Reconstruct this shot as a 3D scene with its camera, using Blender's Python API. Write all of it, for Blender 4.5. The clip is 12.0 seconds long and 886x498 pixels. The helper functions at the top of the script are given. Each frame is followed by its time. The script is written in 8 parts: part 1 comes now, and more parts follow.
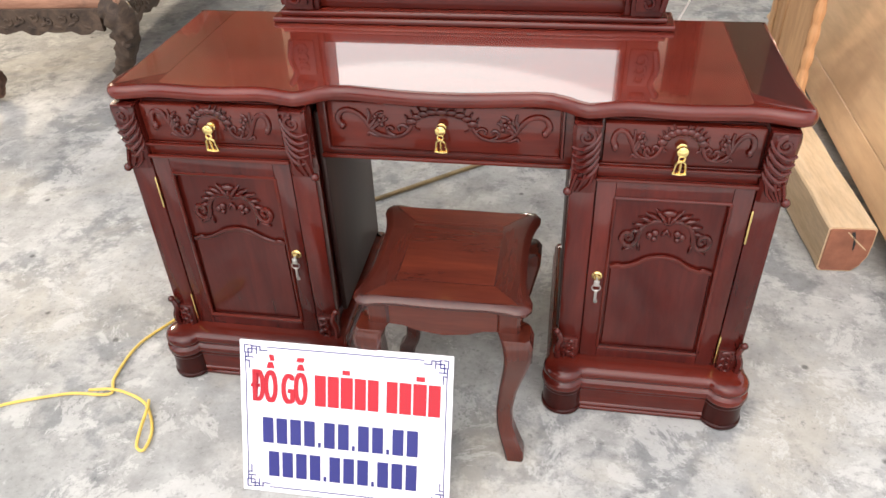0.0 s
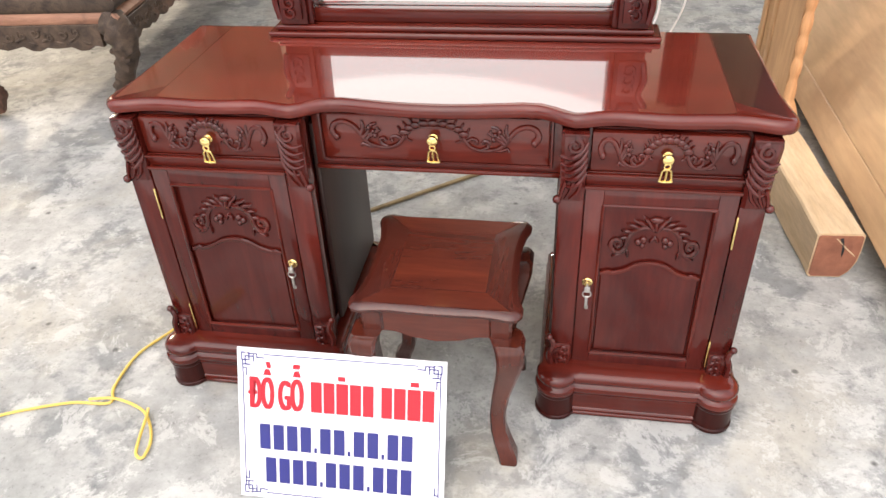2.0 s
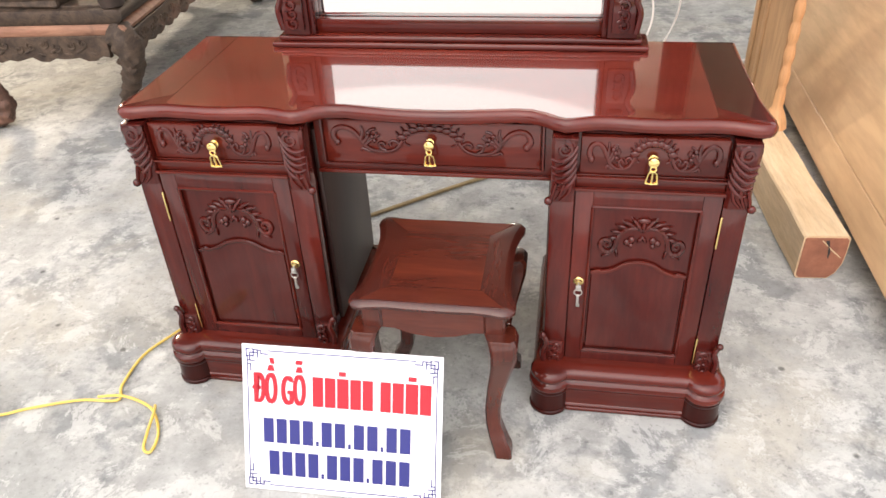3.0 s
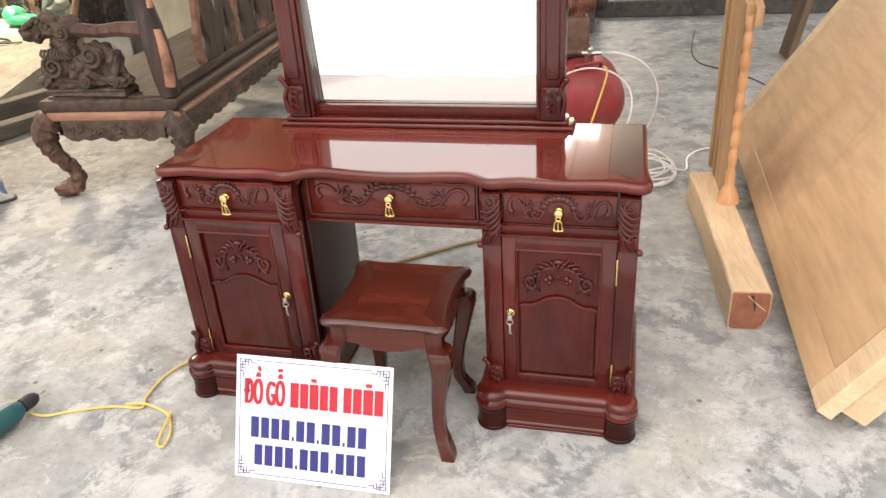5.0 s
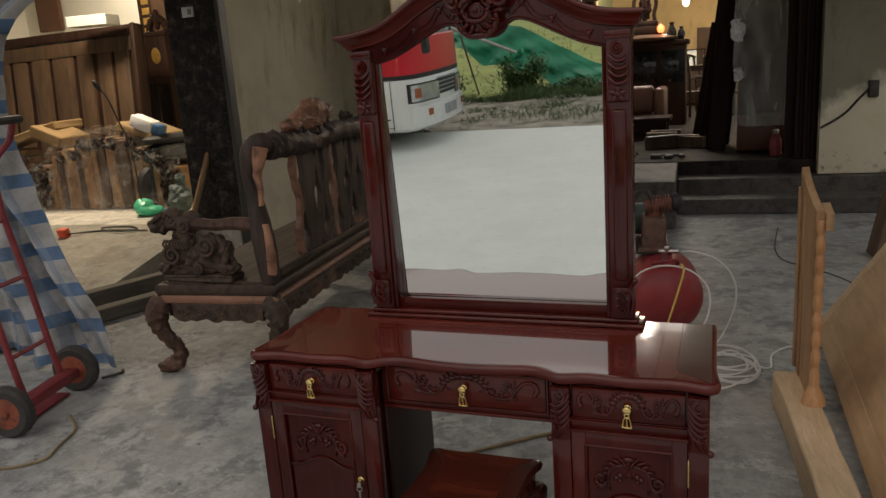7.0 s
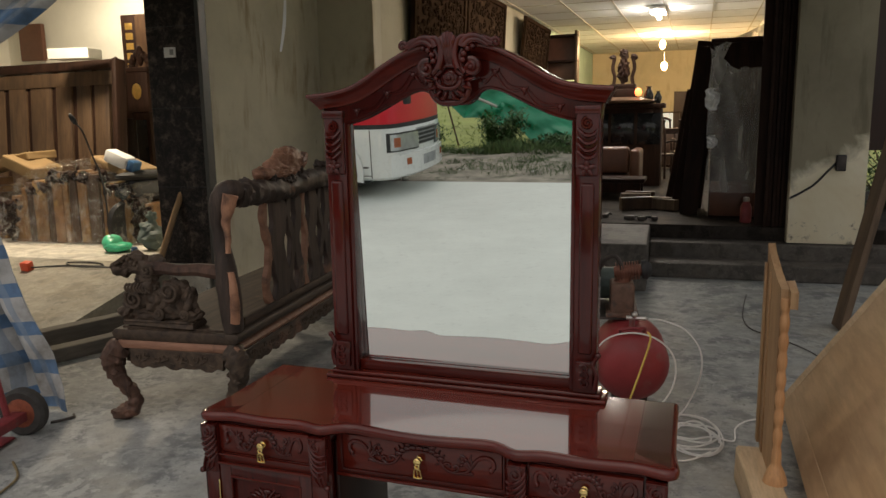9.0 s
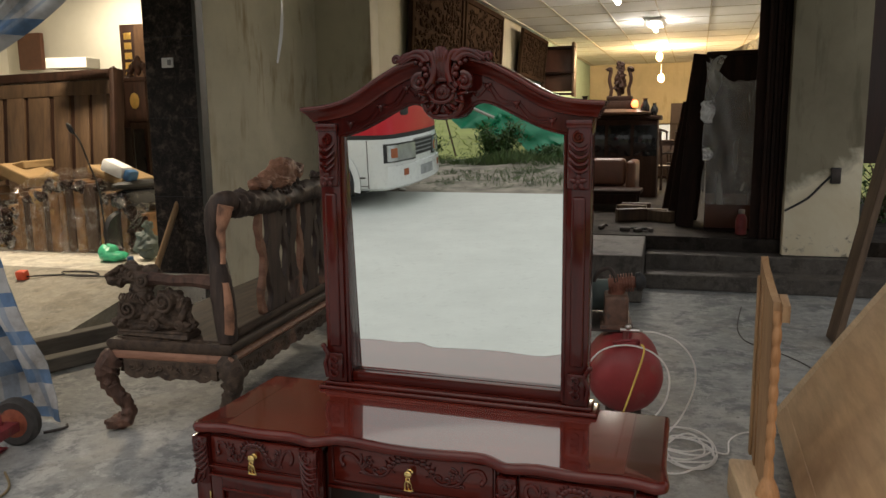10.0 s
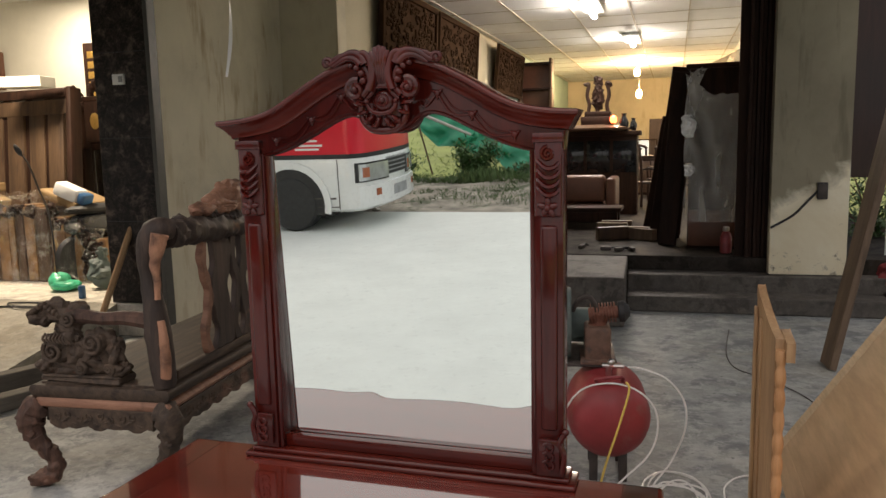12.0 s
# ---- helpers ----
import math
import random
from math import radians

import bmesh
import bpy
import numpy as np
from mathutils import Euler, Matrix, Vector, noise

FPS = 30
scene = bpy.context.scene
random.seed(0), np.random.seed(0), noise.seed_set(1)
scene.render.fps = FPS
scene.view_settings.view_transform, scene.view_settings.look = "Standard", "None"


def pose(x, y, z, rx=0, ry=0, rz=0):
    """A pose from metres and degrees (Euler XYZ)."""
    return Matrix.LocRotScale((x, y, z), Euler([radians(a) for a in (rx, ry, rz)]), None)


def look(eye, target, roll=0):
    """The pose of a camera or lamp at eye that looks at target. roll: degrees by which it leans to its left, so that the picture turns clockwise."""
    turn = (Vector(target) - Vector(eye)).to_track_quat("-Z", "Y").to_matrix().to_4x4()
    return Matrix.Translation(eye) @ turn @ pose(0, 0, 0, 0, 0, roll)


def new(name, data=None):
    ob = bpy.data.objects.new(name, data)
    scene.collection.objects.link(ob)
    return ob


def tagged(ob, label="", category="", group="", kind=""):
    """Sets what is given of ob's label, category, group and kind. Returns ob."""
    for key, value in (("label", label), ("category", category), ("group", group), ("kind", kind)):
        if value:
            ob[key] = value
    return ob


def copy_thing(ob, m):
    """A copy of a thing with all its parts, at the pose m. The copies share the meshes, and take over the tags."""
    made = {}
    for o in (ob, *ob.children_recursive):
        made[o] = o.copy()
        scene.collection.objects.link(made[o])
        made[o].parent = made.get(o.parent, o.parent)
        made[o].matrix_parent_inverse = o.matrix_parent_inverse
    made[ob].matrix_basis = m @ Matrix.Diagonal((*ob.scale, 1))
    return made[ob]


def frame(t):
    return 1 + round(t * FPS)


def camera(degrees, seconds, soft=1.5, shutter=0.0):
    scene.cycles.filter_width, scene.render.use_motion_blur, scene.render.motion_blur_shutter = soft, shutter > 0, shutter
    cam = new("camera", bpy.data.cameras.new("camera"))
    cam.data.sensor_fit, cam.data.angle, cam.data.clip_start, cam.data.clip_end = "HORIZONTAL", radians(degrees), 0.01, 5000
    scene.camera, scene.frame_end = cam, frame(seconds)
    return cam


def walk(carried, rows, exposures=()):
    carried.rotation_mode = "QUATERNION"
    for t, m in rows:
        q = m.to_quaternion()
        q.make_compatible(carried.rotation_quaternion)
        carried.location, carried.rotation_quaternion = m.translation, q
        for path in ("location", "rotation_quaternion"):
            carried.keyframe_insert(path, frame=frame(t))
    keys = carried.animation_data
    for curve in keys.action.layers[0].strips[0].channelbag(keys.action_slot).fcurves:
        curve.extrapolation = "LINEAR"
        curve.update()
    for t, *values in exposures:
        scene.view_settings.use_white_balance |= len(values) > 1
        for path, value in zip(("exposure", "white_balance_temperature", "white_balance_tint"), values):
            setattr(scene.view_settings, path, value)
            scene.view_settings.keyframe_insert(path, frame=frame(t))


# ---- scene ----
cam = camera(61.3, 12.0)
PATH = [
    (0, (0.241, -1.293, 1.39), (-0.053, 0.287, 0.2), -2.4),
    (0.5, (0.248, -1.297, 1.396), (-0.048, 0.291, 0.216), -2.6),
    (1, (0.25, -1.298, 1.395), (-0.048, 0.295, 0.224), -2.7),
    (1.5, (0.251, -1.308, 1.397), (-0.045, 0.289, 0.231), -2.8),
    (2, (0.262, -1.321, 1.401), (-0.035, 0.278, 0.237), -2.8),
    (2.5, (0.276, -1.338, 1.405), (-0.023, 0.27, 0.254), -2.9),
    (4.3, (0.382, -1.639, 1.485), (0.051, 0.025, 0.426), -3.3),
    (4.5, (0.429, -1.685, 1.491), (0.077, -0.005, 0.466), -3.2),
    (5, (0.621, -1.749, 1.512), (0.163, -0.038, 0.583), -3.8),
    (5.5, (0.72, -1.799, 1.528), (0.16, -0.07, 0.694), -4.1),
    (6, (0.724, -1.813, 1.546), (0.129, -0.038, 0.844), -4.4),
    (6.5, (0.697, -1.824, 1.561), (0.061, -0.016, 0.99), -4.8),
    (7, (0.689, -1.841, 1.575), (-0.008, -0.023, 1.118), -4.1),
    (7.5, (0.696, -1.837, 1.579), (-0.005, 0.001, 1.219), -3.1),
    (7.7, (0.703, -1.818, 1.586), (0.017, 0.032, 1.258), -2.9),
    (9.5, (0.713, -1.789, 1.63), (0.081, 0.078, 1.29), -0.7),
    (9.6, (0.72, -1.799, 1.627), (0.089, 0.071, 1.3), -1.2),
    (10, (0.726, -1.792, 1.635), (0.093, 0.08, 1.321), -0.7),
    (10.5, (0.748, -1.779, 1.635), (0.113, 0.092, 1.326), -0.8),
    (11, (0.715, -1.677, 1.631), (0.084, 0.191, 1.295), -0.8),
    (11.5, (0.657, -1.544, 1.644), (0.124, 0.36, 1.34), 0.3),
    (12, (0.694, -1.393, 1.629), (0.105, 0.5, 1.361), -1.3),
]
walk(cam, [(t, look(eye, target, roll)) for t, eye, target, roll in PATH],
     exposures=[(0.0, 0.97, 6750, 16), (2.5, 1.13, 6800, 16), (4.5, 0.92, 7000, 16), (5.6, 0.8, 7000, 16), (6.0, 0.25, 7000, 16), (6.5, -0.42, 7000, 16), (7.0, -1.15, 7000, 15), (7.7, -1.6, 7000, 12), (9.3, -0.88, 6950, 13), (10.5, -0.83, 6900, 14), (11.0, -0.83, 6900, 16), (11.5, -0.48, 6900, 16), (12.0, -0.45, 6900, 16)])

# ---- world, sun and lamps ----
world = bpy.data.worlds.new("sky")
scene.world = world
world.use_nodes = True
wn, wl = world.node_tree.nodes, world.node_tree.links
sky = wn.new("ShaderNodeTexSky")
sky.sky_type, sky.sun_disc = 'NISHITA', False
sky.sun_elevation, sky.sun_rotation = radians(55), radians(194)
sky.air_density, sky.dust_density, sky.ozone_density = 1.0, 4.0, 1.0
cloud = wn.new("ShaderNodeMix")          # bright even cloud cover over the blue
cloud.data_type = 'RGBA'
cloud.inputs[0].default_value, cloud.inputs[7].default_value = 0.7, (8.6, 8.9, 9.0, 1)
wl.new(sky.outputs[0], cloud.inputs[6])
wl.new(cloud.outputs[2], wn["Background"].inputs[0])
wn["Background"].inputs[1].default_value = 0.14

sun = new("sun", bpy.data.lights.new("sun", 'SUN'))
sun.data.energy, sun.data.angle, sun.data.color = 0.8, radians(75), (1.0, 0.98, 0.95)
sun.matrix_world = look((-3, -12, 18), (0, 0, 0))


def lamp(name, eye, target, energy, size, color):
    ob = new(name, bpy.data.lights.new(name, 'AREA'))
    ob.data.energy, ob.data.size, ob.data.color = energy, size, color
    ob.matrix_world = look(eye, target)
    return ob


def bulb(name, place, energy, radius, color):
    ob = new(name, bpy.data.lights.new(name, 'POINT'))
    ob.data.energy, ob.data.shadow_soft_size, ob.data.color = energy, radius, color
    ob.location = place
    return ob


# ---- materials ----
def nodes_of(name):
    m = bpy.data.materials.new(name)
    m.use_nodes = True
    return m, m.node_tree.nodes, m.node_tree.links, m.node_tree.nodes["Principled BSDF"]


def ramp(n, stops):
    r = n.new("ShaderNodeValToRGB")
    el = r.color_ramp.elements
    while len(el) < len(stops):
        el.new(0.5)
    for e, (p, c) in zip(el, stops):
        e.position, e.color = p, (*c, 1)
    return r


def coords(n, l, scale=(1, 1, 1), turn=(0, 0, 0)):
    tc, mp = n.new("ShaderNodeTexCoord"), n.new("ShaderNodeMapping")
    l.new(tc.outputs["Object"], mp.inputs[0])
    mp.inputs["Scale"].default_value = scale
    mp.inputs["Rotation"].default_value = [radians(a) for a in turn]
    return mp


def tex(n, l, mp, scale, detail=6, rough=0.6, distort=0.0):
    t = n.new("ShaderNodeTexNoise")
    l.new(mp.outputs[0], t.inputs["Vector"])
    for key, v in (("Scale", scale), ("Detail", detail), ("Roughness", rough), ("Distortion", distort)):
        t.inputs[key].default_value = v
    return t


def bump_of(n, l, b, height, strength, distance=0.01):
    bp = n.new("ShaderNodeBump")
    bp.inputs["Strength"].default_value, bp.inputs["Distance"].default_value = strength, distance
    l.new(height, bp.inputs["Height"])
    l.new(bp.outputs[0], b.inputs["Normal"])


def mixed(n, l, a, b, fac, blend='MIX'):
    mx = n.new("ShaderNodeMix")
    mx.data_type, mx.blend_type = 'RGBA', blend
    for sock, v in ((mx.inputs[0], fac), (mx.inputs[6], a), (mx.inputs[7], b)):
        if isinstance(v, (int, float)):
            sock.default_value = v
        elif isinstance(v, tuple):
            sock.default_value = (*v, 1)
        else:
            l.new(v, sock)
    return mx.outputs[2]


def wood(name, dark, light, rough=0.4, coat=0.0, grain='x', scale=3.0, relief=0.15, stain=None, lacquer=0.0):
    """Long streaks along the grain, broad tone shifts and fine pores."""
    m, n, l, b = nodes_of(name)
    long = {'x': (0.12, 1, 1), 'y': (1, 0.12, 1), 'z': (1, 1, 0.12)}[grain]
    mp = coords(n, l, long)
    a, f, w = tex(n, l, mp, scale * 6, 8, 0.65, 0.6), tex(n, l, mp, scale * 40, 3, 0.7), tex(n, l, coords(n, l), scale * 0.7, 3, 0.5)
    r = ramp(n, [(0.3, dark), (0.72, light)])
    l.new(a.outputs[0], r.inputs[0])
    pores = ramp(n, [(0.35, (0.84,) * 3), (0.6, (1,) * 3)])
    l.new(f.outputs[0], pores.inputs[0])
    broad = ramp(n, [(0.3, (0.78,) * 3), (0.7, (1.18,) * 3)])
    l.new(w.outputs[0], broad.inputs[0])
    c = mixed(n, l, mixed(n, l, r.outputs[0], pores.outputs[0], 1.0, 'MULTIPLY'), broad.outputs[0], 1.0, 'MULTIPLY')
    oi = n.new("ShaderNodeObjectInfo")
    tone = n.new("ShaderNodeMapRange")
    tone.inputs[3].default_value, tone.inputs[4].default_value = 0.88, 1.12
    l.new(oi.outputs["Random"], tone.inputs[0])
    c = mixed(n, l, c, tone.outputs[0], 1.0, 'MULTIPLY')
    if stain:
        s = tex(n, l, coords(n, l), stain[1], 5, 0.6, 0.3)
        sr = ramp(n, [(stain[2], (0,) * 3), (stain[2] + 0.12, (1,) * 3)])
        l.new(s.outputs[0], sr.inputs[0])
        c = mixed(n, l, c, stain[0], sr.outputs[0])
    l.new(c, b.inputs["Base Color"])
    rr = n.new("ShaderNodeMapRange")
    rr.inputs[3].default_value, rr.inputs[4].default_value = rough * 0.8, rough * 1.25
    l.new(w.outputs[0], rr.inputs[0])
    l.new(rr.outputs[0], b.inputs["Roughness"])
    b.inputs["Coat Weight"].default_value, b.inputs["Coat Roughness"].default_value = coat, 0.07
    if lacquer:
        b.inputs["Coat IOR"].default_value, b.inputs["Coat Roughness"].default_value = lacquer, 0.09 if coat < 0.8 else 0.04
    if coat < 0.5 or lacquer:
        b.inputs["Specular IOR Level"].default_value = 0.06 if lacquer else 0.38
    bump_of(n, l, b, a.outputs[0], relief, 0.002)
    return m


def stained_plaster(name, colour, stain, amount=0.5, scale=1.0, spots=0.5):
    """Old limewash: soft clouds, brown water runs and small chipped spots."""
    m, n, l, b = nodes_of(name)
    mp, runs = coords(n, l), coords(n, l, (1, 1, 0.22))
    a, f = tex(n, l, mp, 1.4 * scale, 8, 0.65, 0.3), tex(n, l, mp, 60 * scale, 4, 0.7)
    r = ramp(n, [(0.3, tuple(v * 0.82 for v in colour)), (0.5, colour), (0.72, tuple(min(1, v * 1.1) for v in colour))])
    l.new(a.outputs[0], r.inputs[0])
    w, w2 = tex(n, l, runs, 5.5 * scale, 6, 0.6, 0.2), tex(n, l, mp, 1.1 * scale, 3, 0.5)
    wr, wr2 = ramp(n, [(0.5, (0,) * 3), (0.68, (amount,) * 3)]), ramp(n, [(0.46, (0,) * 3), (0.6, (1,) * 3)])
    l.new(w.outputs[0], wr.inputs[0])
    l.new(w2.outputs[0], wr2.inputs[0])
    c = mixed(n, l, r.outputs[0], stain, mixed(n, l, wr.outputs[0], wr2.outputs[0], 1.0, 'MULTIPLY'))
    k = tex(n, l, mp, 9 * scale, 8, 0.78, 0.4)
    kr = ramp(n, [(0.64, (0,) * 3), (0.7, (spots,) * 3)])
    l.new(k.outputs[0], kr.inputs[0])
    c = mixed(n, l, c, tuple(v * 0.35 for v in stain), kr.outputs[0])
    l.new(c, b.inputs["Base Color"])
    b.inputs["Roughness"].default_value = 0.88
    bump_of(n, l, b, mixed(n, l, f.outputs[0], k.outputs[0], 0.5), 0.25, 0.004)
    return m


def daylit_facade(name):
    """Grimy limewash with mould spots; daylight low down is painted in as a pale area."""
    m, n, l, b = nodes_of(name)
    mp = coords(n, l)
    sep = n.new("ShaderNodeSeparateXYZ")
    l.new(mp.outputs[0], sep.inputs[0])
    slope, lift, rag = n.new("ShaderNodeMath"), n.new("ShaderNodeMath"), n.new("ShaderNodeMath")
    slope.operation, lift.operation, rag.operation = 'MULTIPLY_ADD', 'SUBTRACT', 'MULTIPLY_ADD'
    slope.inputs[1].default_value, slope.inputs[2].default_value = 0.55, 0.08      # the painted daylight's edge climbs to one side
    l.new(sep.outputs[0], slope.inputs[0])
    l.new(slope.outputs[0], lift.inputs[0])
    l.new(sep.outputs[2], lift.inputs[1])
    edge = tex(n, l, mp, 4.5, 6, 0.6, 0.4)
    rag.inputs[1].default_value = 0.5
    l.new(edge.outputs[0], rag.inputs[0])
    l.new(lift.outputs[0], rag.inputs[2])
    mask = ramp(n, [(0.17, (0,) * 3), (0.34, (1,) * 3)])
    l.new(rag.outputs[0], mask.inputs[0])
    cloudy, grain = tex(n, l, mp, 1.6, 8, 0.65, 0.3), tex(n, l, mp, 60, 4, 0.7)
    upper = ramp(n, [(0.3, (0.22, 0.195, 0.135)), (0.7, (0.31, 0.275, 0.195))])
    # pale tones of the daylight painted onto the lower wall
    lower = ramp(n, [(0.3, (0.72, 0.62, 0.42)), (0.65, (0.86, 0.8, 0.62))])
    l.new(cloudy.outputs[0], upper.inputs[0])
    l.new(cloudy.outputs[0], lower.inputs[0])
    runs = tex(n, l, coords(n, l, (1, 1, 0.15)), 7, 5, 0.6, 0.2)
    streak = ramp(n, [(0.55, (0,) * 3), (0.7, (0.6,) * 3)])
    l.new(runs.outputs[0], streak.inputs[0])
    c = mixed(n, l, upper.outputs[0], (0.12, 0.1, 0.065), streak.outputs[0])
    c = mixed(n, l, c, lower.outputs[0], mask.outputs[0])
    spot, low = tex(n, l, mp, 11, 8, 0.75, 0.4), n.new("ShaderNodeMapRange")
    low.inputs[1].default_value, low.inputs[2].default_value, low.inputs[3].default_value, low.inputs[4].default_value = 0.32, 0.75, 0.1, 0.0
    l.new(sep.outputs[2], low.inputs[0])
    mould = n.new("ShaderNodeMath")
    mould.operation = 'ADD'
    l.new(spot.outputs[0], mould.inputs[0])
    l.new(low.outputs[0], mould.inputs[1])
    dots = ramp(n, [(0.64, (0,) * 3), (0.74, (0.85,) * 3)])
    l.new(mould.outputs[0], dots.inputs[0])
    c = mixed(n, l, c, (0.07, 0.05, 0.035), dots.outputs[0])
    l.new(c, b.inputs["Base Color"])
    b.inputs["Roughness"].default_value = 0.9
    bump_of(n, l, b, mixed(n, l, grain.outputs[0], spot.outputs[0], 0.5), 0.3, 0.004)
    return m


def plain(name, colour, rough=0.5, metal=0.0, vary=0.2, scale=9.0, relief=0.1, other=None, cut=0.55, coat=0.0):
    """One colour with blotches and fine grain; other: a second colour in patches."""
    m, n, l, b = nodes_of(name)
    mp = coords(n, l)
    a, f = tex(n, l, mp, scale, 6, 0.6), tex(n, l, mp, scale * 9, 4, 0.7)
    lo, hi = tuple(v * (1 - vary) for v in colour), tuple(min(1, v * (1 + vary)) for v in colour)
    r = ramp(n, [(0.3, lo), (0.7, hi)])
    l.new(a.outputs[0], r.inputs[0])
    c = r.outputs[0]
    if other:
        o = tex(n, l, mp, scale * 0.45, 7, 0.65, 0.4)
        orr = ramp(n, [(cut, (0,) * 3), (cut + 0.1, (1,) * 3)])
        l.new(o.outputs[0], orr.inputs[0])
        c = mixed(n, l, c, other, orr.outputs[0])
    l.new(c, b.inputs["Base Color"])
    rr = n.new("ShaderNodeMapRange")
    rr.inputs[3].default_value, rr.inputs[4].default_value = rough * 0.85, min(1, rough * 1.15)
    l.new(f.outputs[0], rr.inputs[0])
    l.new(rr.outputs[0], b.inputs["Roughness"])
    b.inputs["Metallic"].default_value = metal
    b.inputs["Coat Weight"].default_value = coat
    if relief:
        bump_of(n, l, b, f.outputs[0], relief, 0.004)
    return m


def concrete(name, light, mid, dark, scale=1.0, rough=0.75, relief=0.25, blots=1.0, cracks=0.5):
    """Worn cement: clouds, damp dark blotches, crusts of splashed cement, specks and a few cracks."""
    m, n, l, b = nodes_of(name)
    mp = coords(n, l)
    a, d = tex(n, l, mp, 1.3 * scale, 10, 0.68, 0.15), tex(n, l, mp, 2.6 * scale, 12, 0.72, 0.1)
    s, f, k = tex(n, l, mp, 9 * scale, 8, 0.75), tex(n, l, mp, 70 * scale, 4, 0.7), tex(n, l, mp, 26 * scale, 5, 0.75)
    r = ramp(n, [(0.36, mid), (0.6, light)])
    l.new(a.outputs[0], r.inputs[0])
    dr = ramp(n, [(0.505, (0,) * 3), (0.57, (0.72 * blots,) * 3)])
    l.new(d.outputs[0], dr.inputs[0])
    c = mixed(n, l, r.outputs[0], dark, dr.outputs[0])
    sr = ramp(n, [(0.3, (1 - 0.34 * blots,) * 3), (0.68, (1 + 0.19 * blots,) * 3)])
    l.new(s.outputs[0], sr.inputs[0])
    c = mixed(n, l, c, sr.outputs[0], 1.0, 'MULTIPLY')
    if blots >= 1:
        sand = ramp(n, [(0.5, (0,) * 3), (0.64, (0.4,) * 3)])
        sd = tex(n, l, mp, 1.9 * scale, 9, 0.7, 0.5)
        l.new(sd.outputs[0], sand.inputs[0])
        c = mixed(n, l, c, (light[0] * 0.98, light[1] * 0.9, light[2] * 0.76), sand.outputs[0])
        flake = ramp(n, [(0.535, (0,) * 3), (0.565, (0.5,) * 3)])
        fl = tex(n, l, mp, 5.5 * scale, 12, 0.78, 0.4)
        l.new(fl.outputs[0], flake.inputs[0])
        c = mixed(n, l, c, tuple(min(0.8, v * 1.22) for v in light), flake.outputs[0])
        spot = n.new("ShaderNodeTexVoronoi")
        spot.inputs["Scale"].default_value = 6.5 * scale
        l.new(mp.outputs[0], spot.inputs["Vector"])
        sp = ramp(n, [(0.04, (0.22,) * 3), (0.075, (1,) * 3)])
        l.new(spot.outputs["Distance"], sp.inputs[0])
        c = mixed(n, l, c, sp.outputs[0], 0.8, 'MULTIPLY')
    crust = ramp(n, [(0.60, (0,) * 3), (0.68, (0.65 * blots,) * 3)])
    l.new(k.outputs[0], crust.inputs[0])
    c = mixed(n, l, c, tuple(v * 0.5 for v in mid), crust.outputs[0])
    pit = ramp(n, [(0.3, (0.5,) * 3), (0.42, (1,) * 3)])
    l.new(f.outputs[0], pit.inputs[0])
    c = mixed(n, l, c, pit.outputs[0], 0.7 * blots, 'MULTIPLY')
    if cracks:
        v = n.new("ShaderNodeTexVoronoi")
        v.feature = 'DISTANCE_TO_EDGE'
        v.inputs["Scale"].default_value = 0.42 * scale
        wob = n.new("ShaderNodeVectorMath")
        l.new(mp.outputs[0], wob.inputs[0])
        l.new(s.outputs["Color"], wob.inputs[1])
        l.new(wob.outputs[0], v.inputs["Vector"])
        cr = ramp(n, [(0.0, (0.6,) * 3), (0.006, (1,) * 3)])
        l.new(v.outputs[0], cr.inputs[0])
        c = mixed(n, l, c, cr.outputs[0], cracks, 'MULTIPLY')
    l.new(c, b.inputs["Base Color"])
    rr = n.new("ShaderNodeMapRange")
    rr.inputs[3].default_value, rr.inputs[4].default_value = rough * 0.75, min(1.0, rough * 1.2)
    l.new(d.outputs[0], rr.inputs[0])
    l.new(rr.outputs[0], b.inputs["Roughness"])
    bump_of(n, l, b, mixed(n, l, k.outputs[0], f.outputs[0], 0.4), relief, 0.006)
    return m


def glowing(name, colour, strength):
    m, n, l, b = nodes_of(name)
    b.inputs["Base Color"].default_value = (*colour, 1)
    b.inputs["Emission Color"].default_value = (*colour, 1)
    b.inputs["Emission Strength"].default_value = strength
    return m


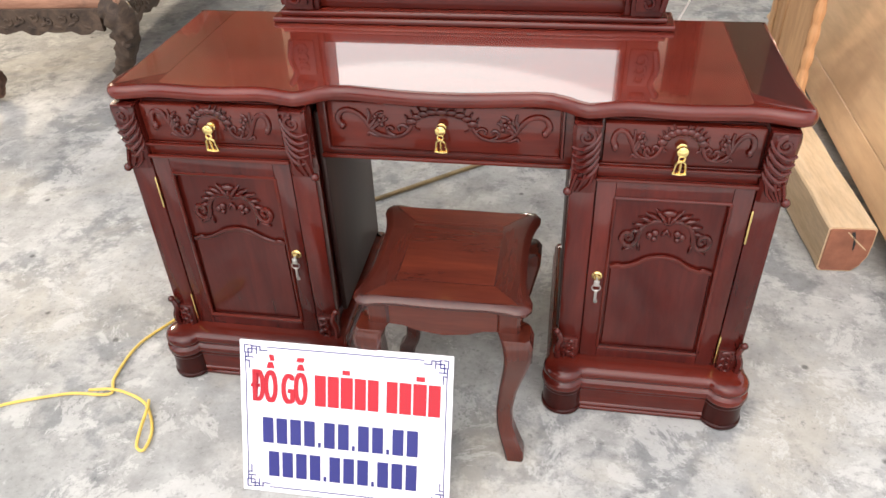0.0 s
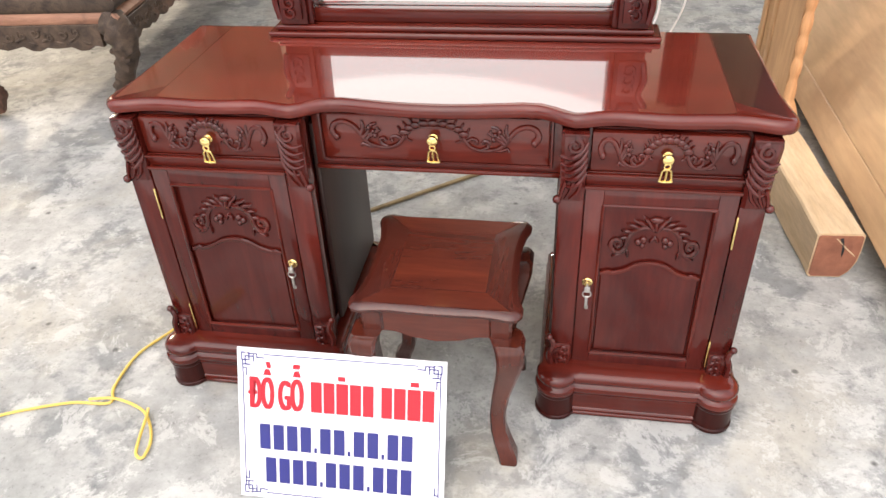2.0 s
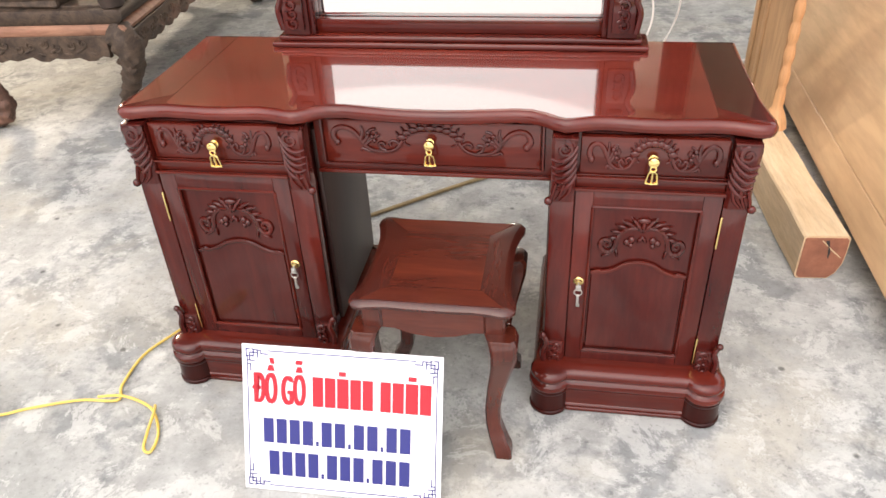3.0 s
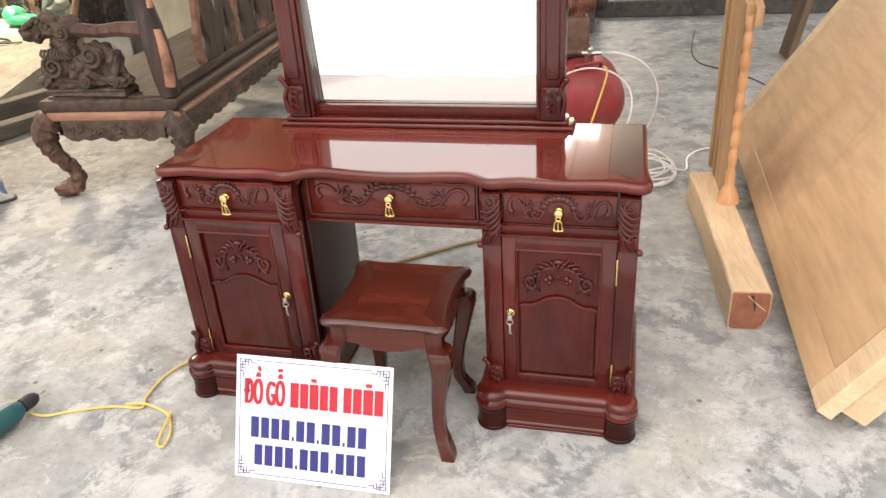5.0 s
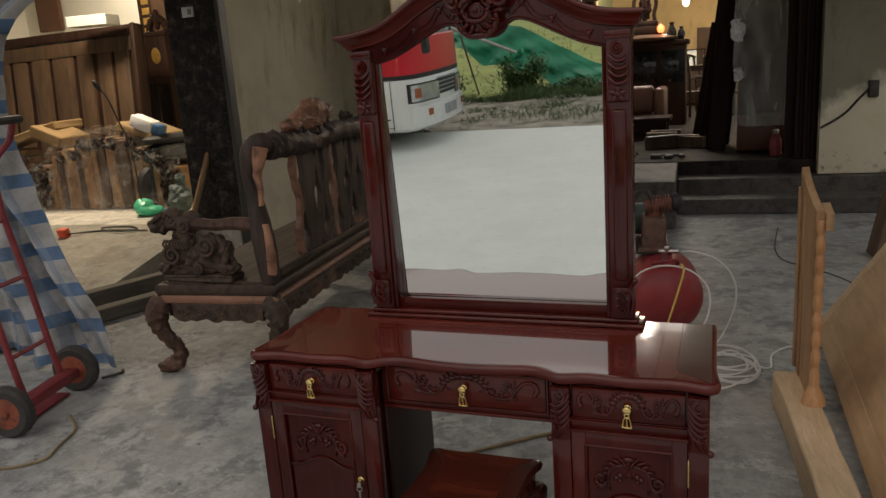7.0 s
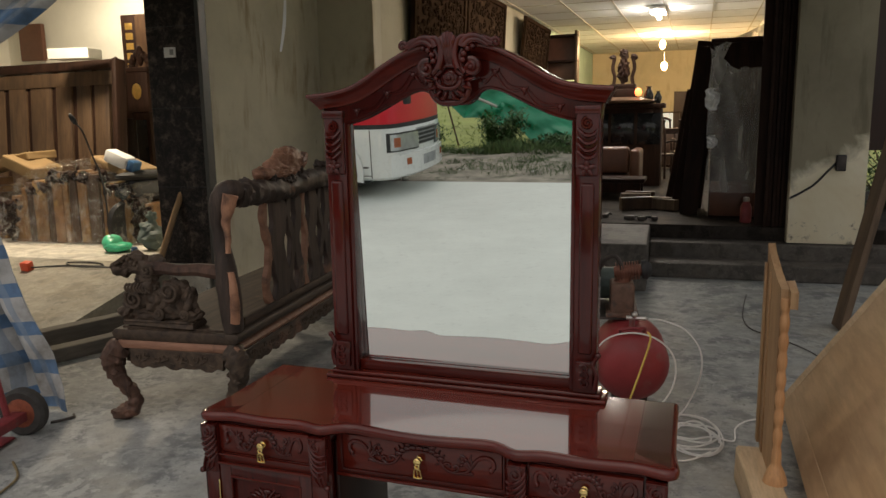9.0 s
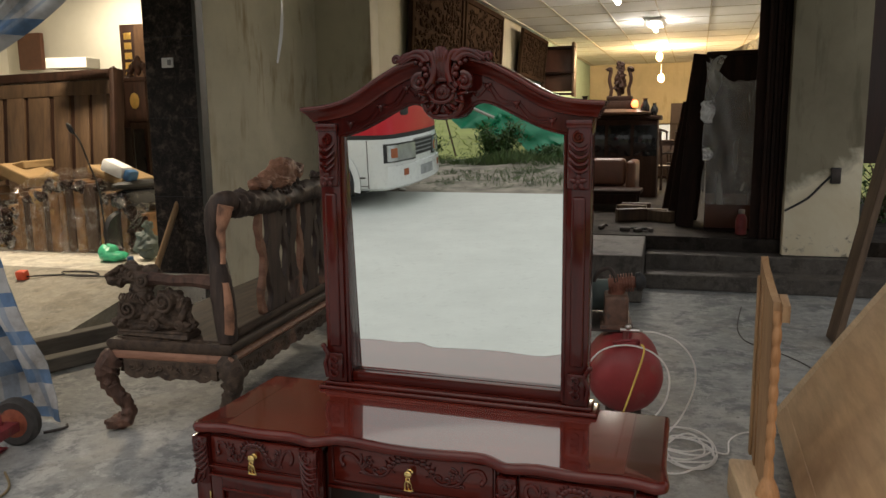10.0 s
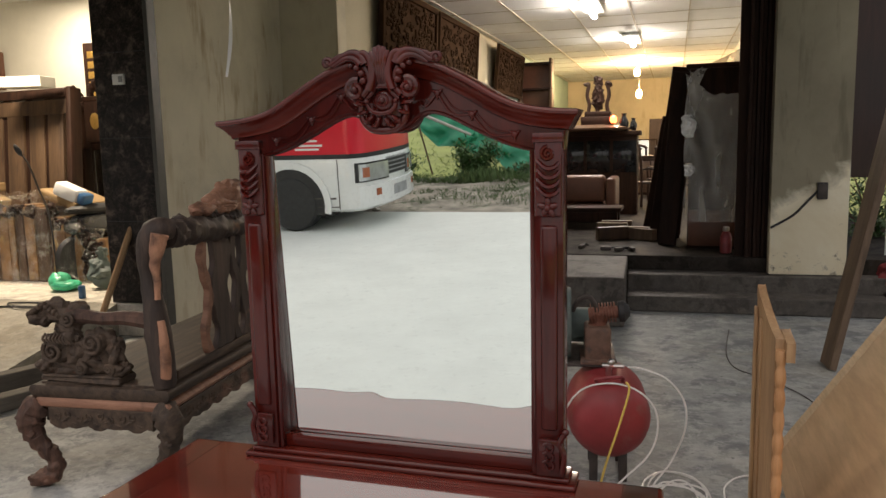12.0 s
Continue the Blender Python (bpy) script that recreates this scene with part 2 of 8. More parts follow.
def stripes(name):
    """Woven tarpaulin with blue and grey bands on white, faded and dirty."""
    m, n, l, b = nodes_of(name)
    tc = n.new("ShaderNodeTexCoord")
    sep = n.new("ShaderNodeSeparateXYZ")
    l.new(tc.outputs["UV"], sep.inputs[0])
    mask = []
    for axis, rate, width in ((1, 17.0, 0.36), (0, 17.0, 0.34)):
        mul, frac, cmp_ = (n.new("ShaderNodeMath") for _ in range(3))
        mul.operation, frac.operation, cmp_.operation = 'MULTIPLY', 'FRACT', 'LESS_THAN'
        mul.inputs[1].default_value, cmp_.inputs[1].default_value = rate, width
        l.new(sep.outputs[axis], mul.inputs[0])
        l.new(mul.outputs[0], frac.inputs[0])
        l.new(frac.outputs[0], cmp_.inputs[0])
        mask.append(cmp_.outputs[0])
    dirt = tex(n, l, coords(n, l), 4.0, 6)
    dr = ramp(n, [(0.34, (0.4, 0.37, 0.33)), (0.6, (1, 1, 1))])
    l.new(dirt.outputs[0], dr.inputs[0])
    c = mixed(n, l, (0.46, 0.46, 0.45), (0.1, 0.19, 0.33), mask[0])
    c = mixed(n, l, c, (0.2, 0.27, 0.36), mixed(n, l, (0.0, 0.0, 0.0), (0.62, 0.62, 0.62), mask[1]))
    l.new(mixed(n, l, c, dr.outputs[0], 1.0, 'MULTIPLY'), b.inputs["Base Color"])
    b.inputs["Roughness"].default_value = 0.55
    return m


def marble(name):
    m, n, l, b = nodes_of(name)
    mp = coords(n, l)
    a, v = tex(n, l, mp, 7.5, 10, 0.75, 0.3), tex(n, l, mp, 9.0, 8, 0.75, 0.8)
    r = ramp(n, [(0.36, (0.005, 0.004, 0.004)), (0.52, (0.016, 0.012, 0.0105)), (0.64, (0.12, 0.09, 0.073))])
    l.new(a.outputs[0], r.inputs[0])
    vr = ramp(n, [(0.48, (0,) * 3), (0.5, (0.5,) * 3), (0.52, (0,) * 3)])
    l.new(v.outputs[0], vr.inputs[0])
    l.new(mixed(n, l, r.outputs[0], (0.1, 0.075, 0.06), vr.outputs[0]), b.inputs["Base Color"])
    b.inputs["Roughness"].default_value = 0.42
    b.inputs["Specular IOR Level"].default_value = 0.16
    return m


def clear_film(name):
    m, n, l, b = nodes_of(name)
    tr, gl, mx = n.new("ShaderNodeBsdfTransparent"), n.new("ShaderNodeBsdfGlossy"), n.new("ShaderNodeMixShader")
    gl.inputs["Roughness"].default_value = 0.06
    mp = coords(n, l)
    a = tex(n, l, mp, 9, 6, 0.62, 2.2)
    bp = n.new("ShaderNodeBump")
    bp.inputs["Strength"].default_value, bp.inputs["Distance"].default_value = 1.0, 0.06
    l.new(a.outputs[0], bp.inputs["Height"])
    l.new(bp.outputs[0], gl.inputs["Normal"])
    fr = ramp(n, [(0.48, (0.03,) * 3), (0.64, (0.42,) * 3)])
    l.new(tex(n, l, coords(n, l, (1, 1, 0.8)), 7, 6, 0.66, 1.2).outputs[0], fr.inputs[0])
    l.new(fr.outputs[0], mx.inputs[0])
    l.new(tr.outputs[0], mx.inputs[1])
    l.new(gl.outputs[0], mx.inputs[2])
    l.new(mx.outputs[0], n["Material Output"].inputs[0])
    return m


MAHOGANY = wood("mahogany", (0.031, 0.0038, 0.0032), (0.103, 0.0125, 0.0078), 0.25, 0.65, 'z', 1.6, 0.03, lacquer=1.55)
MAHOGANY_X = wood("mahogany_lengthwise", (0.04, 0.0047, 0.0035), (0.13, 0.0155, 0.0078), 0.25, 0.65, 'x', 1.6, 0.03, lacquer=1.55)
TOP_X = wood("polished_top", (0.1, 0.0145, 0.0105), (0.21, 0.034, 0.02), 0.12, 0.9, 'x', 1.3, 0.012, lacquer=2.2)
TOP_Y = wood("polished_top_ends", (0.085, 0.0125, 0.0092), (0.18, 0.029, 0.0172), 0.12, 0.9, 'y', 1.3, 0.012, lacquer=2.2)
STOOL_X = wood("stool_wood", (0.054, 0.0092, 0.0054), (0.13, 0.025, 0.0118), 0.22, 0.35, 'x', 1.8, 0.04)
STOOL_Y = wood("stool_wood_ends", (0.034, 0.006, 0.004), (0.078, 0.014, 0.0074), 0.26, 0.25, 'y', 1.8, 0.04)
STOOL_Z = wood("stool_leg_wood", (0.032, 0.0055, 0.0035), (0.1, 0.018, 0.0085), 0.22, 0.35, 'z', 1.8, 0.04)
MAHOGANY_DK = wood("dark_stained_mahogany", (0.016, 0.003, 0.0024), (0.04, 0.006, 0.004), 0.3, 0.5, 'z', 1.8, 0.04, lacquer=1.35)
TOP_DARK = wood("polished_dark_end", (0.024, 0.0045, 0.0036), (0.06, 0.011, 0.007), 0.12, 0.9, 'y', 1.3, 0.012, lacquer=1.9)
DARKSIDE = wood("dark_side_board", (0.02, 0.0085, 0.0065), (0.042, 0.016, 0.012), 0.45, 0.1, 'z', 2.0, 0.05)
BRASS = plain("polished_brass", (0.86, 0.64, 0.26), 0.24, 1.0, 0.06, 30, 0.03)
STEEL = plain("key_steel", (0.55, 0.53, 0.5), 0.3, 1.0, 0.1, 30, 0.03)
MIRROR, mn, ml, mb = nodes_of("mirror_glass")
mb.inputs["Base Color"].default_value, mb.inputs["Metallic"].default_value, mb.inputs["Roughness"].default_value = (0.89, 0.95, 0.91, 1), 1.0, 0.0
OLDWOOD = wood("weathered_hardwood", (0.026, 0.017, 0.012), (0.118, 0.078, 0.052), 0.66, 0.0, 'y', 4.0, 0.5, ((0.23, 0.125, 0.085), 2.2, 0.62))
OLDWOOD_Z = wood("weathered_hardwood_upright", (0.022, 0.0155, 0.0125), (0.085, 0.056, 0.043), 0.6, 0.0, 'z', 4.0, 0.5, ((0.3, 0.15, 0.09), 2.4, 0.62))
SANDED = wood("sanded_hardwood", (0.2, 0.09, 0.055), (0.36, 0.19, 0.12), 0.6, 0.0, 'x', 4.0, 0.4, ((0.04, 0.025, 0.02), 4.0, 0.6))
SAPWOOD = wood("sapwood", (0.36, 0.165, 0.095), (0.54, 0.28, 0.17), 0.55, 0.0, 'z', 3.0, 0.3, ((0.012, 0.008, 0.007), 3.2, 0.53))
RAWPINE = wood("raw_timber", (0.56, 0.39, 0.22), (0.72, 0.55, 0.36), 0.6, 0.0, 'y', 2.4, 0.2)
RAWPINE_Z = wood("raw_timber_upright", (0.36, 0.2, 0.1), (0.56, 0.36, 0.19), 0.6, 0.0, 'z', 2.4, 0.2)
ENDGRAIN = plain("end_grain", (0.27, 0.105, 0.06), 0.75, 0, 0.3, 14, 0.4, (0.14, 0.05, 0.03), 0.57)
PANELWOOD = wood("large_board", (0.49, 0.31, 0.165), (0.66, 0.45, 0.26), 0.5, 0.1, 'y', 0.55, 0.05, ((0.36, 0.22, 0.115), 0.9, 0.55))
FLOOR = concrete("cement_floor", (0.42, 0.425, 0.405), (0.265, 0.275, 0.265), (0.15, 0.163, 0.168), 1.0)
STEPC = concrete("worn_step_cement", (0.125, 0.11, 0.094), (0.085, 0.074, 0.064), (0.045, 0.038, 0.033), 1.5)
ROADC = concrete("pale_road", (0.79, 0.81, 0.78), (0.75, 0.77, 0.74), (0.71, 0.73, 0.7), 0.15, 0.85, 0.05, 0.25, 0)
PLASTER = stained_plaster("beige_plaster", (0.55, 0.5, 0.375), (0.3, 0.21, 0.11), 1.0, 1.0, 0.35)
PLASTER_W = plain("white_plaster", (0.72, 0.7, 0.62), 0.85, 0, 0.06, 2.0, 0.1)
PLASTER_D = stained_plaster("damp_plaster", (0.3, 0.285, 0.225), (0.2, 0.15, 0.09), 0.6, 1.5, 0.6)
CREAMW = stained_plaster("cream_limewash", (0.5, 0.44, 0.31), (0.3, 0.22, 0.12), 0.6, 0.7, 0.2)
GREENWALL = plain("green_paint", (0.36, 0.5, 0.42), 0.8, 0, 0.1, 3.0, 0.1)
CEIL = plain("ceiling_board", (0.7, 0.71, 0.7), 0.8, 0, 0.05, 3.0, 0.05)
ROOFM = plain("roof_sheet", (0.16, 0.17, 0.17), 0.55, 0.3, 0.15, 3.0, 0.1)
MARBLE = marble("dark_marble")
DARKWOOD = wood("dark_furniture_wood", (0.014, 0.0068, 0.0045), (0.04, 0.018, 0.011), 0.62, 0.0, 'z', 2.4, 0.15)
DARKWOOD.node_tree.nodes["Principled BSDF"].inputs["Specular IOR Level"].default_value = 0.16
BROWNWOOD = wood("brown_furniture_wood", (0.045, 0.023, 0.012), (0.105, 0.056, 0.029), 0.45, 0.05, 'z', 2.0, 0.15)
PLANK = wood("brown_plank", (0.1, 0.066, 0.044), (0.2, 0.132, 0.085), 0.65, 0, 'z', 2.6, 0.3)
REDTANK = plain("dusty_red_paint", (0.29, 0.037, 0.04), 0.46, 0, 0.22, 5, 0.08, (0.25, 0.11, 0.09), 0.54)
MACHINE = plain("grey_green_machine_paint", (0.1, 0.13, 0.12), 0.6, 0.0, 0.25, 8.0, 0.2, (0.09, 0.07, 0.06), 0.58)
IRON = plain("oily_iron", (0.07, 0.058, 0.052), 0.6, 0.3, 0.3, 16, 0.25)
RUST = plain("rusty_fins", (0.22, 0.09, 0.06), 0.6, 0.3, 0.3, 20, 0.2)
HOSE = plain("white_hose", (0.78, 0.77, 0.74), 0.4, 0, 0.05, 20, 0)
YELLOW = plain("yellow_cable", (0.66, 0.47, 0.1), 0.45, 0, 0.12, 30, 0.03)
DULLCABLE = plain("dull_cable", (0.27, 0.2, 0.1), 0.6, 0, 0.3, 12, 0.1)
TEAL = plain("teal_plastic", (0.014, 0.085, 0.09), 0.42, 0, 0.15, 20, 0.05)
BLACK = plain("black_rubber", (0.018, 0.018, 0.019), 0.6, 0, 0.3, 20, 0.1)
REDFRAME = plain("worn_red_frame", (0.24, 0.035, 0.04), 0.5, 0.1, 0.3, 12, 0.1, (0.12, 0.08, 0.06), 0.6)
SIGNW = plain("white_sign_board", (0.7, 0.7, 0.73), 0.35, 0, 0.02, 4, 0.01)
SIGNRED = plain("sign_red", (0.42, 0.01, 0.022), 0.4, 0, 0.05, 6, 0)
SIGNBLUE = plain("sign_blue", (0.02, 0.023, 0.155), 0.4, 0, 0.05, 6, 0)
TARP = stripes("striped_tarpaulin")
GREENTARP = plain("green_tarpaulin", (0.012, 0.27, 0.14), 0.4, 0, 0.35, 1.4, 0.1)
GREENBAG = plain("green_plastic", (0.05, 0.5, 0.27), 0.35, 0, 0.2, 12, 0.1)
DARKTARP = plain("dark_tarpaulin", (0.015, 0.02, 0.022), 0.5, 0, 0.2, 4, 0.1)
FILM = clear_film("clear_wrapping_film")
GREYFILM = plain("grey_wrapping_sheet", (0.17, 0.165, 0.155), 0.27, 0, 0.4, 2.5, 0.1, (0.06, 0.05, 0.045), 0.55)
LEATHER = plain("brown_leather", (0.11, 0.045, 0.026), 0.4, 0, 0.15, 8, 0.1)
CARD = plain("cardboard", (0.22, 0.14, 0.06), 0.8, 0, 0.12, 6, 0.1)
GOLD = plain("gilt", (0.75, 0.48, 0.14), 0.35, 0.9, 0.15, 20, 0.1)
WHITEP = plain("white_plastic", (0.75, 0.75, 0.74), 0.4, 0, 0.04, 8, 0.02)
ORANGE = plain("orange_plastic", (0.75, 0.1, 0.04), 0.4, 0, 0.1, 12, 0.05)
BLUEP = plain("blue_plastic", (0.03, 0.1, 0.22), 0.4, 0, 0.1, 12, 0.05)
BUSRED = plain("bus_red_paint", (0.62, 0.012, 0.03), 0.3, 0, 0.04, 2, 0.01, coat=0.1)
BUSWHITE = plain("bus_white_paint", (0.75, 0.76, 0.76), 0.28, 0, 0.04, 2, 0.01, coat=0.5)
BUSGLASS = plain("bus_dark_glass", (0.012, 0.014, 0.016), 0.08, 0, 0.1, 4, 0)
LENS = plain("headlamp_lens", (0.5, 0.52, 0.53), 0.12, 0.5, 0.15, 9, 0.05)
AMBER = plain("amber_lens", (0.34, 0.1, 0.045), 0.25, 0, 0.1, 9, 0)
DIRT = plain("verge_dirt", (0.29, 0.255, 0.21), 0.95, 0, 0.45, 3.0, 0.5, (0.075, 0.085, 0.045), 0.54)
FIELD = plain("field_grass", (0.33, 0.36, 0.1), 0.9, 0, 0.22, 0.5, 0.3, (0.24, 0.29, 0.075), 0.58)
LEAF = plain("leaves", (0.055, 0.12, 0.03), 0.55, 0, 0.5, 4, 0.1)
BLADE = plain("verge_grass", (0.075, 0.12, 0.04), 0.6, 0, 0.5, 2, 0.1)
LITTER = plain("pale_litter", (0.5, 0.48, 0.44), 0.8, 0, 0.2, 6, 0.2)
TUBEGLOW = glowing("lit_tube", (1.0, 0.96, 0.85), 60.0)
WARMGLOW = glowing("lit_bulb", (1.0, 0.62, 0.25), 60.0)
FRESHWOOD = wood("fresh_cut_timber", (0.5, 0.25, 0.11), (0.66, 0.38, 0.19), 0.5, 0.0, 'z', 2.4, 0.15)
DAYPANE = glowing("daylit_window", (0.75, 0.86, 0.9), 0.9)


# ---- mesh helpers ----
def thing(name, label, category, m=None, group="", kind=""):
    ob = new(name)
    ob.empty_display_size = 0.1
    if m is not None:
        ob.matrix_basis = m
    return tagged(ob, label, category, group, kind)


def part(name, bm, material, parent=None, label="", smooth=True):
    """Links a bmesh as one mesh object under a thing or a part."""
    me = bpy.data.meshes.new(name)
    bmesh.ops.recalc_face_normals(bm, faces=bm.faces)
    bm.to_mesh(me)
    bm.free()
    for m in material if isinstance(material, (list, tuple)) else [material]:
        me.materials.append(m)
    if smooth:
        me.set_sharp_from_angle(angle=radians(38))
        for p in me.polygons:
            p.use_smooth = True
    ob = new(name, me)
    ob.parent = parent
    return tagged(ob, label)


def solo(name, bm, material, label, category, group="", kind="", m=None, smooth=True):
    ob = part(name, bm, material, None, label, smooth)
    if m is not None:
        ob.matrix_basis = m
    return tagged(ob, "", category, group, kind)


def B():
    return bmesh.new()


def box(bm, x0, x1, y0, y1, z0, z1, bev=0.0, m=None, seg=2):
    r = bmesh.ops.create_cube(bm, size=1.0)
    vs = r["verts"]
    for v in vs:
        v.co = Vector((x0 + (v.co.x + 0.5) * (x1 - x0), y0 + (v.co.y + 0.5) * (y1 - y0), z0 + (v.co.z + 0.5) * (z1 - z0)))
    if bev:
        es = {e for v in vs for e in v.link_edges}
        out = bmesh.ops.bevel(bm, geom=list(es), offset=bev, segments=seg, affect='EDGES', profile=0.5)
        vs = [v for v in {*out["verts"], *vs} if v.is_valid]
    if m is not None:
        bmesh.ops.transform(bm, matrix=m, verts=vs)
    return bm


def ball(bm, c, r, m=None, u=10, v=7):
    r = (r, r, r) if isinstance(r, (int, float)) else r
    mat = Matrix.Translation(c) @ (m or Matrix()) @ Matrix.Diagonal((*r, 1))
    bmesh.ops.create_uvsphere(bm, u_segments=u, v_segments=v, radius=1.0, matrix=mat)
    return bm


def tube(bm, pts, r, n=8, flat=1.0):
    """A round bar through points; r one radius or one a point; flat squeezes it along the bar's second normal."""
    pts = [Vector(p) for p in pts]
    rs = r if isinstance(r, (list, tuple)) else [r] * len(pts)
    side, rings = None, []
    for i, p in enumerate(pts):
        d = (pts[min(i + 1, len(pts) - 1)] - pts[max(i - 1, 0)]).normalized()
        if side is None:
            side = d.cross(Vector((0, 1, 0)) if abs(d.y) < 0.9 else Vector((1, 0, 0))).normalized()
        else:
            side = (side - d * side.dot(d)).normalized()
        up = d.cross(side)
        rings.append([bm.verts.new(p + rs[i] * (math.cos(a) * side + flat * math.sin(a) * up)) for a in (2 * math.pi * k / n for k in range(n))])
    for a, b in zip(rings, rings[1:]):
        for k in range(n):
            bm.faces.new((a[k], a[(k + 1) % n], b[(k + 1) % n], b[k]))
    bm.faces.new(rings[0][::-1])
    bm.faces.new(rings[-1])
    return bm


def lathe(bm, profile, n=20, m=None):
    """Turns (radius, z) pairs about z."""
    rings = [[bm.verts.new((r * math.cos(a), r * math.sin(a), z)) for a in (2 * math.pi * k / n for k in range(n))] for r, z in profile]
    for a, b in zip(rings, rings[1:]):
        for k in range(n):
            bm.faces.new((a[k], a[(k + 1) % n], b[(k + 1) % n], b[k]))
    bm.faces.new(rings[0][::-1])
    bm.faces.new(rings[-1])
    if m is not None:
        bmesh.ops.transform(bm, matrix=m, verts=[v for r in rings for v in r])
    return bm


def offset(outline, d):
    """A closed outline pushed outward by d (counter-clockwise outlines)."""
    out, k = [], len(outline)
    for i in range(k):
        a, b = Vector(outline[i - 1]), Vector(outline[(i + 1) % k])
        t = (b - a).normalized()
        out.append((outline[i][0] + t.y * d, outline[i][1] - t.x * d))
    return out


def stack(bm, outline, levels, m=None):
    """Closed outline in xy, lofted through (offset, z) levels, capped: edges, tops and plinths with a moulded side."""
    rings = [[bm.verts.new((x, y, z)) for x, y in offset(outline, d)] for d, z in levels]
    k = len(outline)
    for a, b in zip(rings, rings[1:]):
        for i in range(k):
            bm.faces.new((a[i], a[(i + 1) % k], b[(i + 1) % k], b[i]))
    bm.faces.new(rings[0][::-1])
    bm.faces.new(rings[-1])
    if m is not None:
        bmesh.ops.transform(bm, matrix=m, verts=[v for r in rings for v in r])
    return bm


def prism(bm, outline, y0, y1, bev=0.0, m=None):
    """An outline in xz, drawn out from y0 to y1, its front (y0) edge eased by bev."""
    levels = [(0, y1), (0, y0 + bev), (-bev, y0)] if bev else [(0, y1), (0, y0)]
    return stack(bm, [(x, z) for x, z in outline], levels, (m or Matrix()) @ Matrix(((1, 0, 0, 0), (0, 0, 1, 0), (0, 1, 0, 0), (0, 0, 0, 1))))


def smoothed(pts, steps=6):
    """A Catmull-Rom line through points."""
    pts = [Vector(p) for p in pts]
    out = []
    for i in range(len(pts) - 1):
        p0, p1, p2, p3 = pts[max(i - 1, 0)], pts[i], pts[i + 1], pts[min(i + 2, len(pts) - 1)]
        for s in range(steps):
            t = s / steps
            out.append(0.5 * ((2 * p1) + (p2 - p0) * t + (2 * p0 - 5 * p1 + 4 * p2 - p3) * t * t + (3 * p1 - p0 - 3 * p2 + p3) * t ** 3))
    return [tuple(p) for p in out + [pts[-1]]]


def spiral(cx, cz, r, turns, start, sense=1, n=22, inner=0.12):
    return [(cx + rr * math.cos(a), cz + rr * math.sin(a)) for rr, a in ((r * (1 - (1 - inner) * k / n), radians(start) + sense * 2 * math.pi * turns * k / n) for k in range(n + 1))]


def vine(bm, pts, r0, r1, y, n=6, steps=5, flat=0.8):
    """A tapering carved stem in the xz plane, lying on the face y."""
    p = smoothed([(x, y, z) for x, z in pts], steps)
    k = len(p) - 1
    return tube(bm, p, [r0 + (r1 - r0) * i / k for i in range(k + 1)], n, flat)


def leaf(bm, x, z, y, length, width, angle, thick=0.006):
    """A carved leaf tip on the face y, pointing along angle in the xz plane."""
    m = pose(0, 0, 0, 0, -angle, 0)
    c = m @ Vector((length * 0.5, 0, 0))
    return ball(bm, (x + c.x, y, z + c.z), (length * 0.55, thick, width * 0.5), m, 8, 5)


def mirrored(bm):
    """Adds the copy mirrored in x."""
    r = bmesh.ops.duplicate(bm, geom=bm.verts[:] + bm.edges[:] + bm.faces[:])
    vs = [g for g in r["geom"] if isinstance(g, bmesh.types.BMVert)]
    bmesh.ops.scale(bm, vec=(-1, 1, 1), verts=vs)
    return bm


def shifted(bm, m):
    bmesh.ops.transform(bm, matrix=m, verts=bm.verts[:])
    return bm


def cloth(name, fn, nu, nv, material, thick=0.004):
    """A sheet from fn(u, v), with uv, and a little thickness."""
    bm = B()
    uv = bm.loops.layers.uv.new("uv")
    g = [[bm.verts.new(fn(i / nu, j / nv)) for i in range(nu + 1)] for j in range(nv + 1)]
    for j in range(nv):
        for i in range(nu):
            f = bm.faces.new((g[j][i], g[j][i + 1], g[j + 1][i + 1], g[j + 1][i]))
            for lp, (a, b) in zip(f.loops, ((i, j), (i + 1, j), (i + 1, j + 1), (i, j + 1))):
                lp[uv].uv = (a / nu, b / nv)
    bmesh.ops.recalc_face_normals(bm, faces=bm.faces[:])
    bmesh.ops.solidify(bm, geom=bm.faces[:], thickness=thick)
    return bm


def lettering(name, text, size, material, parent, m, depth=0.0006, squeeze=1.0):
    cu = bpy.data.curves.new(name, 'FONT')
    cu.body, cu.size, cu.extrude, cu.align_x, cu.align_y = text, size, depth, 'LEFT', 'BOTTOM_BASELINE'
    tmp = bpy.data.objects.new(name, cu)
    me = bpy.data.meshes.new_from_object(tmp)
    bpy.data.objects.remove(tmp)
    me.transform(m @ Matrix.Diagonal((squeeze, 1, 1, 1)))
    me.materials.append(material)
    ob = new(name, me)
    ob.parent = parent
    return ob


def gnarl(bm, amp, scale, seed=0.0):
    """Roughens a dense mesh into deep chiselled carving: ridges and hollows along the normals."""
    bm.normal_update()
    for v in bm.verts:
        p = v.co * scale + Vector((seed, seed * 0.7, 0))
        a = abs(noise.noise(p)) * 2 - 0.45
        c = abs(noise.noise(p * 2.3 + Vector((3, 1, 7)))) * 2 - 0.45
        v.co += v.normal * amp * (a + 0.5 * c)
    return bm


def lump(bm, c, r, m=None):
    """A dense ball to be carved."""
    r = (r, r, r) if isinstance(r, (int, float)) else r
    bmesh.ops.create_icosphere(bm, subdivisions=4, radius=1.0, matrix=Matrix.Translation(c) @ (m or Matrix()) @ Matrix.Diagonal((*r, 1)))
    return bm


# ---- the place: floor, walls, roof ----
TURNED = pose(0, 0, 0, 0, 0, 2.3)


